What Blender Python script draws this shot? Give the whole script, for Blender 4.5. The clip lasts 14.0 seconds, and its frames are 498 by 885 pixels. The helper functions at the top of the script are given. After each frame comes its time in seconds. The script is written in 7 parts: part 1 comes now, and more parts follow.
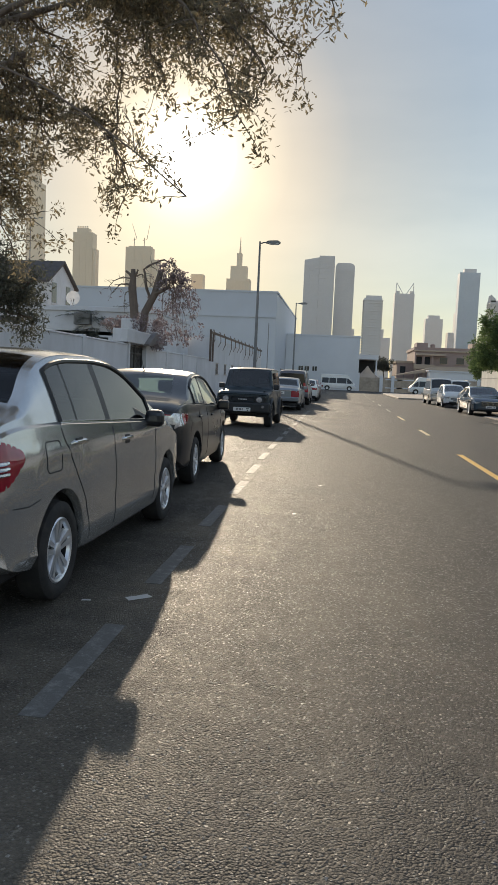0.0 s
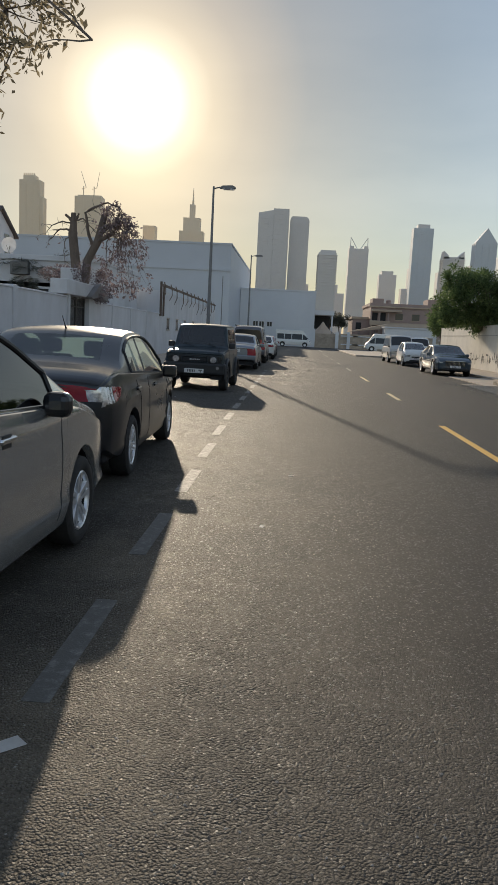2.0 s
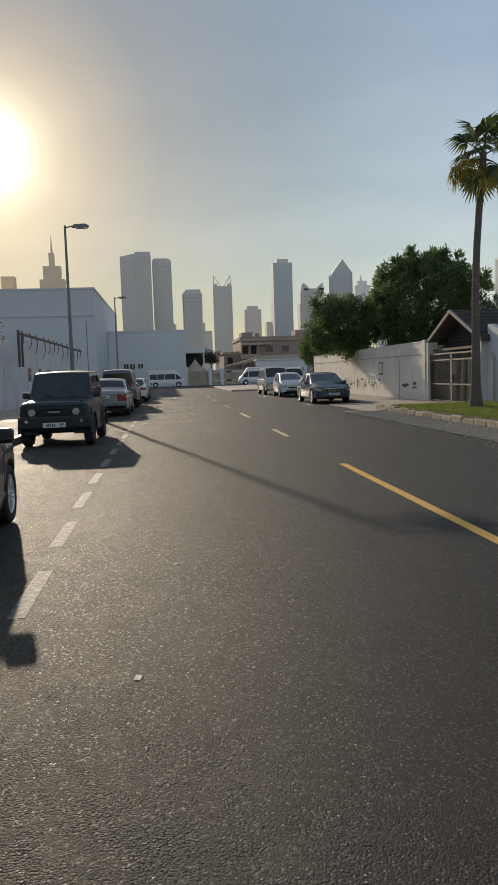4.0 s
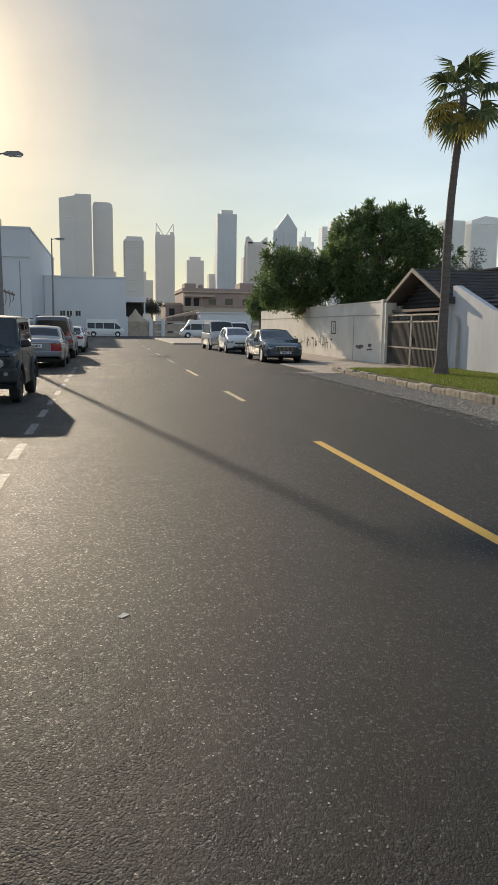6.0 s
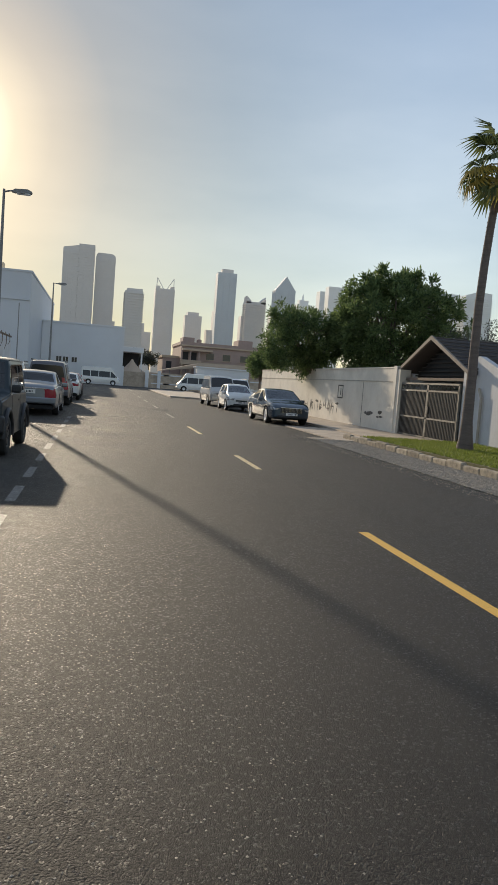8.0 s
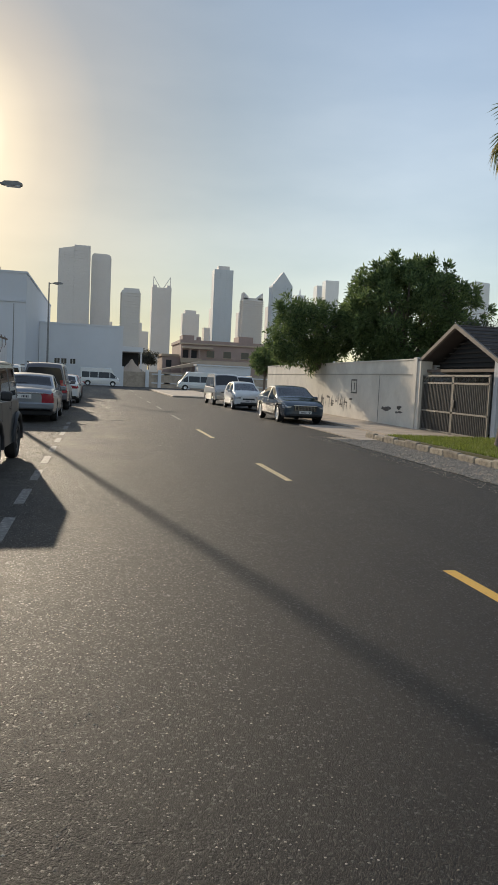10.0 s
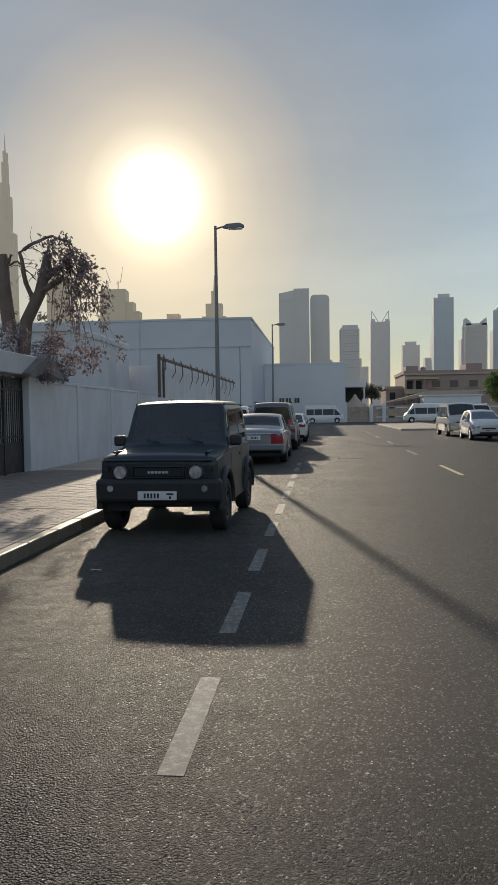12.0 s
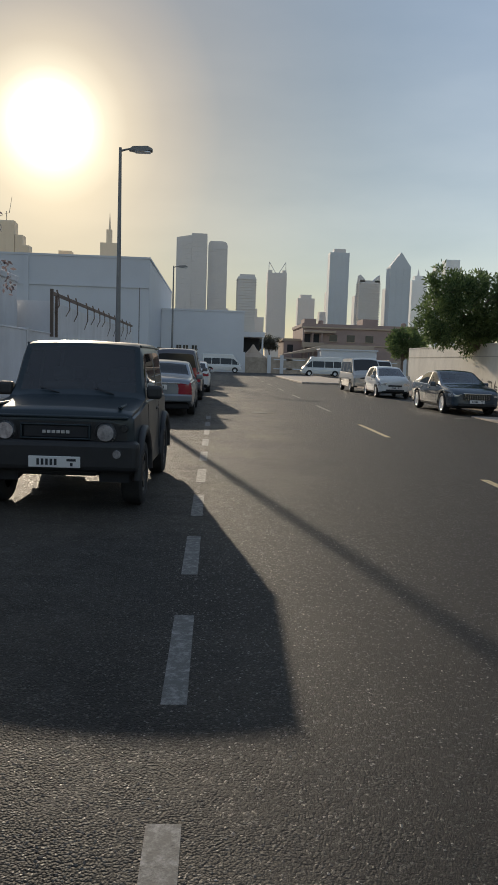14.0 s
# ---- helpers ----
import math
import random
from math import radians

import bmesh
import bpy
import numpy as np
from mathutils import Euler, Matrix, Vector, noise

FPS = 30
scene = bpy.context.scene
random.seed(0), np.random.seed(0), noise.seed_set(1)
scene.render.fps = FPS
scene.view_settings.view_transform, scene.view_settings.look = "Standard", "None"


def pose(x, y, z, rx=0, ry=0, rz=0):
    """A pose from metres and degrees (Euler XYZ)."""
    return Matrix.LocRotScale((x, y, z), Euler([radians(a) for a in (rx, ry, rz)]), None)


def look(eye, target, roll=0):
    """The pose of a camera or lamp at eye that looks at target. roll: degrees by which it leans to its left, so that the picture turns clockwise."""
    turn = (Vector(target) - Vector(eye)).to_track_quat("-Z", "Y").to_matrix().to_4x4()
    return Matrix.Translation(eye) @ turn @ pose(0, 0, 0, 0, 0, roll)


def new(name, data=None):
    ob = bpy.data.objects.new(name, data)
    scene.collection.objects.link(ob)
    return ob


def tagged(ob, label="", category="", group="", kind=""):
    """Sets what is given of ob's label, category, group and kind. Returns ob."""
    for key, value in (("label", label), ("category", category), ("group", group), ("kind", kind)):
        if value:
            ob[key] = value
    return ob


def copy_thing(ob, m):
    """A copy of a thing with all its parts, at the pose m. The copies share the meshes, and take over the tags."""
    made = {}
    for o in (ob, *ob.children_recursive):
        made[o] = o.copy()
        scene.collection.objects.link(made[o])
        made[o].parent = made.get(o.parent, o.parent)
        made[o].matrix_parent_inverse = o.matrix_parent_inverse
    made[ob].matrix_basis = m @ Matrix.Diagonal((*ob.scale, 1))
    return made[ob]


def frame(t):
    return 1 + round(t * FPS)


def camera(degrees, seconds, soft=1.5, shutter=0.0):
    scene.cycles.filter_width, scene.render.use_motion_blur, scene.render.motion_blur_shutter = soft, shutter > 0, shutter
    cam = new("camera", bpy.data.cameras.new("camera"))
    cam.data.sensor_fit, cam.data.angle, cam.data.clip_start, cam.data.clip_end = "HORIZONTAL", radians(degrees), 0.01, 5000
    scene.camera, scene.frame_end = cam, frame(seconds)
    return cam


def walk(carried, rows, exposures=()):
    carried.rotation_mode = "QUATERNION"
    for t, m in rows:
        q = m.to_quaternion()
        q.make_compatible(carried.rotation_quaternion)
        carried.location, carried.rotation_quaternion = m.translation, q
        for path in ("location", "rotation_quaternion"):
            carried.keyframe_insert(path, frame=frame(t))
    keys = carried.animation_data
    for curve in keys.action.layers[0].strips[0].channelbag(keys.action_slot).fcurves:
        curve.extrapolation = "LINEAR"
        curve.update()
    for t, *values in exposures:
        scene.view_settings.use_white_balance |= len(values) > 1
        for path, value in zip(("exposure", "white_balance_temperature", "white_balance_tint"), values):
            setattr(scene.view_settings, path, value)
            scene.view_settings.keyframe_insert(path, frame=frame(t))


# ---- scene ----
cam = camera(37.2, 14.0)
PATH = [
    (0, (0.185, -0.162, 1.437), (-0.051, 1.816, 1.261), 2.5),
    (0.5, (0.113, 0.228, 1.499), (-0.237, 2.194, 1.375), 2.8),
    (1, (0.056, 0.766, 1.504), (-0.242, 2.725, 1.23), 3.1),
    (1.5, (-0.028, 1.343, 1.494), (-0.376, 3.296, 1.241), 3.5),
    (2, (-0.062, 1.953, 1.503), (-0.167, 3.929, 1.214), 2.9),
    (2.5, (-0.039, 2.494, 1.48), (-0.062, 4.485, 1.295), -0.4),
    (3, (0.034, 3.004, 1.483), (0.17, 4.995, 1.358), -4.0),
    (5.5, (-0.12, 5.526, 1.545), (0.198, 7.477, 1.242), 1.3),
    (6, (-0.076, 6.044, 1.547), (0.299, 7.984, 1.239), 0.7),
    (6.5, (-0.129, 6.561, 1.52), (0.294, 8.497, 1.252), 1.3),
    (7, (-0.141, 7.059, 1.518), (0.286, 9.0, 1.297), 2.5),
    (7.5, (-0.184, 7.538, 1.535), (0.218, 9.491, 1.381), 4.0),
    (8, (-0.248, 7.973, 1.556), (0.157, 9.926, 1.401), 4.4),
    (10.5, (-0.3, 10.377, 1.573), (0.077, 12.334, 1.402), 1.8),
    (11, (-0.308, 10.877, 1.545), (-0.143, 12.86, 1.345), 1.4),
    (11.5, (-0.384, 11.37, 1.538), (-0.279, 13.355, 1.315), -1.1),
    (12, (-0.517, 11.812, 1.533), (-0.713, 13.801, 1.453), -0.8),
    (12.5, (-0.724, 12.266, 1.537), (-1.007, 14.243, 1.425), 0.1),
    (13, (-0.855, 12.797, 1.517), (-1.021, 14.785, 1.377), 1.0),
    (13.5, (-0.949, 13.209, 1.523), (-1.067, 15.201, 1.4), 0.7),
    (14, (-1.043, 13.694, 1.539), (-0.946, 15.68, 1.322), 1.9),
]
EXPOSURES = [(0, 0.32, 6500), (0.5, 0.20, 6500), (1.5, 0.14, 6500), (2.5, -0.10, 6400), (3.0, -0.16, 6450), (5.5, 0.20, 6500), (6.0, 0.32, 6500), (6.5, 0.20, 6500), (7.0, 0.28, 6500), (7.5, 0.14, 6500), (8.0, 0.22, 6500), (10.5, 0.18, 6450), (11.5, 0.06, 6400), (12.0, -0.08, 6300), (12.5, -0.24, 6300), (13.5, -0.25, 6300), (14.0, -0.10, 6350)]
walk(cam, [(t, look(eye, target, roll)) for t, eye, target, roll in PATH], [(t, stops, kelvin, 11) for t, stops, kelvin in EXPOSURES])

SUN_AZ, SUN_EL = radians(-12.4), radians(16.0)
SUN_DIR = Vector((math.sin(SUN_AZ) * math.cos(SUN_EL), math.cos(SUN_AZ) * math.cos(SUN_EL), math.sin(SUN_EL)))

# world: hazy low sun
world = bpy.data.worlds.new("sky")
scene.world = world
world.use_nodes = True
wn, wl = world.node_tree.nodes, world.node_tree.links
wn.clear()
w_out = wn.new("ShaderNodeOutputWorld")
w_bg = wn.new("ShaderNodeBackground")
w_sky = wn.new("ShaderNodeTexSky")
w_sky.sky_type = "NISHITA"
w_sky.sun_disc = False
w_sky.sun_elevation, w_sky.sun_rotation = SUN_EL, SUN_AZ
w_sky.air_density, w_sky.dust_density, w_sky.ozone_density = 1.0, 0.1, 1.0
w_bg.inputs["Strength"].default_value = 0.088
# the sun's aureole in the dust
w_tc = wn.new("ShaderNodeTexCoord")
w_dot = wn.new("ShaderNodeVectorMath")
w_dot.operation = "DOT_PRODUCT"
w_dot.inputs[1].default_value = SUN_DIR
w_nrm = wn.new("ShaderNodeVectorMath")
w_nrm.operation = "NORMALIZE"
wl.new(w_tc.outputs["Generated"], w_nrm.inputs[0])
wl.new(w_nrm.outputs["Vector"], w_dot.inputs[0])
w_acos = wn.new("ShaderNodeMath")
w_acos.operation = "ARCCOSINE"
wl.new(w_dot.outputs["Value"], w_acos.inputs[0])
w_ramp = wn.new("ShaderNodeValToRGB")
w_map = wn.new("ShaderNodeMath")
w_map.operation = "MULTIPLY"
w_map.inputs[1].default_value = 1 / radians(48)
wl.new(w_acos.outputs["Value"], w_map.inputs[0])
wl.new(w_map.outputs["Value"], w_ramp.inputs["Fac"])
w_ramp.color_ramp.interpolation = "LINEAR"
el = w_ramp.color_ramp.elements
el[0].position, el[0].color = 0.0, (1.0, 0.98, 0.94, 1)
el[1].position, el[1].color = 1.0, (0, 0, 0, 1)
for pos, col in ((0.048, (1.0, 0.96, 0.86)), (0.060, (0.62, 0.53, 0.36)), (0.078, (0.42, 0.335, 0.195)), (0.11, (0.26, 0.188, 0.090)), (0.16, (0.145, 0.098, 0.043)), (0.25, (0.046, 0.032, 0.015)), (0.5, (0.010, 0.007, 0.002)), (0.8, (0.006, 0.004, 0.001))):
    e = el.new(pos)
    e.color = (*col, 1)
w_glow = wn.new("ShaderNodeBackground")
w_glow.inputs["Strength"].default_value = 1.6
wl.new(w_ramp.outputs["Color"], w_glow.inputs["Color"])
w_add = wn.new("ShaderNodeAddShader")
wl.new(w_bg.outputs["Background"], w_add.inputs[0])
wl.new(w_glow.outputs["Background"], w_add.inputs[1])
# pale dust layer towards the horizon
w_sep = wn.new("ShaderNodeSeparateXYZ")
wl.new(w_nrm.outputs["Vector"], w_sep.inputs[0])
w_hramp = wn.new("ShaderNodeValToRGB")
wl.new(w_sep.outputs["Z"], w_hramp.inputs["Fac"])
hl = w_hramp.color_ramp.elements
hl[0].position, hl[0].color = 0.0, (0.262, 0.245, 0.215, 1)
hl[1].position, hl[1].color = 1.0, (0.15, 0.162, 0.182, 1)
for pos, col in ((0.12, (0.255, 0.240, 0.212)), (0.3, (0.165, 0.160, 0.148)), (0.52, (0.09, 0.092, 0.094)), (0.75, (0.125, 0.134, 0.150))):
    hl.new(pos).color = (*col, 1)
# dust takes the blue out of the light near the sun
w_tint = wn.new("ShaderNodeValToRGB")
wl.new(w_map.outputs["Value"], w_tint.inputs["Fac"])
tl_ = w_tint.color_ramp.elements
tl_[0].position, tl_[0].color = 0.0, (0.86, 0.74, 0.58, 1)
tl_[1].position, tl_[1].color = 1.0, (1.11, 1.17, 1.21, 1)
for pos, col in ((0.20, (0.80, 0.72, 0.62)), (0.42, (0.82, 0.82, 0.78)), (0.70, (1.09, 1.11, 1.11))):
    tl_.new(pos).color = (*col, 1)


def tinted(colour, to):
    k = wn.new("ShaderNodeMix")
    k.data_type, k.blend_type = "RGBA", "MULTIPLY"
    k.inputs[0].default_value = 1.0
    wl.new(colour, k.inputs[6])
    wl.new(w_tint.outputs["Color"], k.inputs[7])
    wl.new(k.outputs[2], to)


# the dust layer dims the sky low down
w_low = wn.new("ShaderNodeValToRGB")
wl.new(w_sep.outputs["Z"], w_low.inputs["Fac"])
ll = w_low.color_ramp.elements
ll[0].position, ll[0].color = 0.0, (0.44, 0.42, 0.385, 1)
ll[1].position, ll[1].color = 0.45, (1, 1, 1, 1)
ll.new(0.14).color = (0.66, 0.645, 0.62, 1)
w_dim = wn.new("ShaderNodeMix")
w_dim.data_type, w_dim.blend_type = "RGBA", "MULTIPLY"
w_dim.inputs[0].default_value = 1.0
wl.new(w_sky.outputs["Color"], w_dim.inputs[6])
wl.new(w_low.outputs["Color"], w_dim.inputs[7])
tinted(w_dim.outputs[2], w_bg.inputs["Color"])
w_dust = wn.new("ShaderNodeBackground")
w_dust.inputs["Strength"].default_value = 1.0
# thin uneven veil of high haze
w_flat = wn.new("ShaderNodeMapping")
w_flat.inputs["Scale"].default_value = (2.0, 2.0, 7.0)
wl.new(w_nrm.outputs["Vector"], w_flat.inputs["Vector"])
w_noise = wn.new("ShaderNodeTexNoise")
w_noise.inputs["Scale"].default_value, w_noise.inputs["Detail"].default_value = 1.3, 5.0
wl.new(w_flat.outputs["Vector"], w_noise.inputs["Vector"])
w_veil = wn.new("ShaderNodeValToRGB")
wl.new(w_noise.outputs["Fac"], w_veil.inputs["Fac"])
vl = w_veil.color_ramp.elements
vl[0].position, vl[0].color = 0.35, (0.88, 0.88, 0.88, 1)
vl[1].position, vl[1].color = 0.72, (1.45, 1.42, 1.38, 1)
w_haze = wn.new("ShaderNodeMix")
w_haze.data_type, w_haze.blend_type = "RGBA", "MULTIPLY"
w_haze.inputs[0].default_value = 1.0
wl.new(w_hramp.outputs["Color"], w_haze.inputs[6])
wl.new(w_veil.outputs["Color"], w_haze.inputs[7])
tinted(w_haze.outputs[2], w_dust.inputs["Color"])
w_add2 = wn.new("ShaderNodeAddShader")
wl.new(w_add.outputs["Shader"], w_add2.inputs[0])
wl.new(w_dust.outputs["Background"], w_add2.inputs[1])
wl.new(w_add2.outputs["Shader"], w_out.inputs["Surface"])

sun = new("sun", bpy.data.lights.new("sun", "SUN"))
sun.data.energy, sun.data.angle, sun.data.color = 3.4, radians(0.6), (1.0, 0.84, 0.62)
sun.matrix_world = look((0, 0, 60), Vector((0, 0, 60)) - SUN_DIR)

# ---- materials ----


def nodes_of(name):
    m = bpy.data.materials.new(name)
    m.use_nodes = True
    n, l = m.node_tree.nodes, m.node_tree.links
    return m, n, l, n["Principled BSDF"]


def math_node(n, l, op, a, b):
    k = n.new("ShaderNodeMath")
    k.operation = op
    for i, v in enumerate((a, b)):
        if isinstance(v, (int, float)):
            k.inputs[i].default_value = v
        else:
            l.new(v, k.inputs[i])
    return k.outputs[0]


def noise_node(n, l, vec, scale, detail=4.0, rough=0.6):
    k = n.new("ShaderNodeTexNoise")
    k.inputs["Scale"].default_value, k.inputs["Detail"].default_value, k.inputs["Roughness"].default_value = scale, detail, rough
    l.new(vec, k.inputs["Vector"])
    return k.outputs["Fac"]


def ramp_node(n, l, fac, stops):
    k = n.new("ShaderNodeValToRGB")
    e = k.color_ramp.elements
    e[0].position, e[0].color = stops[0][0], (*stops[0][1], 1)
    e[1].position, e[1].color = stops[-1][0], (*stops[-1][1], 1)
    for p, c in stops[1:-1]:
        e.new(p).color = (*c, 1)
    l.new(fac, k.inputs["Fac"])
    return k.outputs["Color"]


def mix_node(n, l, fac, a, b, how="MIX"):
    k = n.new("ShaderNodeMix")
    k.data_type, k.blend_type = "RGBA", how
    for sock, v in ((k.inputs[0], fac), (k.inputs[6], a), (k.inputs[7], b)):
        if isinstance(v, (int, float)):
            sock.default_value = v
        elif isinstance(v, tuple):
            sock.default_value = (*v, 1)
        else:
            l.new(v, sock)
    return k.outputs[2]


def mat(name, color, rough=0.6, metal=0.0, var=0.25, scale=2.0, fine=60.0, bump=0.15, bump_dist=0.004, dirt=None, dirt_amount=0.45,
        coat=0.0, random_tint=0.0, stretch=(1, 1, 1), spec=0.5):
    """A surface with broad stains, fine grain, an optional dirt colour in patches, and fine relief."""
    m, n, l, p = nodes_of(name)
    tc = n.new("ShaderNodeTexCoord")
    mp = n.new("ShaderNodeMapping")
    mp.inputs["Scale"].default_value = stretch
    l.new(tc.outputs["Object"], mp.inputs["Vector"])
    v = mp.outputs["Vector"]
    big, small = noise_node(n, l, v, scale), noise_node(n, l, v, fine, 3.0)
    mixed = math_node(n, l, "ADD", math_node(n, l, "MULTIPLY", big, 0.65), math_node(n, l, "MULTIPLY", small, 0.35))
    lo, hi = tuple(c * (1 - var) for c in color), tuple(min(c * (1 + var), 1) for c in color)
    col = ramp_node(n, l, mixed, ((0.3, lo), (0.7, hi)))
    if random_tint:
        oi = n.new("ShaderNodeObjectInfo")
        r = ramp_node(n, l, oi.outputs["Random"], ((0, (1 - random_tint,) * 3), (1, (1, 1, 1))))
        col = mix_node(n, l, 1.0, col, r, "MULTIPLY")
    rr = math_node(n, l, "ADD", rough - 0.08, math_node(n, l, "MULTIPLY", big, 0.16))
    if dirt:
        patch = ramp_node(n, l, noise_node(n, l, v, scale * 0.7, 8.0, 0.7), ((0.45, (0, 0, 0)), (0.68, (dirt_amount,) * 3)))
        col = mix_node(n, l, patch, col, dirt)
    l.new(col, p.inputs["Base Color"])
    l.new(rr, p.inputs["Roughness"])
    p.inputs["Metallic"].default_value = metal
    p.inputs["Specular IOR Level"].default_value = spec
    p.inputs["Coat Weight"].default_value = coat
    p.inputs["Coat Roughness"].default_value = 0.06
    if bump:
        b = n.new("ShaderNodeBump")
        b.inputs["Strength"].default_value, b.inputs["Distance"].default_value = bump, bump_dist
        l.new(small, b.inputs["Height"])
        l.new(b.outputs["Normal"], p.inputs["Normal"])
    return m


def asphalt_mat(name, base, stone, dust, dust_amount, rough):
    """Worn asphalt: coarse pale aggregate standing proud of dark binder, dust, tyre tracks along the road."""
    m, n, l, p = nodes_of(name)
    tc = n.new("ShaderNodeTexCoord")
    v = tc.outputs["Object"]
    xyz = n.new("ShaderNodeSeparateXYZ")
    l.new(v, xyz.inputs[0])
    # rough worn strip narrows to the parking lane up the street: painted lens falloff
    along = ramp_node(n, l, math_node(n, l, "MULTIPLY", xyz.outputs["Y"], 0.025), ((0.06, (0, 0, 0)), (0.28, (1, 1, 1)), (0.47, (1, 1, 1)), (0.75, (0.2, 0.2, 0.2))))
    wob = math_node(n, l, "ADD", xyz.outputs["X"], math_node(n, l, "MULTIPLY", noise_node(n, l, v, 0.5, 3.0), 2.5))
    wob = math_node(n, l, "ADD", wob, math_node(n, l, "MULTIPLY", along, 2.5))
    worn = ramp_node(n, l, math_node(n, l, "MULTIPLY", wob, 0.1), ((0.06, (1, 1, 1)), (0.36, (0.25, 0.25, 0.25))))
    # the parking lane is rougher and less dusty
    edge = math_node(n, l, "ADD", xyz.outputs["X"], math_node(n, l, "MULTIPLY", noise_node(n, l, v, 1.5, 4.0), 0.8))
    parking = ramp_node(n, l, math_node(n, l, "MULTIPLY", math_node(n, l, "ADD", edge, 5.0), 0.1), ((0.37, (1, 1, 1)), (0.46, (0, 0, 0))))
    warp = n.new("ShaderNodeVectorMath")
    warp.operation = "MULTIPLY_ADD"
    wn_ = n.new("ShaderNodeTexNoise")
    wn_.inputs["Scale"].default_value = 60
    l.new(v, wn_.inputs["Vector"])
    l.new(wn_.outputs["Color"], warp.inputs[0])
    warp.inputs[1].default_value = (0.007, 0.007, 0.007)
    l.new(v, warp.inputs[2])
    vor = n.new("ShaderNodeTexVoronoi")
    vor.inputs["Scale"].default_value = 92
    l.new(warp.outputs["Vector"], vor.inputs["Vector"])
    sep = n.new("ShaderNodeSeparateColor")
    l.new(vor.outputs["Color"], sep.inputs["Color"])
    agg = ramp_node(n, l, sep.outputs["Red"], ((0.0, tuple(c * 0.8 for c in base)), (0.5, base), (0.80, tuple(c * 1.25 for c in base)), (0.95, tuple(c * 1.7 for c in base)), (0.985, stone), (1.0, stone)))
    gap = ramp_node(n, l, vor.outputs["Distance"], ((0.25, (1, 1, 1)), (0.75, (0.8, 0.8, 0.8))))
    agg = mix_node(n, l, 1.0, agg, gap, "MULTIPLY")
    mp = n.new("ShaderNodeMapping")
    mp.inputs["Scale"].default_value = (1.0, 0.10, 1.0)
    l.new(v, mp.inputs["Vector"])
    tracks = noise_node(n, l, mp.outputs["Vector"], 0.8, 3.0)
    patches = noise_node(n, l, v, 0.6, 8.0, 0.68)
    d = math_node(n, l, "MULTIPLY", tracks, patches)
    dustf = ramp_node(n, l, d, ((0.17, (0, 0, 0)), (0.40, (dust_amount,) * 3)))
    clean = ramp_node(n, l, parking, ((0.0, (1, 1, 1)), (1.0, (0.4, 0.4, 0.4))))
    col = mix_node(n, l, math_node(n, l, "MULTIPLY", math_node(n, l, "MULTIPLY", dustf, clean), worn), agg, dust)
    blot = noise_node(n, l, v, 2.3, 6.0, 0.7)
    col = mix_node(n, l, 0.55, col, ramp_node(n, l, blot, ((0.30, (0.65,) * 3), (0.68, (1.2,) * 3))), "MULTIPLY")
    # fresher, darker middle lane, with sun sheen and lens falloff painted into the multiplier
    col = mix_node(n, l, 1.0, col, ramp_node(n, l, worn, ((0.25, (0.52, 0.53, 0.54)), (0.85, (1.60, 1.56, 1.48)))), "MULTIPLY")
    # extra painted darkening beside the parking bays, standing in for lens and glare falloff
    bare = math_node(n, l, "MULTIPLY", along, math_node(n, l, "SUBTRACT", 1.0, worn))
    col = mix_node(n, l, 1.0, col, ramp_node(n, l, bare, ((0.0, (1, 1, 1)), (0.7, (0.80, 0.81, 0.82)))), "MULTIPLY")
    # dark soil and old leaves washed into the gutter
    gut = math_node(n, l, "ADD", xyz.outputs["X"], math_node(n, l, "MULTIPLY", noise_node(n, l, v, 2.2, 5.0, 0.65), 1.1))
    col = mix_node(n, l, 1.0, col, ramp_node(n, l, math_node(n, l, "MULTIPLY", math_node(n, l, "ADD", gut, 5.0), 0.2), ((0.34, (0.40, 0.38, 0.35)), (0.52, (1, 1, 1)))), "MULTIPLY")
    grain = noise_node(n, l, v, 62, 4.0, 0.75)
    col = mix_node(n, l, 0.5, col, ramp_node(n, l, grain, ((0.36, (0.5,) * 3), (0.50, (1.0,) * 3), (0.64, (1.5,) * 3))), "MULTIPLY")
    l.new(col, p.inputs["Base Color"])
    l.new(ramp_node(n, l, sep.outputs["Green"], ((0.84, (rough,) * 3), (0.97, (rough * 0.45,) * 3))), p.inputs["Roughness"])
    p.inputs["Specular IOR Level"].default_value = 0.25
    fine = n.new("ShaderNodeTexVoronoi")
    fine.inputs["Scale"].default_value = 190
    l.new(v, fine.inputs["Vector"])
    rugged = ramp_node(n, l, noise_node(n, l, v, 5.0, 4.0), ((0.38, (0.35,) * 3), (0.62, (1.0,) * 3)))
    dome = math_node(n, l, "MULTIPLY", math_node(n, l, "MULTIPLY", vor.outputs["Distance"], vor.outputs["Distance"]), math_node(n, l, "MULTIPLY", math_node(n, l, "MULTIPLY", rugged, worn), -1.9))
    dome = math_node(n, l, "MULTIPLY", dome, math_node(n, l, "ADD", 0.9, math_node(n, l, "MULTIPLY", parking, 1.6)))
    proud = math_node(n, l, "MULTIPLY", math_node(n, l, "MULTIPLY", sep.outputs["Blue"], sep.outputs["Blue"]), math_node(n, l, "MULTIPLY", worn, 1.4))
    h = math_node(n, l, "ADD", dome, proud)
    h = math_node(n, l, "ADD", h, math_node(n, l, "MULTIPLY", fine.outputs["Distance"], -0.30))
    h = math_node(n, l, "ADD", h, math_node(n, l, "MULTIPLY", grain, 0.45))
    b = n.new("ShaderNodeBump")
    b.inputs["Strength"].default_value, b.inputs["Distance"].default_value = 1.0, 0.0085
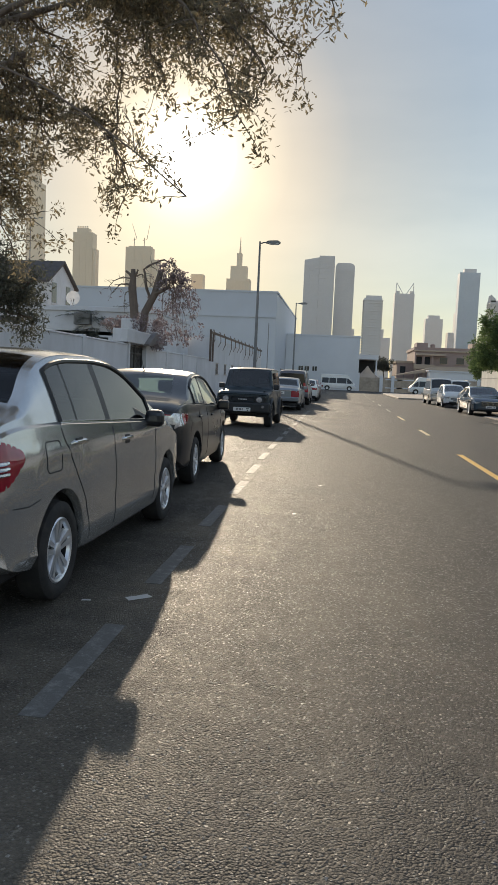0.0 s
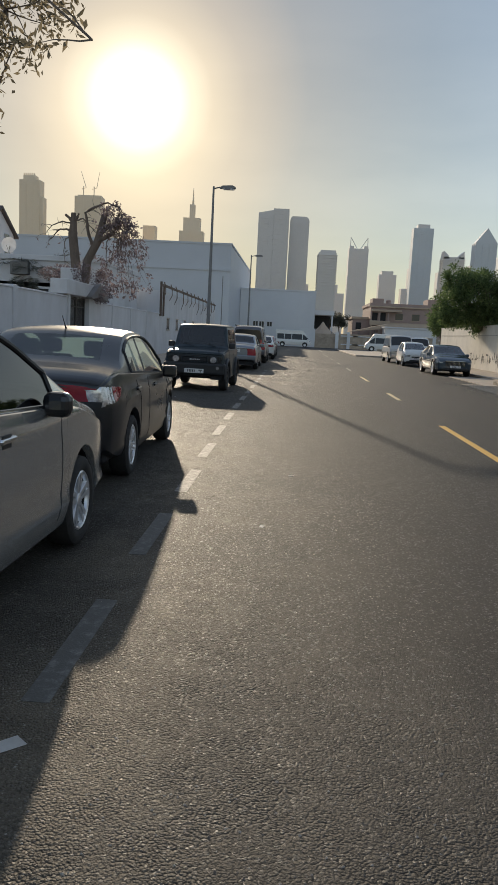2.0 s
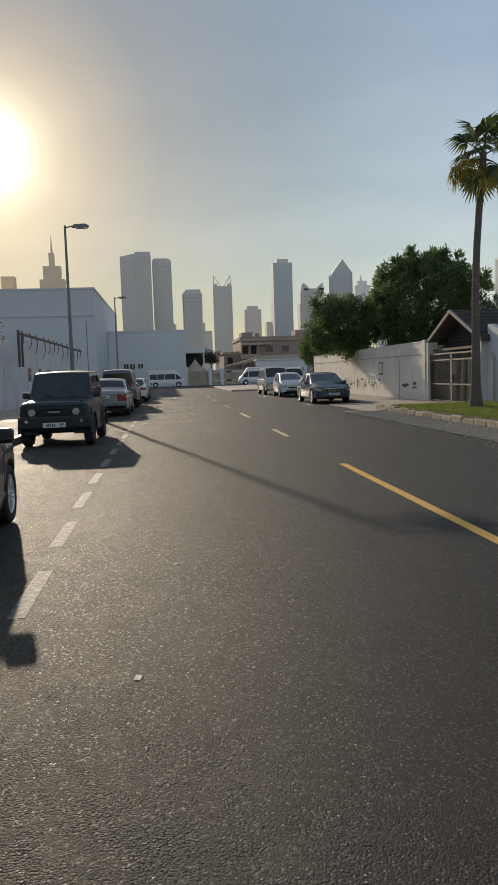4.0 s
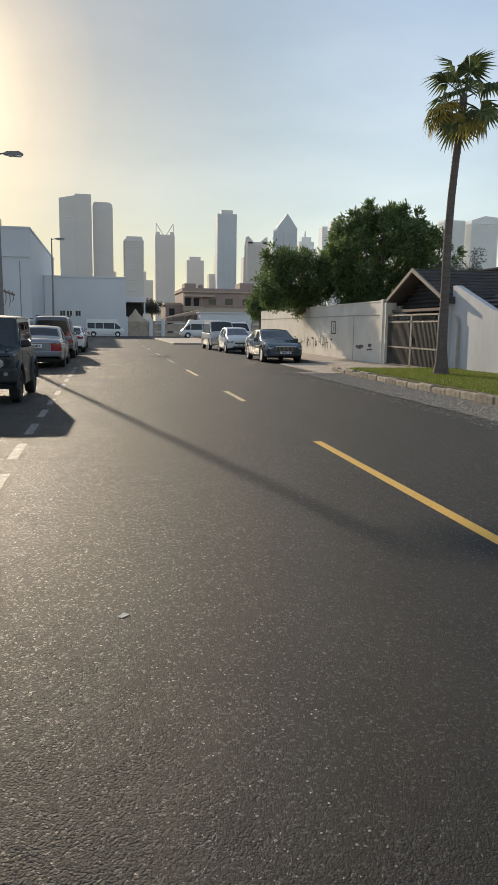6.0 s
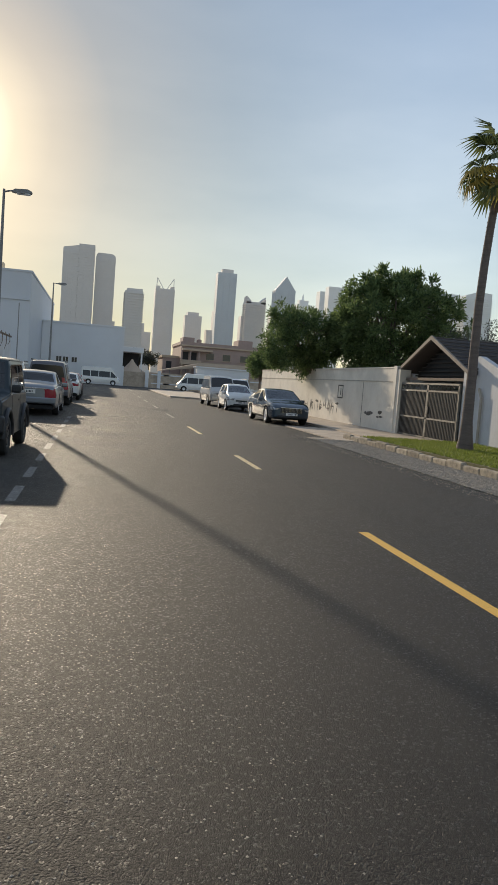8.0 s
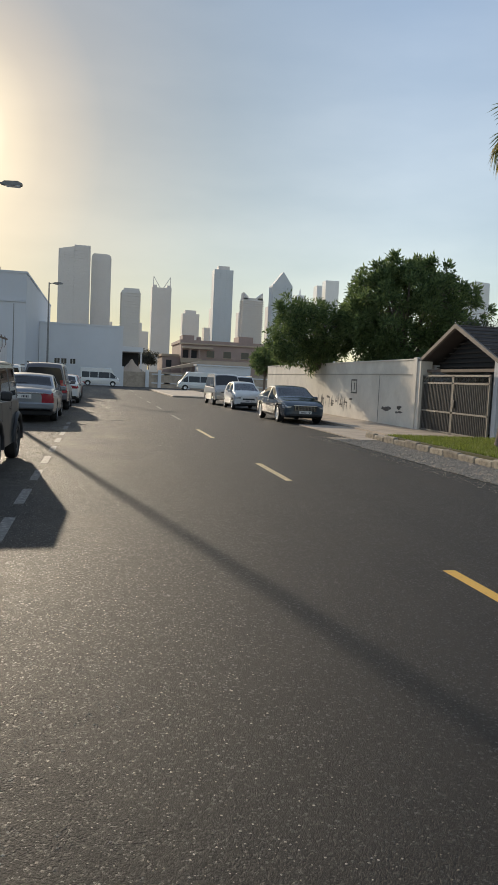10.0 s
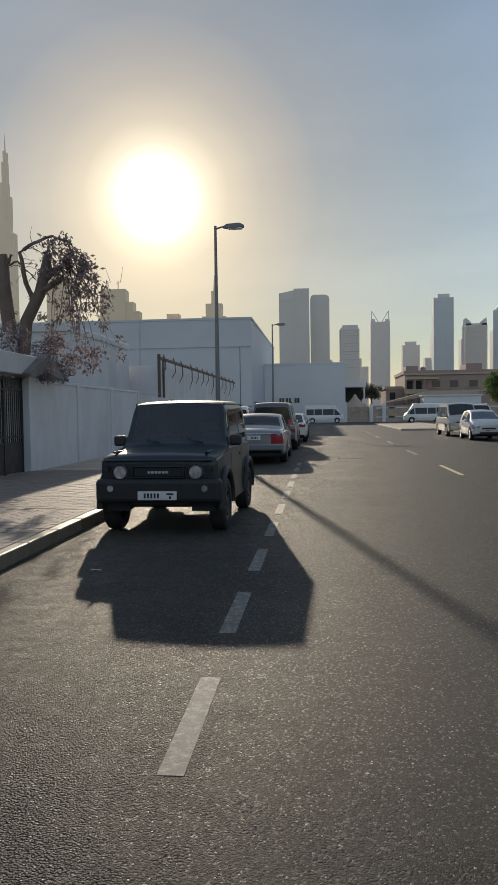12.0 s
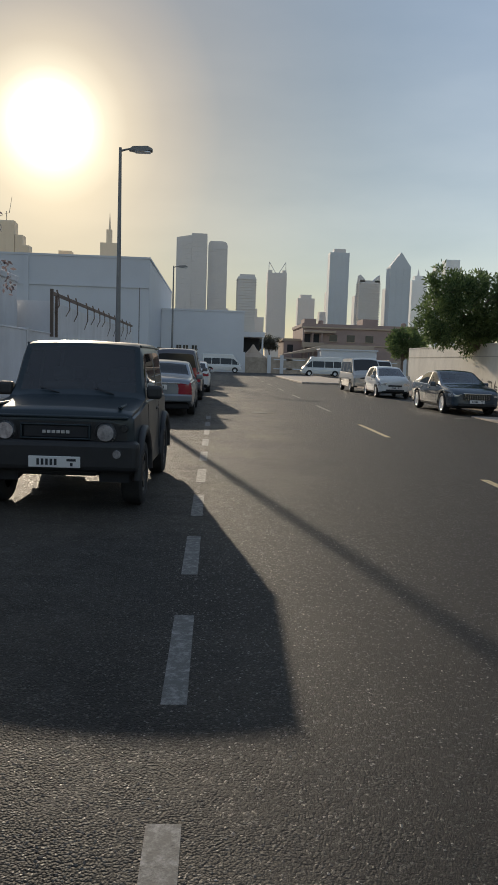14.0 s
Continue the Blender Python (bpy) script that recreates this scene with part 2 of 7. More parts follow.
    l.new(h, b.inputs["Height"])
    l.new(b.outputs["Normal"], p.inputs["Normal"])
    return m


def marking_mat(name, paint, worn=0.62):
    """Worn road paint with the asphalt showing through."""
    m, n, l, p = nodes_of(name)
    tc = n.new("ShaderNodeTexCoord")
    v = tc.outputs["Object"]
    wear = ramp_node(n, l, noise_node(n, l, v, 14.0, 9.0, 0.8), ((worn - 0.2, (1, 1, 1)), (worn, (0.1, 0.1, 0.1))))
    l.new(mix_node(n, l, wear, (0.09, 0.085, 0.075), paint), p.inputs["Base Color"])
    p.inputs["Roughness"].default_value = 0.7
    b = n.new("ShaderNodeBump")
    b.inputs["Strength"].default_value, b.inputs["Distance"].default_value = 0.5, 0.004
    l.new(noise_node(n, l, v, 120, 3.0), b.inputs["Height"])
    l.new(b.outputs["Normal"], p.inputs["Normal"])
    return m


def glass_mat(name, tint, rough=0.02, ior=1.6):
    """Thin tinted glass: clear body, gloss by Fresnel."""
    m, n, l, p = nodes_of(name)
    n.remove(p)
    tr, gl, mx, fr = n.new("ShaderNodeBsdfTransparent"), n.new("ShaderNodeBsdfGlossy"), n.new("ShaderNodeMixShader"), n.new("ShaderNodeFresnel")
    tr.inputs["Color"].default_value = (*tint, 1)
    gl.inputs["Roughness"].default_value = rough
    gl.inputs["Color"].default_value = (0.95, 0.95, 0.95, 1)
    fr.inputs["IOR"].default_value = ior
    l.new(fr.outputs["Fac"], mx.inputs["Fac"])
    l.new(tr.outputs["BSDF"], mx.inputs[1])
    l.new(gl.outputs["BSDF"], mx.inputs[2])
    l.new(mx.outputs["Shader"], n["Material Output"].inputs["Surface"])
    return m


def dusty_glass(name, tint, ior, film, amount):
    """Clear glass with a thin film of dust that the sun shines through."""
    m = glass_mat(name, tint, 0.05, ior)
    n, l = m.node_tree.nodes, m.node_tree.links
    tl, mx = n.new("ShaderNodeBsdfTranslucent"), n.new("ShaderNodeMixShader")
    tl.inputs["Color"].default_value = (*film, 1)
    mx.inputs["Fac"].default_value = amount
    out = n["Material Output"].inputs["Surface"]
    l.new(out.links[0].from_socket, mx.inputs[1])
    l.new(tl.outputs["BSDF"], mx.inputs[2])
    l.new(mx.outputs["Shader"], out)
    return m


def leaf_mat(name, dark, light, trans=0.3):
    m, n, l, p = nodes_of(name)
    geo = n.new("ShaderNodeNewGeometry")
    col = ramp_node(n, l, geo.outputs["Random Per Island"], ((0.0, dark), (0.7, light), (1.0, tuple(c * 1.25 for c in light))))
    l.new(col, p.inputs["Base Color"])
    p.inputs["Roughness"].default_value = 0.55
    t = n.new("ShaderNodeBsdfTranslucent")
    l.new(col, t.inputs["Color"])
    mx = n.new("ShaderNodeMixShader")
    mx.inputs["Fac"].default_value = trans
    l.new(p.outputs["BSDF"], mx.inputs[1])
    l.new(t.outputs["BSDF"], mx.inputs[2])
    l.new(mx.outputs["Shader"], n["Material Output"].inputs["Surface"])
    return m


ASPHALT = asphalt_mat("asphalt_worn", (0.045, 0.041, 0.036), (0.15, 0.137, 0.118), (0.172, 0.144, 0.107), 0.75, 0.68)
SAND = mat("sandy_ground", (0.34, 0.28, 0.20), 0.9, var=0.3, scale=0.4, fine=40, bump=0.4, bump_dist=0.01)
PAINT_WHITE = marking_mat("road_paint_white", (0.37, 0.355, 0.325), 0.525)
PAINT_WORN_OFF = marking_mat("road_paint_nearly_worn_off", (0.26, 0.25, 0.23), 0.50)
PAINT_FADED = marking_mat("road_paint_faded_yellow", (0.72, 0.57, 0.30), 0.64)
PAINT_YELLOW = marking_mat("road_paint_yellow", (0.74, 0.43, 0.07), 0.74)
KERB = mat("kerb_concrete", (0.24, 0.205, 0.145), 0.50, var=0.3, scale=3, fine=90, bump=0.4, dirt=(0.12, 0.10, 0.08), random_tint=0.25)
KERB_OLD = mat("old_kerb_concrete", (0.46, 0.39, 0.29), 0.9, var=0.4, scale=5, fine=70, bump=0.7, bump_dist=0.01, dirt=(0.09, 0.075, 0.06), dirt_amount=0.75, random_tint=0.35)
PAVER = mat("paver_concrete", (0.27, 0.22, 0.185), 0.74, var=0.25, scale=4, fine=120, bump=0.3, dirt=(0.16, 0.13, 0.10), random_tint=0.3)
STONE_PAVE = mat("driveway_concrete", (0.46, 0.375, 0.29), 0.75, var=0.25, scale=1.5, fine=70, bump=0.3, dirt=(0.15, 0.12, 0.09))
WALL_WHITE = mat("white_wall_plaster", (0.63, 0.63, 0.645), 0.85, var=0.12, stretch=(1, 1, 0.55), scale=0.8, fine=40, bump=0.3, dirt=(0.42, 0.41, 0.40), dirt_amount=0.45)
WALL_CREAM = mat("cream_wall_plaster", (0.78, 0.72, 0.62), 0.85, var=0.12, scale=0.7, fine=40, bump=0.3, dirt=(0.50, 0.44, 0.36), dirt_amount=0.5)
WALL_STAIN = mat("dark_wall_stain", (0.13, 0.115, 0.10), 0.9, var=0.4, scale=8, fine=60, bump=0.2)
HALL = mat("hall_cladding", (0.54, 0.565, 0.605), 0.6, var=0.06, scale=0.2, fine=20, bump=0.1)
HALL_LIGHT = mat("pale_render", (0.69, 0.70, 0.715), 0.7, var=0.06, scale=0.3, fine=20, bump=0.1)
VILLA = mat("villa_brown_render", (0.37, 0.275, 0.24), 0.85, var=0.15, scale=0.5, fine=20, bump=0.1)
VILLA_TRIM = mat("villa_pale_trim", (0.46, 0.36, 0.27), 0.85, var=0.12, scale=0.5, fine=20, bump=0.1)
ROOF_TILE = mat("grey_roof_tile", (0.10, 0.085, 0.08), 0.75, var=0.35, scale=2, fine=50, bump=0.3, random_tint=0.35)
TIMBER = mat("weathered_timber", (0.15, 0.11, 0.085), 0.8, var=0.35, scale=3, fine=60, bump=0.4, stretch=(1, 1, 0.2))
TRIM_PALE = mat("pale_barge_board", (0.42, 0.37, 0.31), 0.7, var=0.2, scale=3, fine=50)
BARGE = mat("weathered_barge_board", (0.24, 0.20, 0.165), 0.8, var=0.35, scale=3, fine=50, bump=0.3)
GABLE = mat("dark_gable_boards", (0.045, 0.037, 0.032), 0.85, var=0.3, scale=4, fine=50, bump=0.3)
IRON = mat("dark_painted_iron", (0.045, 0.042, 0.040), 0.55, metal=0.3, var=0.3, scale=6, fine=80, dirt=(0.12, 0.10, 0.08), dirt_amount=0.4)
GATE_PANEL = mat("gate_mesh_panel", (0.13, 0.12, 0.105), 0.6, metal=0.2, var=0.3, scale=5, fine=60)
GATE_FRAME = mat("gate_frame_grey", (0.20, 0.185, 0.16), 0.55, metal=0.3, var=0.2, scale=5, fine=60)
POLE = mat("galvanised_pole", (0.20, 0.20, 0.20), 0.55, metal=0.4, var=0.2, scale=4, fine=60)
DARK = mat("dark_void", (0.02, 0.02, 0.022), 0.7, var=0.2)
WINDOW_DARK = mat("dark_window_glass", (0.03, 0.035, 0.04), 0.12, var=0.2, bump=0)
BARK = mat("bark", (0.16, 0.125, 0.10), 0.9, var=0.35, scale=6, fine=40, bump=0.8, bump_dist=0.01, stretch=(1, 1, 0.3))
BARK_PALM = mat("palm_bark", (0.15, 0.12, 0.105), 0.9, var=0.35, scale=3, fine=30, bump=0.9, bump_dist=0.02, stretch=(0.4, 0.4, 3))
LEAF_NEAR = leaf_mat("leaf_olive", (0.12, 0.108, 0.075), (0.25, 0.205, 0.13), 0.55)
LEAF_GREY = leaf_mat("leaf_grey_green", (0.06, 0.065, 0.05), (0.12, 0.12, 0.09), 0.4)
LEAF_DRY = leaf_mat("leaf_dry_purple", (0.12, 0.095, 0.10), (0.27, 0.215, 0.215), 0.45)
LEAF_GREEN = leaf_mat("leaf_deep_green", (0.060, 0.100, 0.042), (0.17, 0.23, 0.085), 0.5)
LEAF_PALM = leaf_mat("palm_leaf", (0.06, 0.085, 0.03), (0.13, 0.155, 0.055), 0.4)
LEAF_PALM_DRY = leaf_mat("palm_leaf_yellowed", (0.30, 0.24, 0.05), (0.46, 0.37, 0.10), 0.5)
GRASS = leaf_mat("lawn_grass", (0.09, 0.13, 0.02), (0.22, 0.26, 0.05), 0.45)


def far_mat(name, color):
    """A far facade with broad weathering, its colour paled to stand in for haze."""
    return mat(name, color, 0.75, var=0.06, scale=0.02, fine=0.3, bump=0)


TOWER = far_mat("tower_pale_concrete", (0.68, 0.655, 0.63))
# gold of the haze towards the sun, painted in as base colour
TOWER_SUN_HAZE = far_mat("tower_sand_render", (0.80, 0.68, 0.52))
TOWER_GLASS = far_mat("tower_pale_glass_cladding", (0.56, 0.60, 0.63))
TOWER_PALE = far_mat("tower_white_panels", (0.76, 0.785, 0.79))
RUBBER = mat("tyre_rubber", (0.022, 0.021, 0.020), 0.85, var=0.3, scale=10, fine=120, bump=0.3, dirt=(0.07, 0.06, 0.05), dirt_amount=0.5)
ALLOY = mat("alloy_rim", (0.74, 0.75, 0.77), 0.30, metal=0.7, var=0.12, scale=6, fine=90, bump=0.05)
RIM_DARK = mat("dark_rim", (0.05, 0.05, 0.05), 0.4, metal=0.6, var=0.2)
BLACK_TRIM = mat("black_plastic_trim", (0.022, 0.022, 0.023), 0.5, var=0.25, scale=8, fine=120, bump=0.1)
CHROME = mat("chrome", (0.75, 0.75, 0.75), 0.15, metal=1.0, var=0.05, bump=0)
LAMP_RED = mat("red_lamp_lens", (0.30, 0.008, 0.024), 0.12, var=0.2, scale=12, bump=0, coat=0.8)
LAMP_CLEAR = mat("clear_lamp_lens", (0.60, 0.61, 0.63), 0.1, metal=0.7, var=0.5, scale=18, fine=60, bump=0.3, coat=1.0)
PLATE = mat("number_plate", (0.72, 0.71, 0.68), 0.5, var=0.06, bump=0)
INK = mat("dark_ink", (0.03, 0.03, 0.035), 0.6, var=0.1, bump=0)
LOGO = mat("pale_grey_badge", (0.55, 0.55, 0.54), 0.35, metal=0.6, var=0.05, bump=0)
SEAT = mat("grey_car_seat", (0.10, 0.095, 0.09), 0.9, var=0.2, scale=8, fine=150)
INTERIOR = mat("dark_car_interior", (0.03, 0.03, 0.03), 0.85, var=0.2)
GLASS_CLEAR = dusty_glass("car_glass_green", (0.74, 0.84, 0.78), 2.6, (0.62, 0.80, 0.72), 0.46)
GLASS_SCREEN = glass_mat("car_glass_screen", (0.26, 0.37, 0.39), 0.03, 1.8)
GLASS_TINT = glass_mat("car_glass_tinted", (0.10, 0.11, 0.11), 0.02, 1.5)
GLASS_BACK = glass_mat("car_glass_rear_tinted", (0.12, 0.13, 0.13), 0.04, 1.28)
GLASS_SKY = glass_mat("car_glass_sky_reflecting", (0.25, 0.30, 0.32), 0.03, 2.2)
GLASS_DARK = mat("car_glass_dark", (0.014, 0.016, 0.018), 0.10, var=0.2, bump=0)
GLASS_MID = glass_mat("car_glass_grey", (0.30, 0.33, 0.33))
PAPER = mat("litter_paper", (0.80, 0.78, 0.74), 0.42, var=0.1, bump=0.1)
CHIPPING = mat("exposed_chippings", (0.29, 0.265, 0.225), 0.55, var=0.5, scale=14, fine=90, bump=0.2)
GRAVEL = mat("pale_gravel", (0.33, 0.28, 0.22), 0.85, var=0.45, scale=9, fine=90, bump=0.2)
GRIT = mat("dark_glinting_grit", (0.10, 0.088, 0.070), 0.52, var=0.5, scale=9, fine=90, bump=0.1, spec=0.55)
PEBBLE = mat("pebble", (0.30, 0.26, 0.21), 0.8, var=0.5, scale=9, fine=90, bump=0.2)


def car_paint(name, color, metal=0.35, rough=0.38, dust=0.25, coat=0.7):
    return mat(name, color, rough, metal=metal, var=0.06, scale=1.5, fine=300, bump=0.02, bump_dist=0.001, dirt=(0.30, 0.26, 0.20), dirt_amount=dust, coat=coat)


PAINT_BEIGE = car_paint("paint_silver_beige", (0.52, 0.52, 0.51), 0.74, 0.17, 0.0)
PAINT_DARKGREY = car_paint("paint_dark_grey", (0.018, 0.019, 0.022), 0.15, 0.30, 0.0, 0.5)
PAINT_DARKGREEN = car_paint("paint_dark_green", (0.008, 0.020, 0.027), 0.0, 0.42, 0.0, 0.25)
PAINT_SILVER = car_paint("paint_silver", (0.21, 0.23, 0.26), 0.6, 0.30, 0.03)
PAINT_GREY = car_paint("paint_brown_grey", (0.115, 0.112, 0.125), 0.45, 0.32, 0.06)
PAINT_WHITE_CAR = car_paint("paint_white_car", (0.74, 0.73, 0.70), 0.0, 0.38, 0.12)
PAINT_RED = car_paint("paint_dark_red", (0.20, 0.02, 0.02), 0.2, 0.35, 0.15)
PAINT_BRONZE = car_paint("paint_bronze_grey", (0.060, 0.082, 0.105), 0.35, 0.22, 0.02)
PAINT_VAN = car_paint("paint_champagne_silver", (0.46, 0.44, 0.40), 0.5, 0.35, 0.12)

# ---- mesh helpers ----


def part(name, bm, material, parent=None, label="", smooth=None):
    """Links a bmesh as one mesh object under a thing or a part."""
    me = bpy.data.meshes.new(name)
    bmesh.ops.recalc_face_normals(bm, faces=bm.faces)
    bm.to_mesh(me)
    bm.free()
    me.materials.append(material)
    if smooth is not None:
        me.polygons.foreach_set("use_smooth", [True] * len(me.polygons))
        me.set_sharp_from_angle(angle=radians(smooth))
    ob = new(name, me)
    if parent:
        ob.parent = parent
    if label:
        tagged(ob, label)
    return ob


def share(name, ob, parent, m):
    """Another part on the same mesh."""
    o = new(name, ob.data)
    o.parent = parent
    o.matrix_local = m
    return o


def raw(name, verts, faces, material, parent=None, smooth=False):
    me = bpy.data.meshes.new(name)
    me.from_pydata(verts if isinstance(verts, list) else verts.tolist(), [], faces if isinstance(faces, list) else faces.tolist())
    me.materials.append(material)
    if smooth:
        me.polygons.foreach_set("use_smooth", [True] * len(me.polygons))
    ob = new(name, me)
    if parent:
        ob.parent = parent
    return ob


def thing(name, m, label, category, group="", kind=""):
    ob = new(name)
    ob.matrix_world = m
    ob.empty_display_size = 0.3
    return tagged(ob, label, category, group, kind)


def box(bm, x0, x1, y0, y1, z0, z1, bevel=0.0, seg=1):
    r = bmesh.ops.create_cube(bm, size=1.0)
    vs = r["verts"]
    bmesh.ops.scale(bm, vec=(x1 - x0, y1 - y0, z1 - z0), verts=vs)
    bmesh.ops.translate(bm, vec=((x0 + x1) / 2, (y0 + y1) / 2, (z0 + z1) / 2), verts=vs)
    if bevel:
        es = list({e for v in vs for e in v.link_edges})
        bmesh.ops.bevel(bm, geom=es, offset=bevel, segments=seg, affect="EDGES", profile=0.5)
    return bm


def boxed(*args, **kw):
    return box(bmesh.new(), *args, **kw)


def tube(bm, pts, radii, n=7, cap=True):
    """A tapered tube along points."""
    rings, pts = [], [Vector(p) for p in pts]
    for i, (p, r) in enumerate(zip(pts, radii)):
        d = (pts[min(i + 1, len(pts) - 1)] - pts[max(i - 1, 0)]).normalized()
        u = d.cross(Vector((0.31, 0.17, 1) if abs(d.z) < 0.9 else (1, 0.2, 0))).normalized()
        w = d.cross(u)
        rings.append([bm.verts.new(p + (u * math.cos(2 * math.pi * k / n) + w * math.sin(2 * math.pi * k / n)) * r) for k in range(n)])
    for a, b in zip(rings, rings[1:]):
        for k in range(n):
            bm.faces.new((a[k], a[(k + 1) % n], b[(k + 1) % n], b[k]))
    if cap:
        bm.faces.new(rings[0][::-1])
        bm.faces.new(rings[-1])
    return bm


def tubed(pts, radii, n=7):
    return tube(bmesh.new(), pts, radii, n)


def prism(bm, outline, axis, a, b):
    """An outline of (u, v) pairs drawn out along an axis from a to b."""
    def at(u, v, w):
        return {"x": (w, u, v), "y": (u, w, v), "z": (u, v, w)}[axis]
    lo = [bm.verts.new(at(u, v, a)) for u, v in outline]
    hi = [bm.verts.new(at(u, v, b)) for u, v in outline]
    n = len(outline)
    for i in range(n):
        bm.faces.new((lo[i], lo[(i + 1) % n], hi[(i + 1) % n], hi[i]))
    bm.faces.new(lo[::-1])
    bm.faces.new(hi)
    return bm


def lathe(bm, profile, n=28):
    """A profile of (x, r) turned about the x axis."""
    rings = [[bm.verts.new((x, r * math.cos(2 * math.pi * k / n), r * math.sin(2 * math.pi * k / n))) for k in range(n)] for x, r in profile]
    for a, b in zip(rings, rings[1:]):
        for k in range(n):
            bm.faces.new((a[k], a[(k + 1) % n], b[(k + 1) % n], b[k]))
    return bm


def leaf_cloud(name, clumps, count, length, width, material, parent, seed, droop=0.0):
    """Many small folded leaves scattered through clumps (centre, radius)."""
    rng = np.random.default_rng(seed)
    c = np.array([tuple(p) for p, r in clumps])
    r = np.array([r for p, r in clumps])
    pick = rng.choice(len(clumps), size=count, p=r ** 2 / (r ** 2).sum())
    d = rng.normal(size=(count, 3))
    d /= np.linalg.norm(d, axis=1)[:, None]
    pos = c[pick] + d * (r[pick] * rng.random(count) ** 0.45)[:, None]
    a = rng.normal(size=(count, 3)) + np.array([0, 0, -droop])
    a /= np.linalg.norm(a, axis=1)[:, None]
    s = np.cross(a, rng.normal(size=(count, 3)))
    s /= np.linalg.norm(s, axis=1)[:, None]
    k = (0.6 + 0.8 * rng.random(count))[:, None]
    nrm = np.cross(a, s)
    v = np.stack([pos, pos + a * length * k * 0.5 + s * width * k * 0.5 + nrm * width * 0.15, pos + a * length * k, pos + a * length * k * 0.5 - s * width * k * 0.5 + nrm * width * 0.15], 1).reshape(-1, 3)
    i = np.arange(count)[:, None] * 4
    f = np.concatenate([i + np.array([[0, 1, 2]]), i + np.array([[0, 2, 3]])], 0)
    ob = raw(name, v, f, material, parent)
    return tagged(ob, kind="stuff")

# ---- ground, road, kerbs ----


def sheet(name, x0, x1, y0, y1, z, material, label, category, cuts=1):
    bm = bmesh.new()
    nx = ny = cuts
    vs = [[bm.verts.new((x0 + (x1 - x0) * i / nx, y0 + (y1 - y0) * j / ny, z)) for i in range(nx + 1)] for j in range(ny + 1)]
    for j in range(ny):
        for i in range(nx):
            bm.faces.new((vs[j][i], vs[j][i + 1], vs[j + 1][i + 1], vs[j + 1][i]))
    return tagged(part(name, bm, material), label, category, kind="structure")


KL, KR, WL = -3.72, 7.80, -7.9
sheet("ground", -3200, 3200, -3000, 3400, -0.03, SAND, "dusty pale sand ground reaching the horizon", "ground")
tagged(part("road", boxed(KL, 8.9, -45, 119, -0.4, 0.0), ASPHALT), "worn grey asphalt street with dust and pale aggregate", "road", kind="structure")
tagged(part("cross_road", boxed(-150, KL, 105, 119, -0.4, -0.004), ASPHALT), "asphalt cross street at the end of the road", "road", kind="structure")
tagged(part("cross_road", boxed(8.9, 150, 99, 119, -0.4, -0.004), ASPHALT), "asphalt cross street at the end of the road", "road", kind="structure")


def marking(x, y0, y1, w, material, label):
    tagged(part("road_marking", boxed(x - w / 2, x + w / 2, y0, y1, -0.02, 0.0022), material), label, "road marking", "painted lines on the road", "structure")


for k in range(-2, 16):
    y = 2.66 + 2.03 * k
    x = float(np.interp(y, (4.0, 9.0, 12.5, 16.0), (-1.01, -1.05, -1.14, -1.187)))
    marking(x, y, y + 1.17, 0.118, PAINT_WHITE if y > 7 else PAINT_WORN_OFF, "worn white dashed line beside the parking lane")
marking(2.765, 2.0, 15.78, 0.118, PAINT_YELLOW, "long worn yellow centre line on asphalt")
for k, y in enumerate((21.4, 29.6, 37.9, 46.5, 54.9, 63.3, 71.7)):
    marking(2.77, y, y + (2.4 if k < 1 else 3.2), 0.115, PAINT_FADED if k < 2 else PAINT_WHITE, "worn dashed centre line on asphalt")
marking(3.1, 84.0, 100.0, 0.13, PAINT_WHITE, "worn solid centre line near the junction")
for y in (36.2, 47.3, 53.8):
    tagged(part("road_marking", boxed(6.4, 8.6, y, y + 0.14, -0.02, 0.0022), PAINT_WHITE), "worn white parking bay line", "road marking", "painted lines on the road", "structure")

# left kerb and pavement
kerb_left = thing("kerb_left", pose(KL, 0, 0), "dusty concrete kerb stones along the pavement", "kerb", kind="structure")
stone = part("kerb_stone", boxed(-0.15, 0.0, 0.006, 0.894, -0.2, 0.15, 0.02, 2), KERB, kerb_left)
stone.location.y = -20
for k in range(1, 110):
    share("kerb_stone", stone, kerb_left, pose(0, -20 + 0.9 * k, 0))
pavement_left = tagged(part("pavement_left", boxed(WL, KL - 0.15, -45, 104, -0.2, 0.105), STONE_PAVE), "paved footway with small dusty concrete pavers", "pavement", kind="structure")

# right side strip: loose gravel, kerb, lawn, driveway
kerb_right = thing("kerb_right", pose(KR, 0, 0), "broken pale concrete kerb stones beside the lawn", "kerb", kind="structure")
rng = random.Random(5)
stone = part("kerb_stone", boxed(0.0, 0.15, 0.002, 0.757, -0.2, 0.20, 0.04, 2), KERB_OLD, kerb_right)
stone.location.y = -8
for k in range(1, 52):
    share("kerb_stone", stone, kerb_right, pose(rng.uniform(-0.015, 0.015), -8 + 0.76 * k, rng.uniform(-0.05, 0.0), rng.uniform(-1.5, 1.5), rng.uniform(-4, 4), rng.uniform(-1.5, 1.5)))
tagged(part("gravel_bed", boxed(6.45, KR, -45, 31.2, -0.2, 0.012), mat("gravel_bed_grey", (0.29, 0.24, 0.185), 0.9, var=0.45, scale=3, fine=45, bump=0.8, bump_dist=0.02)),
       "tan-grey broken paving and gravel between asphalt and kerb", "gravel", kind="structure")
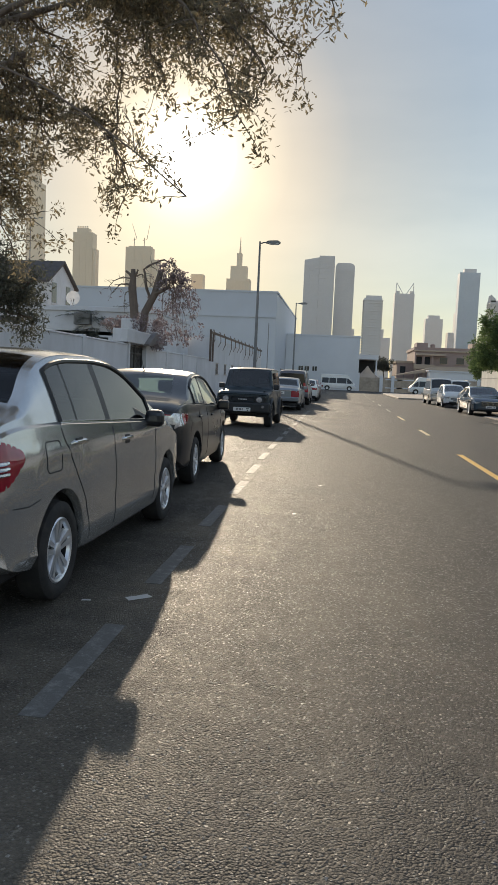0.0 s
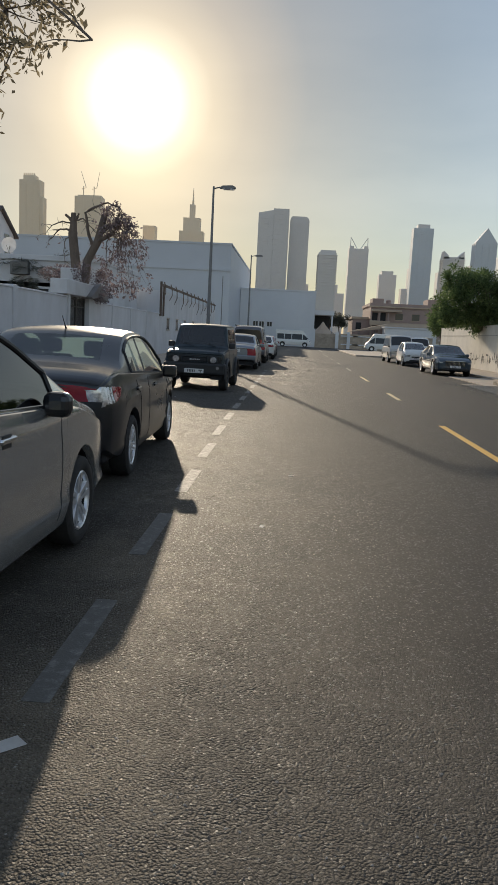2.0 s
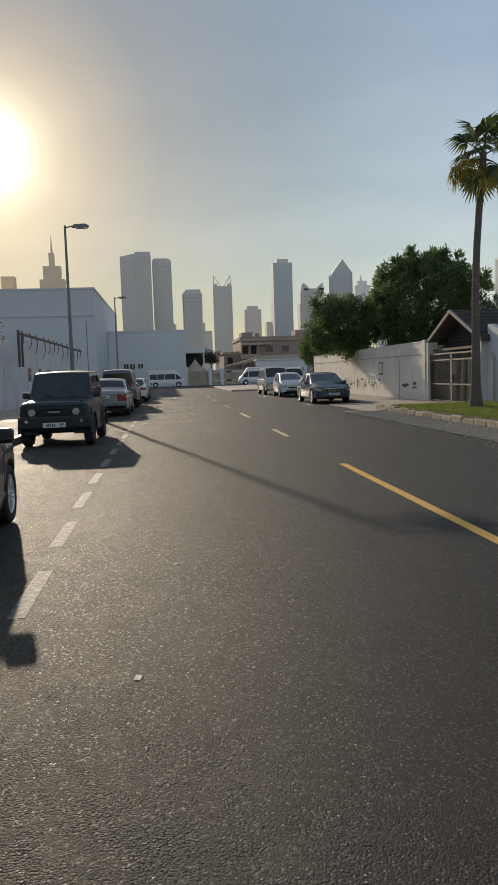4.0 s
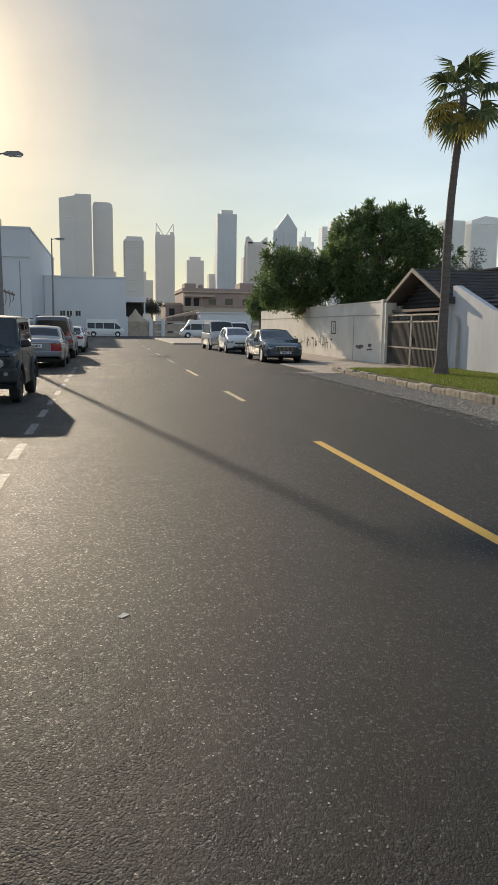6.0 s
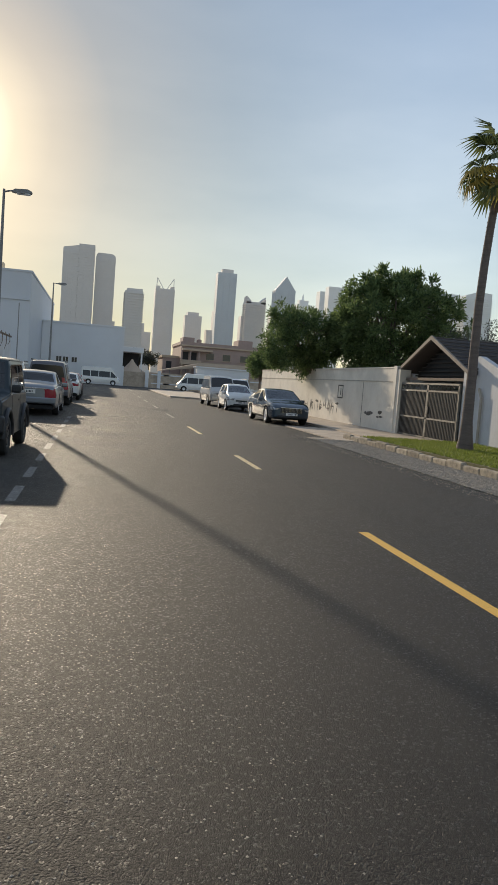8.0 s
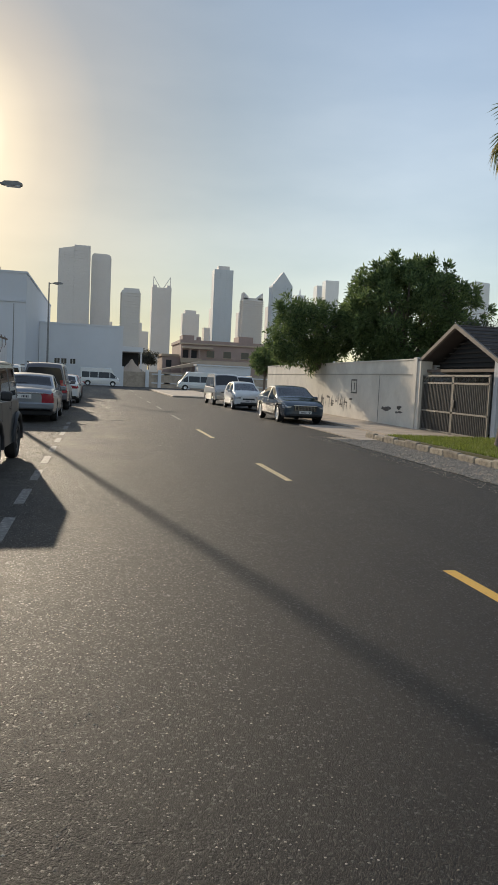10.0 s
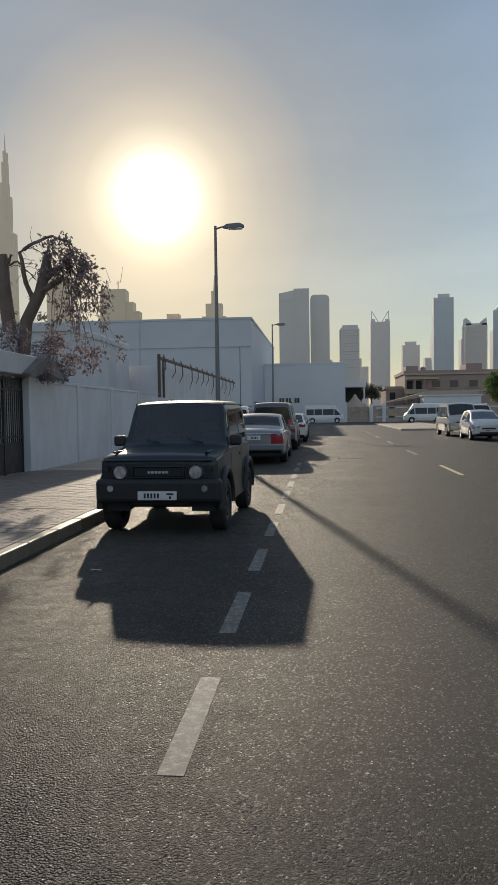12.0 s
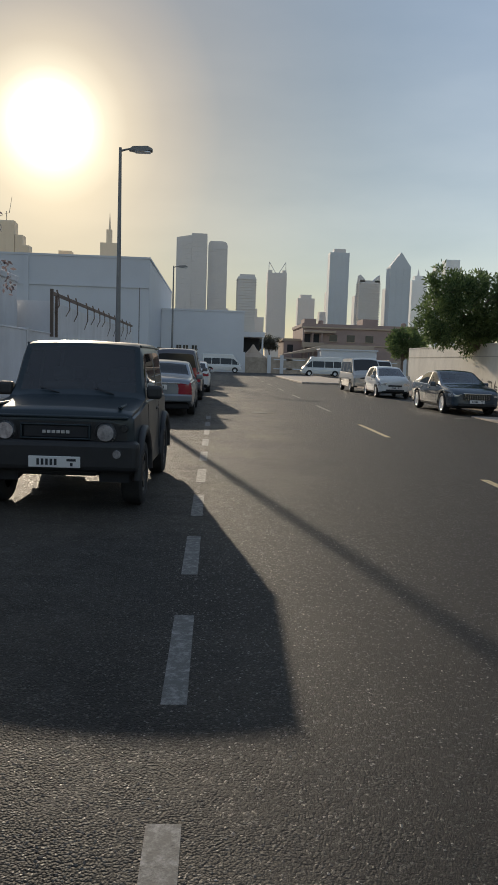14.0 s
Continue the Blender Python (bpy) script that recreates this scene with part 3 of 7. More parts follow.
tagged(part("verge", boxed(KR + 0.16, 11.9, -45, 30.3, -0.2, 0.2), mat("verge_soil", (0.12, 0.11, 0.05), 0.95, var=0.4, scale=2, fine=40, bump=0.5)), "watered soil verge under lawn grass", "verge", kind="structure")
tagged(part("driveway", boxed(8.9, 11.9, 30.3, 66, -0.2, 0.09), STONE_PAVE), "dusty concrete paved footway along the wall", "pavement", kind="structure")
tagged(part("driveway_apron", boxed(7.2, 8.9, 30.3, 37.0, -0.2, 0.035), STONE_PAVE), "sloping dusty concrete driveway apron", "driveway", kind="structure")
tagged(part("traffic_island", boxed(5.6, 11.0, 70.0, 99.0, -0.2, 0.14, 0.05, 2), STONE_PAVE), "low paved corner with pale kerb", "pavement", kind="structure")


def grass_field(name, x0, x1, y0, y1, z, count, seed):
    g = np.random.default_rng(seed)
    p = np.stack([g.uniform(x0, x1, count), g.uniform(y0, y1, count), np.full(count, z)], 1)
    ang = g.uniform(0, 2 * np.pi, count)
    h = g.uniform(0.03, 0.08, count)
    side = np.stack([np.cos(ang), np.sin(ang), np.zeros(count)], 1) * 0.012
    tip = p + np.stack([g.normal(0, 0.025, count), g.normal(0, 0.025, count), h], 1)
    v = np.stack([p - side, p + side, tip], 1).reshape(-1, 3)
    return tagged(raw(name, v, np.arange(count * 3).reshape(-1, 3), GRASS), "short bright green lawn grass on the verge", "grass", kind="stuff")


grass_field("lawn_grass", KR + 0.2, 11.7, 12.0, 30.2, 0.195, 60000, 3)


def stones(name, x0, x1, y0, y1, z, count, smin, smax, seed, label, material=PEBBLE):
    g = np.random.default_rng(seed)
    base = np.array([(1, 0, 0), (-1, 0, 0), (0, 1, 0), (0, -1, 0), (0, 0, 1), (0, 0, -1)], float)
    tri = np.array([(0, 2, 4), (2, 1, 4), (1, 3, 4), (3, 0, 4), (2, 0, 5), (1, 2, 5), (3, 1, 5), (0, 3, 5)])
    s = g.uniform(smin, smax, (count, 1, 1)) * g.uniform(0.5, 1.0, (count, 6, 1))
    a = g.uniform(0, 6.28, count)
    rot = np.zeros((count, 3, 3))
    rot[:, 0, 0], rot[:, 0, 1], rot[:, 1, 0], rot[:, 1, 1], rot[:, 2, 2] = np.cos(a), -np.sin(a), np.sin(a), np.cos(a), 0.55
    p = np.stack([g.uniform(x0, x1, count), g.uniform(y0, y1, count), np.full(count, z)], 1)
    v = (np.einsum("nij,nkj->nki", rot, base[None] * s) + p[:, None]).reshape(-1, 3)
    f = (tri[None] + (np.arange(count) * 6)[:, None, None]).reshape(-1, 3)
    return tagged(raw(name, v, f, material), label, "gravel", kind="stuff")


stones("loose_gravel", 6.4, KR, 8, 30.5, 0.015, 9000, 0.012, 0.05, 7, "loose tan-grey gravel and broken paving bits", GRAVEL)
stones("verge_grit", 5.9, 6.5, 8, 31.5, 0.002, 1800, 0.006, 0.026, 17, "scattered gravel along the edge of the asphalt", GRAVEL)
stones("road_grit", -3.7, 1.8, 1.2, 25, 0.0, 30000, 0.002, 0.0085, 8, "loose grit scattered over the asphalt", GRIT)
stones("road_chippings", -1.3, 0.75, 1.2, 24, -0.001, 6000, 0.005, 0.0115, 41, "exposed pale chippings standing out of the worn asphalt", CHIPPING)
stones("lane_grit", 1.8, 6.3, 1.2, 24, 0.0, 8000, 0.002, 0.007, 28, "sparse loose grit on the darker lane", GRIT)
stones("parking_grit", -3.8, -1.25, 12.5, 24, 0.0, 17000, 0.003, 0.009, 18, "loose small stones on the rough parking lane", GRIT)
stones("gutter_grit", KL, KL + 0.5, 5, 40, 0.0, 1500, 0.003, 0.014, 9, "sand and grit gathered in the gutter")


def litter(x, y, sx, sy, rz, label):
    bm = bmesh.new()
    vs = [bm.verts.new((u * sx, v * sy, 0.002 + 0.5 * h)) for u, v, h in ((-1, -1, 0), (0.1, -0.9, 0.003), (1, -0.6, 0), (0.8, 1, 0.004), (-0.1, 0.8, 0.0), (-1, 0.6, 0.003))]
    bm.faces.new((vs[0], vs[1], vs[4], vs[5]))
    bm.faces.new((vs[1], vs[2], vs[3], vs[4]))
    bmesh.ops.solidify(bm, geom=bm.faces[:], thickness=0.0008)
    ob = tagged(part("paper_scrap", bm, PAPER), label, "litter", "litter on the road")
    ob.matrix_world = pose(x, y, 0.001, 0, 0, rz)


litter(-1.02, 4.36, 0.085, 0.045, 35, "crumpled white paper scrap on asphalt")
litter(-1.32, 4.22, 0.03, 0.018, 5, "small white paper scrap on asphalt")
litter(-2.75, 18.9, 0.06, 0.022, -20, "flat white paper scrap in the gutter")
litter(-0.01, 9.9, 0.034, 0.024, 40, "small pale paper scrap on asphalt")
litter(-0.23, 7.66, 0.034, 0.022, 70, "small pale paper scrap on asphalt")
cover = thing("drain_cover", pose(0.35, 36.1, 0.0), "small dark drain cover with pale chipped edges", "drain cover")
part("grate", boxed(-0.22, 0.22, -0.14, 0.14, -0.02, 0.010, 0.004), IRON, cover)
for k, x in enumerate((-0.36, 0.26, 0.36)):
    part("chipped_edge", boxed(x, x + 0.07, -0.06 + 0.03 * k, 0.02 + 0.03 * k, -0.01, 0.014, 0.006), KERB, cover)

# ---- left side: boundary wall, gate, villa ----


def wall_run(name, x, y0, y1, h, thick, material, label, z0=0.0, cap=True, piers=()):
    t = thing(name, pose(x, 0, 0), label, "wall", kind="structure")
    part("wall_face", boxed(-thick, 0, y0, y1, -0.2, h), material, t)
    if cap:
        part("coping", boxed(-thick - 0.03, 0.03, y0, y1, h, h + 0.06, 0.012), material, t)
    for y in piers:
        part("pier", boxed(-thick - 0.04, 0.04, y - 0.15, y + 0.15, -0.2, h + 0.1, 0.01), material, t)
    return t


wall_run("wall_left_near", WL, -45, 27.35, 2.45, 0.2, WALL_WHITE, "white plastered boundary wall with grey stains", piers=(-2, 2, 6, 10, 14, 18, 22.5))
wall_run("wall_left_mid", WL, 30.45, 44.9, 2.40, 0.2, WALL_WHITE, "white plastered boundary wall with grey stains", piers=(33.8, 37.4, 41.2))

portal = thing("gate_portal", pose(WL, 0, 0), "white gate portal with a small pitched canopy", "gate portal", kind="structure")
part("post", boxed(-0.35, 0.06, 27.35, 27.55, -0.2, 2.55), WALL_WHITE, portal)
part("post", boxed(-0.35, 0.10, 29.75, 30.45, -0.2, 2.55), WALL_WHITE, portal)
part("lintel", boxed(-0.45, 0.14, 26.9, 30.5, 2.55, 3.05, 0.02), WALL_WHITE, portal)
bm = bmesh.new()
prism(bm, ((29.25, 2.58), (30.45, 3.12), (31.65, 2.58), (31.6, 2.50), (30.45, 2.62), (29.3, 2.50)), "x", -0.05, 0.35)
part("canopy_roof", bm, mat("canopy_grey", (0.22, 0.205, 0.20), 0.8, var=0.3, scale=3), portal, "small grey pitched canopy")
part("parapet_block", boxed(-0.9, -0.3, 29.4, 30.1, 3.05, 3.6, 0.02), WALL_WHITE, portal)

gate = thing("iron_gate", pose(WL - 0.1, 27.55, 0), "dark painted iron bar gate between white posts", "gate")
for y in (0.0, 1.07, 1.13, 2.15):
    part("upright", boxed(-0.03, 0.03, y, y + 0.05, 0.12, 2.5), IRON, gate)
for z in (0.15, 0.85, 1.0, 2.15, 2.42):
    part("rail", boxed(-0.02, 0.02, 0.0, 2.2, z, z + 0.05), IRON, gate)
for a, b in ((0.05, 1.07), (1.18, 2.15)):
    part("kick_panel", boxed(-0.008, 0.008, a, b, 0.2, 0.85), IRON, gate)
bar = part("bar", boxed(-0.011, 0.011, -0.011, 0.011, 0.85, 2.42), IRON, gate)
bar.location.y = 0.12
for k in range(1, 18):
    share("bar", bar, gate, pose(0, 0.12 + 0.118 * k, 0))
part("gate_back", boxed(-0.30, -0.28, 0.0, 2.2, 0.1, 2.5), HALL_LIGHT, gate, "pale sheet behind the bars")

# flat-roofed annex further along with timber brackets at the top
annex = thing("annex_building", pose(WL, 0, 0), "long white annex with a weathered timber trellis along its top", "building", kind="structure")
part("wall_face", boxed(-6, 0, 44.9, 75, -0.2, 3.75), WALL_WHITE, annex)
part("beam", boxed(0.0, 0.10, 44.9, 74.5, 4.02, 4.16, 0.01), TIMBER, annex, "dark weathered timber beam")
part("end_post", boxed(0.0, 0.12, 44.9, 45.05, 2.3, 4.25), TIMBER, annex)
part("end_post", boxed(0.0, 0.10, 45.9, 46.0, 2.3, 4.1), TIMBER, annex)
r2 = random.Random(4)
for k in range(13):
    y = 46.2 + 2.2 * k + r2.uniform(-0.4, 0.4)
    dz = r2.uniform(0.7, 1.3)
    part("rib", tubed(((0.05, y, 4.3), (0.12, y + 0.1, 4.0), (0.14, y + 0.05, 4.1 - dz * 0.6), (0.03, y - 0.25, 4.1 - dz)), (0.035, 0.035, 0.03, 0.02), 5), TIMBER, annex)
for y in (47.5, 51.0, 54.5, 59.0):
    w = part("window", boxed(-0.05, 0.012, y, y + 0.9, 1.55, 2.2), WINDOW_DARK, annex)
    part("frame", boxed(0.0, 0.03, y - 0.06, y + 0.96, 2.2, 2.27), TRIM_PALE, w)
    part("frame", boxed(0.0, 0.05, y - 0.06, y + 0.96, 1.48, 1.55), TRIM_PALE, w)
annex_two = thing("annex_block", pose(WL - 1.2, 0, 0), "plain white flat-roofed block behind the boundary wall", "building", kind="structure")
part("wall_face", boxed(-7, 0, 36.5, 44.4, -0.2, 4.4), WALL_WHITE, annex_two)
part("parapet", boxed(-7.05, 0.05, 36.4, 44.45, 4.4, 4.65, 0.02), WALL_WHITE, annex_two)
cooler = thing("air_conditioner", pose(WL - 5.0, 36.3, 3.72), "grey outdoor air conditioner unit mounted on a white wall", "air conditioner")
part("casing", boxed(-0.42, 0.42, -0.16, 0.2, 0.0, 0.58, 0.02), POLE, cooler)
bm = bmesh.new()
for r_ in (0.08, 0.15, 0.22):
    tube(bm, [(r_ * math.cos(a) - 0.1, -0.165, 0.29 + r_ * math.sin(a)) for a in np.linspace(0, 2 * math.pi, 17)], [0.008] * 17, 4, False)
part("fan_grille", bm, IRON, cooler)
dish = thing("satellite_dish", pose(WL - 5.6, 36.6, 4.65), "small white satellite dish on a flat roof", "satellite dish")
part("mast", tubed(((0, 0, 0), (0, 0, 0.35)), (0.025, 0.025), 6), POLE, dish)
bm = bmesh.new()
rings = [[bm.verts.new((r_ * math.cos(a), d_, 0.40 + r_ * math.sin(a))) for a in np.linspace(0, 2 * math.pi, 20, endpoint=False)] for r_, d_ in ((0.02, 0.02), (0.14, 0.0), (0.26, -0.05), (0.36, -0.11))]
for ra, rb in zip(rings, rings[1:]):
    for k in range(20):
        bm.faces.new((ra[k], ra[(k + 1) % 20], rb[(k + 1) % 20], rb[k]))
bmesh.ops.solidify(bm, geom=bm.faces[:], thickness=0.012)
part("reflector", bm, HALL_LIGHT, dish, smooth=40)
part("feed_arm", tubed(((0, -0.1, 0.06), (0, -0.42, 0.34)), (0.012, 0.012), 5), POLE, dish)


def house(name, m, w, d, eave, ridge, label):
    """A gabled villa; its ridge runs along local x, the gable looks to +x."""
    h = thing(name, m, label, "house", kind="structure")
    bm = bmesh.new()
    prism(bm, ((-d / 2, -0.2), (d / 2, -0.2), (d / 2, eave), (0, ridge - 0.15), (-d / 2, eave)), "x", -w, 0)
    part("wall_face", bm, WALL_WHITE, h)
    for s in (-1, 1):
        bm = bmesh.new()
        prism(bm, ((0, ridge), (s * (d / 2 + 0.3), eave - 0.1), (s * (d / 2 + 0.3), eave - 0.24), (0, ridge - 0.18)), "x", -w - 0.4, 0.25)
        part("roof_slope", bm, ROOF_TILE, h)
    for y in (-1.7, 0.9):
        g = part("window", boxed(0.0, 0.03, y, y + 0.8, eave - 1.5, eave - 0.1), WINDOW_DARK, h)
        part("sill", boxed(0.0, 0.10, y - 0.1, y + 0.9, eave - 1.6, eave - 1.5), WALL_WHITE, g)
    for x in (-2.2, -4.8, -7.4):
        g = part("window", boxed(x, x + 0.9, -d / 2 - 0.03, -d / 2, eave - 1.7, eave - 0.5), WINDOW_DARK, h)
        part("sill", boxed(x - 0.1, x + 1.0, -d / 2 - 0.1, -d / 2, eave - 1.8, eave - 1.7), WALL_WHITE, g)
    bm = bmesh.new()
    prism(bm, ((-d / 2 - 2.2, 3.9), (-d / 2, 4.8), (-d / 2, 4.6), (-d / 2 - 2.2, 3.75)), "x", -w, 0.6)
    part("porch_roof", bm, ROOF_TILE, h)
    part("porch_wall", boxed(-w, 0.3, -d / 2 - 1.8, -d / 2, -0.2, 3.85), WALL_WHITE, h)
    return h


house("villa_gabled", pose(-19.6, 50.5, 0), 11, 5.0, 7.4, 8.95, "white two-storey villa with a dark pitched tiled roof")
aerial = thing("tv_aerial", pose(-21.5, 49.5, 8.6), "thin metal television aerial on a villa roof", "aerial")
part("mast", tubed(((0, 0, -0.2), (0, 0, 3.1)), (0.035, 0.03), 6), POLE, aerial)
part("boom", tubed(((-0.8, 0, 2.9), (0.9, 0, 3.1)), (0.025, 0.025), 5), POLE, aerial)
for k in range(5):
    part("element", tubed(((-0.6 + 0.33 * k, -0.3, 2.95 + 0.03 * k), (-0.6 + 0.33 * k, 0.3, 2.95 + 0.03 * k)), (0.015, 0.015), 4), POLE, aerial)
for x, y, z in ((-11.6, 36.2, 2.55),):
    unit = thing("air_conditioner", pose(x, y, z), "pale box-shaped outdoor air-conditioning unit", "air conditioner")
    part("casing", boxed(-0.45, 0.45, -0.18, 0.18, 0, 0.65, 0.02), HALL_LIGHT, unit)
    part("grille", boxed(-0.3, 0.15, -0.2, -0.18, 0.1, 0.55, 0.005), DARK, unit)
    part("bracket", boxed(-0.4, 0.4, -0.1, 0.6, -0.08, 0.0), POLE, unit)
low = thing("garden_block", pose(-12.5, 37.5, 0), "low white garden building behind the wall", "building", kind="structure")
part("wall_face", boxed(-6, 2.6, -1, 6, -0.2, 3.4), WALL_WHITE, low)
part("parapet", boxed(-6.1, 2.7, -1.1, 6.1, 3.4, 3.7), WALL_WHITE, low)

# ---- lamps ----


def street_lamp(x, y, h):
    t = thing("street_lamp", pose(x, y, 0), "tall grey steel street lamp with a flat single head", "street lamp", "street lamps along the kerb")
    part("base_plate", boxed(-0.2, 0.2, -0.2, 0.2, 0.1, 0.14, 0.01), POLE, t)
    part("pole", tubed(((0, 0, 0.1), (0, 0, h * 0.35), (0, 0, h)), (0.11, 0.085, 0.05), 12), POLE, t)
    part("arm", tubed(((0, 0, h - 0.12), (0.2, 0, h - 0.06), (0.4, 0, h - 0.02)), (0.04, 0.035, 0.035), 8), POLE, t)
    bm = bmesh.new()
    prism(bm, ((0.3, h - 0.08), (0.45, h + 0.03), (0.95, h + 0.06), (1.12, h - 0.02), (1.1, h - 0.08), (0.7, h - 0.14)), "y", -0.16, 0.16)
    head = part("lamp_head", bm, POLE, t, "flat grey lamp head")
    part("lens", boxed(0.5, 1.05, -0.13, 0.13, h - 0.15, h - 0.09, 0.02), LAMP_CLEAR, head)


street_lamp(-4.55, 40.6, 8.8)
street_lamp(-4.62, 75.0, 9.05)
post = thing("thin_post", pose(-6.0, 62, 0), "thin grey metal post by the wall", "post")
part("pole", tubed(((0, 0, 0), (0, 0, 6.0)), (0.04, 0.03), 7), POLE, post)

# ---- right side: garage, gate, walls ----
GX = 11.6
wall_r = wall_run("wall_right", 11.55, 35.85, 61.0, 2.66, 0.2, WALL_CREAM, "long cream plastered wall with dark stains and scribbles", cap=True, piers=(36.0,))
part("ledge_line", boxed(-0.225, -0.2, 36.2, 61.0, 2.12, 2.15), TRIM_PALE, wall_r)
part("joint", boxed(-0.208, -0.2, 39.6, 39.63, 0.1, 2.1), WALL_STAIN, wall_r)
r3 = random.Random(12)
for k in range(58):
    y = r3.choice((37.6, 38.6, 43.6, 44.6, 45.4, 46.3, 47.2, 48.0, 48.8, 49.6, 50.4)) + r3.uniform(-0.5, 0.5)
    z = r3.uniform(0.55, 1.0) if y > 40 else r3.uniform(0.62, 0.85)
    flat = r3.random() < 0.3 or y < 40
    a, b = (r3.uniform(0.14, 0.34), r3.uniform(0.03, 0.07)) if flat else (r3.uniform(0.025, 0.07), r3.uniform(0.14, 0.36))
    lean = r3.uniform(-0.35, 0.35)
    bm = bmesh.new()
    vs = []
    for q in np.linspace(0, 2 * math.pi, 16, endpoint=False):
        u, w = a * math.cos(q) * r3.uniform(0.55, 1.1), b * math.sin(q) * r3.uniform(0.55, 1.1)
        vs.append(bm.verts.new((-0.2035 - 0.0003 * (k % 11), y + u + lean * w, z + w)))
    bm.faces.new(vs)
    part("stain", bm, WALL_STAIN, wall_r, "dark ragged stain")
for z0, z1, y0, y1 in ((1.25, 1.9, 42.4, 42.46), (1.25, 1.9, 43.1, 43.16), (1.25, 1.31, 42.4, 43.16), (1.84, 1.9, 42.4, 43.16), (1.4, 1.75, 42.7, 42.76)):
    part("scribble", boxed(-0.212, -0.2, y0, y1, z0, z1), WALL_STAIN, wall_r, "dark square outline drawn on the plaster")
wall_w = wall_run("wall_right_near", 12.0, -45, 30.45, 2.15, 0.2, WALL_WHITE, "white plastered garden wall beside the garage", cap=False)
bm = bmesh.new()
prism(bm, ((30.45, 2.15), (30.45, 3.05), (30.2, 3.05), (27.6, 2.17), (27.6, 2.15)), "x", -0.2, 0.0)
part("sloped_shoulder", bm, WALL_WHITE, wall_w)
part("drain_pipe", tubed(((-0.28, 29.75, 0.2), (-0.28, 29.75, 1.7), (-0.28, 29.95, 2.0)), (0.045, 0.045, 0.045), 8), TRIM_PALE, wall_w)

garage = thing("garage", pose(GX, 0, 0), "open-fronted garage with a gabled tile roof and timber ends", "garage", kind="structure")
Y0, YM, Y1 = 30.45, 33.15, 35.85
bm = bmesh.new()
prism(bm, ((Y0 + 0.3, 2.5), (YM, 3.55), (Y1 - 0.3, 2.5), (Y1 - 0.3, 2.3), (Y0 + 0.3, 2.3)), "x", 0.5, 0.6)
# near-black sheet stands in for the shade inside the gable
part("gable_panel", bm, DARK, garage, "dark boarded gable")
for k in range(7):
    z = 2.4 + 0.16 * k
    half = max(0.1, (3.6 - z) / 1.1 * 2.45)
    part("gable_board", boxed(0.42, 0.47, YM - half, YM + half, z, z + 0.05), GABLE, garage)
part("post", boxed(-0.05, 0.2, Y0, Y0 + 0.25, -0.2, 2.6), WALL_WHITE, garage)
part("post", boxed(-0.25, 0.2, Y1 - 0.28, Y1 - 0.004, -0.2, 2.62), WALL_CREAM, garage)
part("lintel", boxed(0.0, 0.15, Y0 + 0.2, Y1 - 0.2, 2.22, 2.32), TIMBER, garage)
part("back_wall", boxed(5.5, 5.7, Y0, Y1, -0.2, 2.6), WALL_WHITE, garage)
part("side_wall", boxed(0.3, 5.5, Y1 - 0.2, Y1, -0.2, 2.5), WALL_WHITE, garage)
part("side_wall", boxed(0.3, 5.5, Y0, Y0 + 0.2, -0.2, 2.5), WALL_WHITE, garage)
for s, ye in ((-1, Y0 - 0.2), (1, Y1 + 0.2)):
    bm = bmesh.new()
    prism(bm, ((YM, 3.80), (ye, 2.56), (ye, 2.44), (YM, 3.66)), "x", -0.15, 6.5)
    slope = part("roof_slope", bm, ROOF_TILE, garage)
    bm = bmesh.new()
    prism(bm, ((YM, 3.84), (ye - s * -0.05, 2.58), (ye - s * -0.05, 2.45), (YM, 3.69)), "x", -0.22, -0.15)
    part("barge_board", bm, BARGE, garage, "weathered grey-brown barge board")
for k in range(9):
    f = k / 9
    y = YM + (Y0 - 0.2 - YM) * f
    z = 3.82 - 1.24 * f
    part("tile_course", boxed(-0.15, 6.5, y - 0.31, y - 0.25, z - 0.10, z - 0.045, 0.012), ROOF_TILE, garage)
roof_two = thing("side_roof", pose(12.2, 0, 0), "low dark tiled roof beside the garage", "roof", kind="structure")
part("wall_face", boxed(0.2, 7, 18, 30.2, -0.2, 2.3), WALL_WHITE, roof_two)
bm = bmesh.new()
prism(bm, ((0.0, 2.25), (3.2, 3.75), (6.8, 3.75), (7.0, 2.2)), "y", 17.5, 30.2)
part("roof_slope", bm, ROOF_TILE, roof_two)
for k in range(9):
    x, z = 0.05 + 0.35 * k, 2.30 + 0.164 * k
    part("tile_course", boxed(x, x + 0.1, 17.5, 30.2, z, z + 0.05, 0.012), ROOF_TILE, roof_two)
shade = thing("shade_canopy", pose(15, 33, 0), "flat shade canopy with a brown edge on posts", "canopy", kind="structure")
part("canopy_sheet", boxed(0.5, 6, 1.0, 5.5, 4.0, 4.06), TIMBER, shade)
part("post", boxed(0.6, 0.75, 1.1, 1.25, -0.2, 4.0), POLE, shade)
part("post", boxed(5.6, 5.75, 1.1, 1.25, -0.2, 4.0), POLE, shade)
part("pitched_cover", prism(bmesh.new(), ((2.2, 4.06), (5.0, 4.5), (7.0, 4.06)), "y", 1.5, 5), TRIM_PALE, shade)

dgate = thing("driveway_gate", pose(GX - 0.12, 0, 0), "wide dark metal driveway gate with a decorative band", "gate")
part("back_panel", boxed(0.0, 0.02, Y0 + 0.3, Y1 - 0.25, 0.14, 1.85), GATE_PANEL, dgate)
for y in (Y0 + 0.28, YM - 0.06, YM + 0.01, Y1 - 0.3):
    part("upright", boxed(-0.03, 0.03, y, y + 0.06, 0.1, 2.1), GATE_FRAME, dgate)
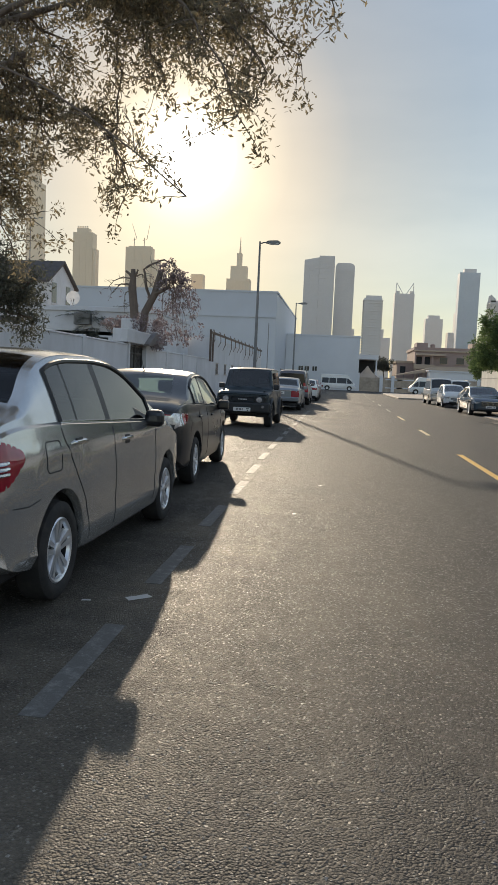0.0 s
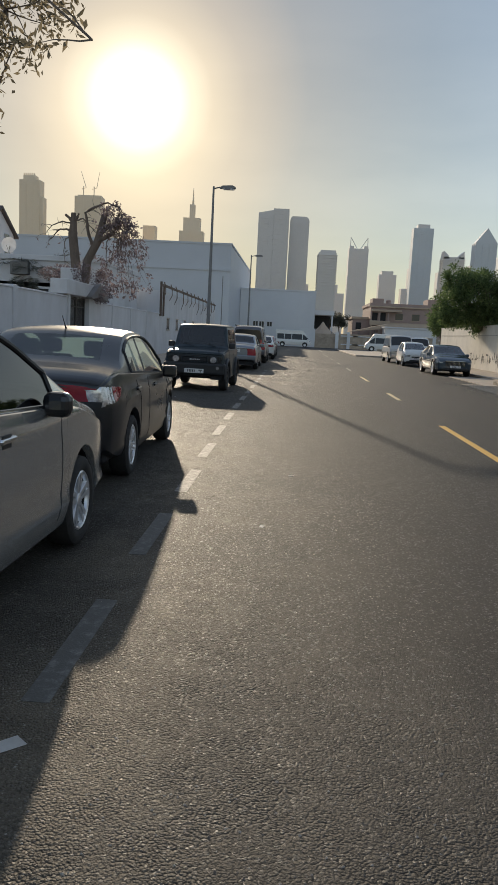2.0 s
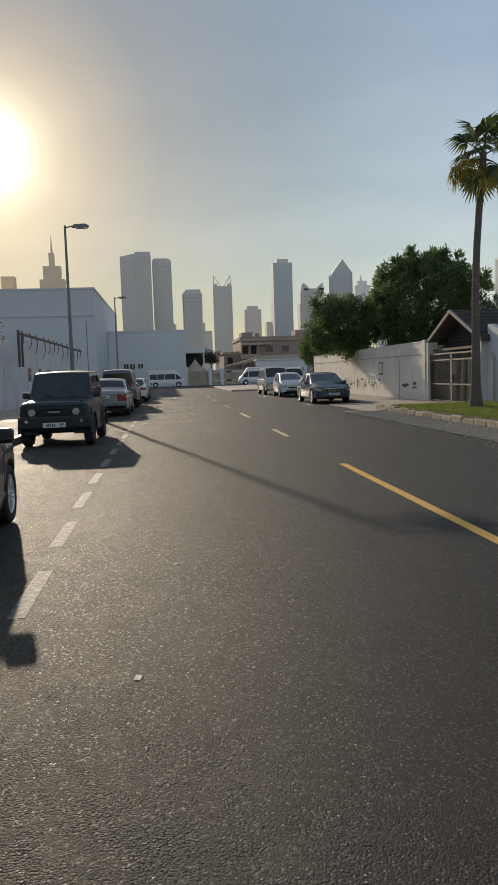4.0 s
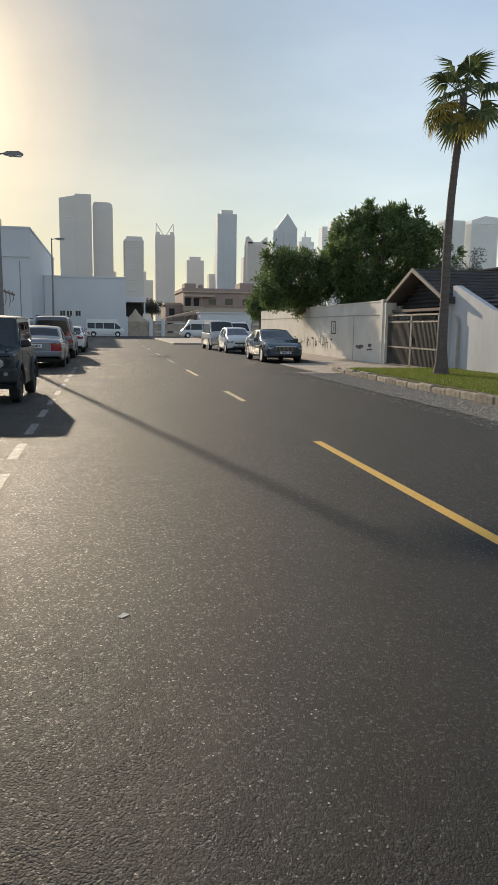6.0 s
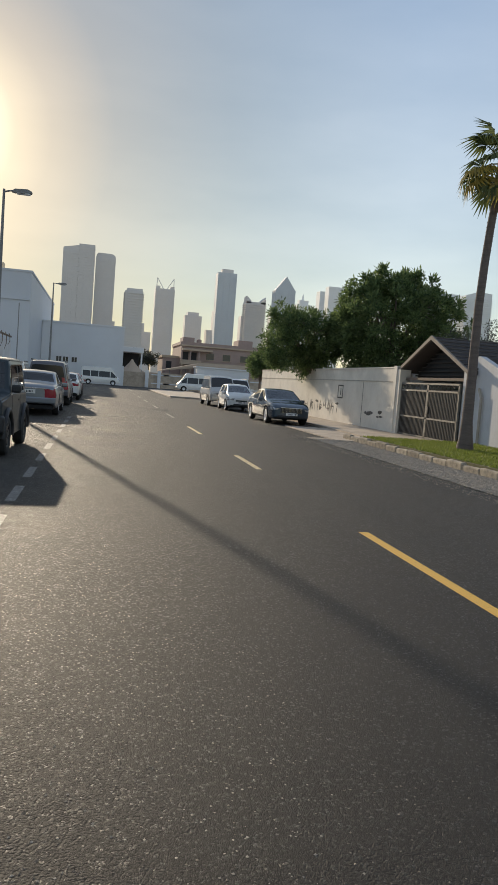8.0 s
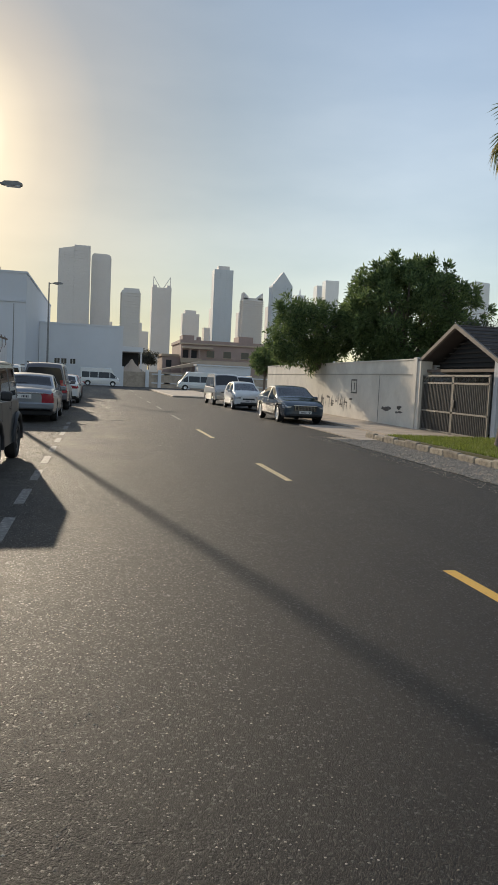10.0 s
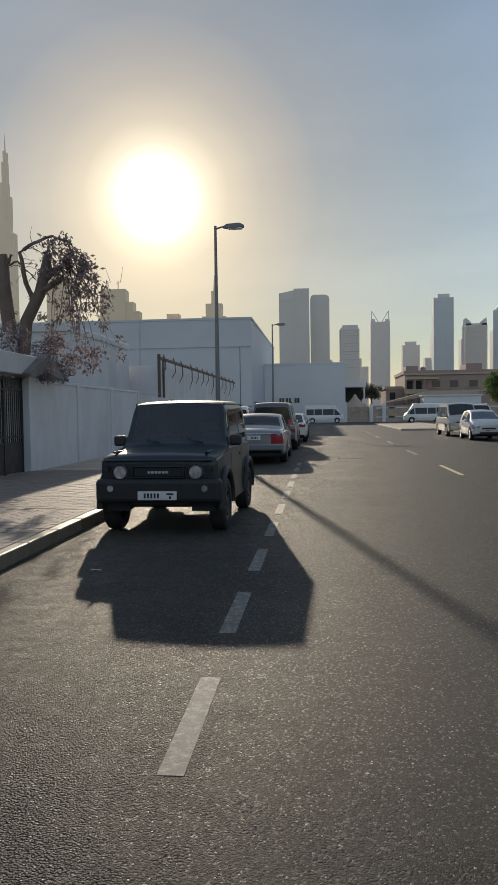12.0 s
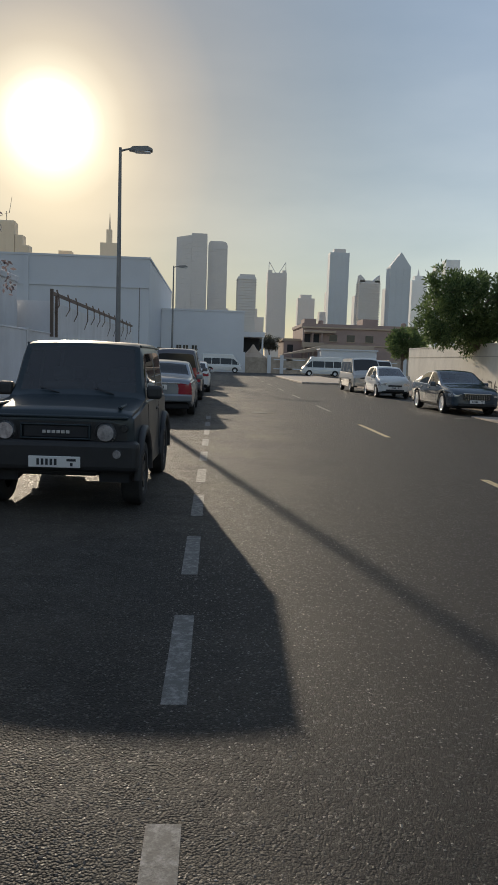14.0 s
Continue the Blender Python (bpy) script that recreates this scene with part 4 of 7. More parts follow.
for z in (0.1, 0.8, 1.8, 2.06):
    part("rail", boxed(-0.03, 0.03, Y0 + 0.28, Y1 - 0.25, z, z + 0.06), GATE_FRAME, dgate)
gbar = part("bar", boxed(-0.02, -0.002, -0.012, 0.012, 0.14, 1.8), IRON, dgate)
gbar.location.y = Y0 + 0.4
for k in range(1, 42):
    share("bar", gbar, dgate, pose(0, Y0 + 0.4 + 0.115 * k, 0))
for k in range(16):
    y = Y0 + 0.5 + 0.3 * k
    part("scroll", tubed([(0, y + 0.11 * math.cos(a), 1.96 + 0.085 * math.sin(a)) for a in np.linspace(0, 5.5, 9)], [0.014] * 9, 4), IRON, dgate)
part("lock", boxed(-0.06, 0.0, YM - 0.2, YM - 0.1, 1.0, 1.25, 0.01), IRON, dgate)

# ---- far end of the street ----
hall = thing("hall", pose(0, 0, 0), "large pale blue-grey windowless hall behind the street", "hall", kind="structure")
part("wall_face", boxed(-75, -9.25, 105, 150, -0.2, 13.35), HALL, hall)
part("parapet", boxed(-75.1, -9.15, 104.9, 150, 13.35, 13.6), HALL, hall)
part("pilaster", boxed(-24.2, -23.6, 104.8, 105, -0.2, 13.3), HALL, hall)
part("ledge", boxed(-75, -9.25, 104.85, 105, 9.9, 10.2), HALL, hall)
ware = thing("low_warehouse", pose(0, 0, 0), "pale flat-roofed warehouse closing the street", "warehouse", kind="structure")
part("wall_face", boxed(-9.2, 3.1, 125, 160, -0.2, 8.75), HALL_LIGHT, ware)
part("parapet", boxed(-9.2, 3.2, 124.9, 160, 8.75, 9.0), HALL_LIGHT, ware)
for x in (-6.9, -5.9, -4.6):
    w = part("window", boxed(x, x + 0.75, 124.93, 125.02, 2.7, 3.7), WINDOW_DARK, ware)
    part("mullion", boxed(x + 0.34, x + 0.41, 124.88, 124.95, 2.7, 3.7), HALL_LIGHT, w)
end_wall = thing("end_wall", pose(0, 120, 0), "grey boundary wall with pale panels across the junction", "wall", kind="structure")
part("wall_face", boxed(-60, 3.2, 0, 0.25, -0.2, 2.9), HALL_LIGHT, end_wall)
part("wall_face", boxed(6.4, 60, 0, 0.25, -0.2, 2.3), STONE_PAVE, end_wall)
for x in (6.4, 8.2, 12.5, 17, 21.5, 26):
    part("pier", boxed(x, x + 0.5, -0.15, 0.3, -0.2, 2.6, 0.02), HALL_LIGHT, end_wall)
    part("panel_frame", boxed(x + 0.9, x + 3.6, -0.06, 0.0, 0.6, 0.75), HALL_LIGHT, end_wall)
    part("panel_frame", boxed(x + 0.9, x + 3.6, -0.06, 0.0, 1.9, 2.05), HALL_LIGHT, end_wall)
part("wall_face", boxed(3.2, 6.4, 0.4, 0.6, -0.2, 2.2), STONE_PAVE, end_wall)
tent = thing("shade_tent", pose(4.5, 124, 0), "pale fabric shade tent on thin posts", "tent")
bm = bmesh.new()
prof = ((2.2, 2.2), (1.2, 2.8), (0.5, 3.5), (0.1, 4.1))
rings = [[bm.verts.new((r * math.cos(a) * 0.95, r * math.sin(a), z)) for a in np.linspace(0, 2 * math.pi, 17)[:-1]] for r, z in prof]
for a, b in zip(rings, rings[1:]):
    for k in range(16):
        bm.faces.new((a[k], a[(k + 1) % 16], b[(k + 1) % 16], b[k]))
bm.faces.new(rings[-1])
part("canopy", bm, VILLA_TRIM, tent)
for sx in (-1, 1):
    for sy in (-1, 1):
        part("post", tubed(((1.4 * sx, 1.4 * sy, 0), (1.4 * sx, 1.4 * sy, 2.6)), (0.05, 0.05), 6), POLE, tent)
shed = thing("flat_canopy", pose(4.4, 130, 0), "white flat canopy roof on posts", "canopy", kind="structure")
part("roof_slab", boxed(-2.0, 2.0, -2, 4, 5.3, 6.1, 0.03), HALL_LIGHT, shed)
part("back_wall", boxed(-2, 1.5, 3, 3.2, -0.2, 5.3), DARK, shed)
part("post", boxed(1.6, 1.85, -1.8, -1.6, -0.2, 5.3), HALL_LIGHT, shed)

villa = thing("brown_villa", pose(0, 136, 0), "wide flat-roofed brown villa with terraces", "house", kind="structure")
part("wall_face", boxed(13.2, 32, 0, 16, -0.2, 7.6), VILLA, villa)
part("parapet", boxed(13.0, 32.2, -0.2, 16, 7.6, 8.1), VILLA, villa)
part("wing", boxed(10.2, 13.2, 1, 12, -0.2, 5.2), VILLA, villa)
part("parapet", boxed(10.0, 13.0, 0.8, 12, 5.2, 5.6), VILLA_TRIM, villa)
part("roof_room", boxed(23.6, 26.2, 3, 8, 8.1, 9.3), VILLA, villa)
part("balcony", boxed(13.0, 16.5, -1.8, -0.2, 4.2, 5.0, 0.03), VILLA_TRIM, villa)
part("balcony", boxed(13.3, 18.5, -1.2, -0.2, 6.6, 6.95, 0.03), VILLA_TRIM, villa)
for x in (17.6, 20.5, 23.6, 27):
    w = part("window", boxed(x, x + 1.3, -0.05, 0.05, 5.3, 6.4), WINDOW_DARK, villa)
    part("sill", boxed(x - 0.1, x + 1.4, -0.15, 0.0, 5.2, 5.3), VILLA_TRIM, w)
part("roof_room", boxed(13.6, 15.6, 2, 7, 8.1, 9.0), VILLA, villa)
part("cornice", boxed(12.9, 32.3, -0.3, 0.0, 7.35, 7.6, 0.03), VILLA_TRIM, villa)
part("cornice", boxed(13.0, 32.1, -0.12, 0.0, 4.6, 4.8, 0.02), VILLA_TRIM, villa)
for x in (13.1, 14.6, 16.1):
    part("column", boxed(x, x + 0.3, -1.7, -1.4, -0.2, 4.2, 0.02), VILLA_TRIM, villa)
    part("column", boxed(x, x + 0.22, -1.1, -0.9, 5.0, 6.6, 0.02), VILLA, villa)
for x in (13.5, 14.95, 10.8):
    part("opening", boxed(x, x + 0.95, -0.04 if x > 13 else 0.96, 0.06 if x > 13 else 1.06, 5.0 if x > 13 else 3.4, 6.4 if x > 13 else 4.6), DARK, villa, "dark shaded opening")
for x in (13.2, 21.0, 27.5):
    tank = thing("roof_tank", pose(x + 3.6, 141, 8.1), "small brown water tank on a flat roof", "water tank", "water tanks on the roof")
    part("drum", tubed(((0, 0, 0), (0, 0, 0.75), (0, 0, 0.9)), (0.45, 0.45, 0.2), 12), VILLA, tank)
awn = thing("carport_awning", pose(0, 126, 0), "long beige carport awning along a wall", "awning", kind="structure")
bm = bmesh.new()
prism(bm, ((8.6, 2.7), (15.4, 4.4), (23, 4.5), (23, 3.6), (15.4, 3.6)), "y", 0, 6)
part("canopy_sheet", bm, VILLA_TRIM, awn)
for x in (10.5, 13, 15.5, 19, 22):
    part("post", boxed(x, x + 0.12, 0.2, 0.32, -0.2, 3.2), POLE, awn)
kiosk = thing("white_cabin", pose(16.5, 121.5, 0), "low white site cabin with a flat roof", "cabin", kind="structure")
part("wall_face", boxed(-2.2, 6.0, 0.3, 4, -0.2, 3.6), HALL_LIGHT, kiosk)
part("roof_slab", boxed(-2.4, 6.2, 0.1, 4.2, 3.6, 3.8), HALL_LIGHT, kiosk)

# ---- skyline ----


def tower(x0, x1, z, d, label, material, style="plain", depth=30):
    """A far high-rise whose near face stands at y = d."""
    w = x1 - x0
    t = thing("tower", pose((x0 + x1) / 2, d, 0), label, "high-rise", "high-rise skyline in haze", "structure")
    part("shaft", boxed(-w / 2, w / 2, 0, depth, 0, z), material, t)
    n = int(z / 4.2)
    if style in ("slabs", "both"):
        bm = bmesh.new()
        for k in range(8, n):
            box(bm, -w / 2 - 1.6, w / 2 + 1.6, -1.6, depth, 4.2 * k, 4.2 * k + 1.3)
        part("balcony_slabs", bm, material, t)
    else:
        bm = bmesh.new()
        for k in range(8, n):
            box(bm, -w / 2 + 0.8, w / 2 - 0.8, -0.5, 0.2, 4.2 * k, 4.2 * k + 1.7)
        part("window_bands", bm, material, t)
        bm = bmesh.new()
        for f in (0.0, 0.33, 0.66, 1.0):
            box(bm, -w / 2 + f * (w - 1.2), -w / 2 + f * (w - 1.2) + 1.2, -0.9, 0.2, 30, z)
        part("fins", bm, material, t)
    return t


HZ = "pale grey high-rise in dusty haze"
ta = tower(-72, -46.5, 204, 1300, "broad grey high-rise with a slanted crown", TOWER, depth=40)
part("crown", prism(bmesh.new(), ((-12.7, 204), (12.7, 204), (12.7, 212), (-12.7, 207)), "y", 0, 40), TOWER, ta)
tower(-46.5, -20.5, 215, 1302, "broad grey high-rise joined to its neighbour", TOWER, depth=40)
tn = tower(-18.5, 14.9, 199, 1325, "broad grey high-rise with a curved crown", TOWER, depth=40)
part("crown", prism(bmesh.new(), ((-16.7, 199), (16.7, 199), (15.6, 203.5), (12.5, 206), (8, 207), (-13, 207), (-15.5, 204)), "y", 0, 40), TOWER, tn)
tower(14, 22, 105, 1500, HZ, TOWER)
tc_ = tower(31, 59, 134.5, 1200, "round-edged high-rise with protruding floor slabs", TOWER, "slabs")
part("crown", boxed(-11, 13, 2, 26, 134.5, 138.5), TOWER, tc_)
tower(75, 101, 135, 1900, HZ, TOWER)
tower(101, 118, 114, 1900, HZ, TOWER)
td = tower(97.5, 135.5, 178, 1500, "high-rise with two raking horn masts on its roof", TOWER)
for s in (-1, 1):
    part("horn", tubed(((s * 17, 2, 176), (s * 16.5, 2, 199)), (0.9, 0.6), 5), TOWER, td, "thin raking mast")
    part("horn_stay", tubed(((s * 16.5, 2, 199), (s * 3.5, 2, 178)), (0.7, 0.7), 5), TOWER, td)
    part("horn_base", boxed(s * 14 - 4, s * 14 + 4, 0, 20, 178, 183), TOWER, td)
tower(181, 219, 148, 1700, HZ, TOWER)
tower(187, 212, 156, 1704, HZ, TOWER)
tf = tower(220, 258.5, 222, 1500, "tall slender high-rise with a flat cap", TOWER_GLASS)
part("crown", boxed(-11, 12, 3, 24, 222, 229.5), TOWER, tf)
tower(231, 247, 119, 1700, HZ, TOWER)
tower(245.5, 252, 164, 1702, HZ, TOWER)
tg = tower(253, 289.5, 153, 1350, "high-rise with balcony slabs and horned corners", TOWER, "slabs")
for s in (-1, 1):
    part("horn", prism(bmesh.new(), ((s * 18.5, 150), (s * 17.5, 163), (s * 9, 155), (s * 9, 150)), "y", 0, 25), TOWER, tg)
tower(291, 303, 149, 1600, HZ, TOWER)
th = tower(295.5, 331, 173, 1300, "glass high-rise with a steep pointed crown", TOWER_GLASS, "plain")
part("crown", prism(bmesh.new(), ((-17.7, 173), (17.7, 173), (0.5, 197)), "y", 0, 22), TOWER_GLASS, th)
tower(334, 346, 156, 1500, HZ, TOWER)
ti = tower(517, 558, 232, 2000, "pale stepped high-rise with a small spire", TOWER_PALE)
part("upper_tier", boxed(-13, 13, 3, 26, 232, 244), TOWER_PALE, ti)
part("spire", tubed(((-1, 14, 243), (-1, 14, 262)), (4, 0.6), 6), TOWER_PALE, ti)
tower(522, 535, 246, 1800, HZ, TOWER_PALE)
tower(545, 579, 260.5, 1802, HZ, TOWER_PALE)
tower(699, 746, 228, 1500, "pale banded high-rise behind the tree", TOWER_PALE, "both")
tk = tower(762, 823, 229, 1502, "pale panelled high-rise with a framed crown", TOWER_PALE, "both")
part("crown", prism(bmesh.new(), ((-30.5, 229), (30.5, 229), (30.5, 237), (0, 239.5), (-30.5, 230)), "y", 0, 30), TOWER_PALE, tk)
tl = tower(-637, -590, 321, 1700, "grey high-rise under construction with a ragged top", TOWER_SUN_HAZE)
part("upper_tier", boxed(-16, 12, 4, 24, 321, 331), TOWER_SUN_HAZE, tl)
part("side_tier", boxed(20, 31, 2, 24, 0, 284), TOWER_SUN_HAZE, tl)
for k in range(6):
    part("column_stub", boxed(-15 + 4.6 * k, -13.6 + 4.6 * k, 4, 8, 331, 336), TOWER_SUN_HAZE, tl)
tm = tower(-510, -449, 290, 1700, "grey high-rise under construction with two cranes", TOWER_SUN_HAZE)
part("upper_tier", boxed(-25, 28, 4, 24, 290, 293), TOWER_SUN_HAZE, tm)
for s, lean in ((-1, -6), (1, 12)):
    c = part("crane_mast", tubed(((s * 12, 5, 290), (s * 12, 5, 312)), (1.0, 1.0), 4), TOWER_SUN_HAZE, tm, "tower crane")
    part("crane_jib", tubed(((s * 12 - 4, 5, 306), (s * 12 + 6, 5, 309), (s * 12 + lean, 5, 344)), (0.8, 0.8, 0.4), 4), TOWER_SUN_HAZE, c)
tower(-448, -432, 262, 1700, HZ, TOWER_SUN_HAZE)
tower(-432, -418, 240, 1700, HZ, TOWER_SUN_HAZE)
tower(-395, -364, 259, 1900, HZ, TOWER_SUN_HAZE)
to = tower(-287, -230, 237, 1800, "stepped high-rise with a needle spire", TOWER_SUN_HAZE)
part("upper_tier", boxed(-20, 20, 3, 26, 237, 268), TOWER_SUN_HAZE, to)
part("top_tier", boxed(-6, 6, 6, 20, 268, 299), TOWER_SUN_HAZE, to)
part("spire", tubed(((1, 12, 298), (1, 12, 338)), (3.0, 0.5), 6), TOWER_SUN_HAZE, to)
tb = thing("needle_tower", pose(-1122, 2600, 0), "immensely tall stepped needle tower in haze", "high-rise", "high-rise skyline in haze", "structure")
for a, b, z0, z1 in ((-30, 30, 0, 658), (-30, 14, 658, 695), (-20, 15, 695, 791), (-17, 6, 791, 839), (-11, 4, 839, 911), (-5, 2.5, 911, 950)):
    part("tier", boxed(a, b, 0, 30, z0, z1), TOWER_SUN_HAZE, tb)
part("spire", tubed(((-2, 15, 948), (-3, 15, 1015)), (3.2, 0.6), 6), TOWER_SUN_HAZE, tb)

# ---- vehicles ----


def wheel_meshes(R, width, rim_r, spokes, rim_material, twin=False):
    """Tyre and rim meshes about the local x axis, outer side to +x."""
    h = width / 2
    bm = bmesh.new()
    lathe(bm, ((-h * 0.8, rim_r), (-h, rim_r + 0.02), (-h, R - 0.035), (-h * 0.8, R - 0.008), (-h * 0.3, R), (h * 0.3, R), (h * 0.8, R - 0.008), (h, R - 0.035), (h, rim_r + 0.02), (h * 0.8, rim_r - 0.004)), 36)
    tyre = part("wheel", bm, RUBBER, None, smooth=40)
    bm = bmesh.new()
    lathe(bm, ((h * 0.84, rim_r + 0.002), (h * 0.92, rim_r - 0.008), (h * 0.84, rim_r - 0.022), (h * 0.62, rim_r - 0.030)), 36)
    for k in range(spokes):
        a = 2 * math.pi * k / spokes
        for da in ((-0.5, 0.5) if twin else (0,)):
            wi, wo = (0.036, 0.068) if not twin else (0.016, 0.014) if spokes > 5 else (0.017, 0.026)
            off = da * (0.075 if spokes > 5 else 0.088)
            pr = [(off * 0.4 - wi, 0.03), (off * 0.4 + wi, 0.03), (off + wo, rim_r - 0.015), (off - wo, rim_r - 0.015)]
            lo = [bm.verts.new((h * (0.55 if i < 2 else 0.72) - 0.02, u * math.cos(a) - v * math.sin(a), u * math.sin(a) + v * math.cos(a))) for i, (u, v) in enumerate(pr)]
            hi = [bm.verts.new((h * (0.72 if i < 2 else 0.86), u * 0.75 * math.cos(a) - v * math.sin(a), u * 0.75 * math.sin(a) + v * math.cos(a))) for i, (u, v) in enumerate(pr)]
            for i in range(4):
                bm.faces.new((lo[i], lo[(i + 1) % 4], hi[(i + 1) % 4], hi[i]))
            bm.faces.new(hi)
    lathe(bm, ((h * 0.5, 0.050), (h * 0.78, 0.046), (h * 0.84, 0.034), (h * 0.86, 0.001)), 16)
    rim = part("rim", bm, rim_material, None, smooth=35)
    bm = bmesh.new()
    lathe(bm, ((h * 0.62, rim_r - 0.030), (-h * 0.2, rim_r - 0.036), (-h * 0.2, 0.0)), 24)
    disc = part("brake_disc", bm, RIM_DARK, None)
    return tyre, rim, disc


def rounded_box(x0, x1, y0, y1, z0, z1, r):
    return boxed(x0, x1, y0, y1, z0, z1, r, 3)


def car(name, m, label, P, category="car", group="parked cars along the street"):
    """A car in local axes: y forward, x to its right, wheels on z = 0. P holds its lines."""
    t = thing(name, m, label, category, group)
    L, W = P["L"], P["W"]
    R = P["R"]
    Ra = P.get("arch", R + 0.055)
    yf, yr = P["yf"], P["yr"]
    soft = P.get("soft", 0.15)

    def line(key, y):
        ys, zs = zip(*P[key])
        return sum(float(np.interp(y + d * soft, ys, zs)) for d in (-1, -0.75, -0.5, -0.25, 0, 0.25, 0.5, 0.75, 1)) / 9

    rnd = P.get("round", 0.16)
    gmargin = P.get("margin", 0.055)
    keys = [-L / 2, L / 2, yf, yr]
    for a, b in P["side_glass"]:
        keys += [a, b]
    for k in ("screen", "back"):
        if k in P:
            keys += list(P[k])
    ys = sorted(set([round(k, 4) for k in keys] + [round(v, 4) for v in np.arange(-L / 2, L / 2, 0.055)] +
                    [round(c + Ra * math.sin(a), 4) for c in (yf, yr) for a in np.linspace(-math.pi / 2, math.pi / 2, 17)] +
                    [round(s * (L / 2 - d), 4) for s in (-1, 1) for d in (0.006, 0.02, 0.04, 0.07, 0.1)]))
    ys = [y for i, y in enumerate(ys) if i == 0 or y - ys[i - 1] > 0.004]

    def section(y):
        zt, zb, zl = line("top", y), line("belt", y), line("low", y)
        zb = min(zb, zt - 0.035)
        e = min(L / 2 - abs(y), rnd) / rnd
        k = 1 - math.sqrt(max(0.0, 1 - (1 - e) ** 2))
        half = W / 2 * line("plan", y) - 0.07 * k
        zl, zt, zb = zl + 0.05 * k, zt - 0.06 * k, zb - 0.06 * k
        for c in (yf, yr):
            d = abs(y - c)
            if d < Ra:
                zl = max(zl, R + math.sqrt(Ra * Ra - d * d) * P.get("arch_squash", 1.0))
        bulge = P.get("bulge", 0.05)

        def side(z):
            return half - bulge * min(abs((z - 0.62) / 0.36), 1.5) ** 2 * 0.8 + P.get("crease", 0.012) * math.exp(-((z - P.get("crease_z", 0.78)) / 0.03) ** 2) + P.get("sill", 0.016) * math.exp(-((z - 0.36) / 0.045) ** 2)
        g = zt - zb
        pts = [(side(zl) - 0.05, zl - 0.005), (side(zl + 0.02), zl + 0.02)]
        for f in (0.1, 0.2, 0.3, 0.4, 0.5, 0.6, 0.7, 0.8, 0.88, 0.94, 1.0):
            z = zl + 0.02 + (zb - zl - 0.02) * f
            pts.append((side(z), z))
        xb, tum = pts[-1][0], P.get("tumble", 0.32)
        lo = min(0.016, g * 0.2)
        hi = max(g - gmargin, g * 0.6)
        for q in (lo, lo + (hi - lo) * 0.33, lo + (hi - lo) * 0.67, hi):
            pts.append((xb - 0.02 - tum * q - 0.03 * (q / max(g, 0.3)) ** 2, zb + q))
        xr = pts[-1][0] - 0.05
        pts.append((xr + 0.012, zt - 0.014))
        pts.append((xr - 0.05, zt))
        cr = P.get("crown", 0.03)
        for f in (0.8, 0.6, 0.4, 0.2, 0.0):
            x = (xr - 0.05) * f
            pts.append((x, zt + cr * (1 - f * f)))
        return pts

    bow_f, bow_r = P.get("bow", (0.16, 0.12))

    def shift(y, x):
        a = min(max((y - yf - Ra) / (L / 2 - yf - Ra), 0), 1)
        b = min(max((-y + yr - Ra) / (L / 2 + yr - Ra), 0), 1)
        return y - (a * a * bow_f - b * b * bow_r) * (x / (W / 2)) ** 2

    secs = [section(y) for y in ys]
    n = len(secs[0])
    BAND0, BAND1, RAIL, ROOF = 13, 16, 17, 18
    meshes = {}

    def put(kind, quad):
        verts, faces = meshes.setdefault(kind, ([], []))
        i = len(verts)
        verts.extend(quad)
        faces.append(tuple(range(i, i + len(quad))))

    cls = P["cls"]

    def vert(s, y, i, j):
        x, z = secs[i][j]
        return (s * x, shift(y, x), z)

    for i in range(len(ys) - 1):
        y0, y1 = ys[i], ys[i + 1]
        yc = (y0 + y1) / 2
        for j in range(n - 1):
            for s in (-1, 1):
                quad = [vert(s, y0, i, j), vert(s, y1, i + 1, j), vert(s, y1, i + 1, j + 1), vert(s, y0, i, j + 1)]
                xm, zm = sum(q[0] for q in quad) / 4, sum(q[2] for q in quad) / 4
                kind = "body"
                gh = secs[i][RAIL][1] - secs[i][12][1], secs[i + 1][RAIL][1] - secs[i + 1][12][1]
                if BAND0 <= j < BAND1 and max(gh) > 0.13:
                    seg = [k for k, (a, b) in enumerate(P["side_glass"]) if a <= yc <= b]
                    kind = f"side_window:{s}:{seg[0]}" if seg else ("pillar_trim" if P.get("dark_pillars", True) and P["side_glass"][0][0] < yc < P["side_glass"][-1][1] else "body")
                elif j == BAND0 - 1 and max(gh) > 0.13 and P["side_glass"][0][0] - 0.05 < yc < P["side_glass"][-1][1] + 0.05:
                    kind = "window_trim"
                elif j >= ROOF and "screen" in P and P["screen"][0] < yc < P["screen"][1]:
                    kind = "windscreen"
                elif j >= ROOF + P.get("back_in", 0) and "back" in P and P["back"][0] < yc < P["back"][1]:
                    kind = "rear_window"
                else:
                    kind = cls("side" if j < BAND0 else "top", abs(xm), yc, zm) or "body"
                    if kind.endswith("lamp"):
                        kind += f":{s}"
                if kind in ("window_trim", "pillar_trim", "lower_trim", "bumper"):
                    kind += f":{s}:{sum(yc > a for a, b in P['side_glass']) if kind == 'pillar_trim' else (0 if yc > yf else 2 if yc < yr else 1)}"
                put(kind, quad)
    cols = np.linspace(-1, 1, 13)
    for end, i in (("rear", 0), ("front", len(ys) - 1)):
        y = ys[i]
        for j in range(n - 1):
            (xa, za), (xb, zb) = secs[i][j], secs[i][j + 1]
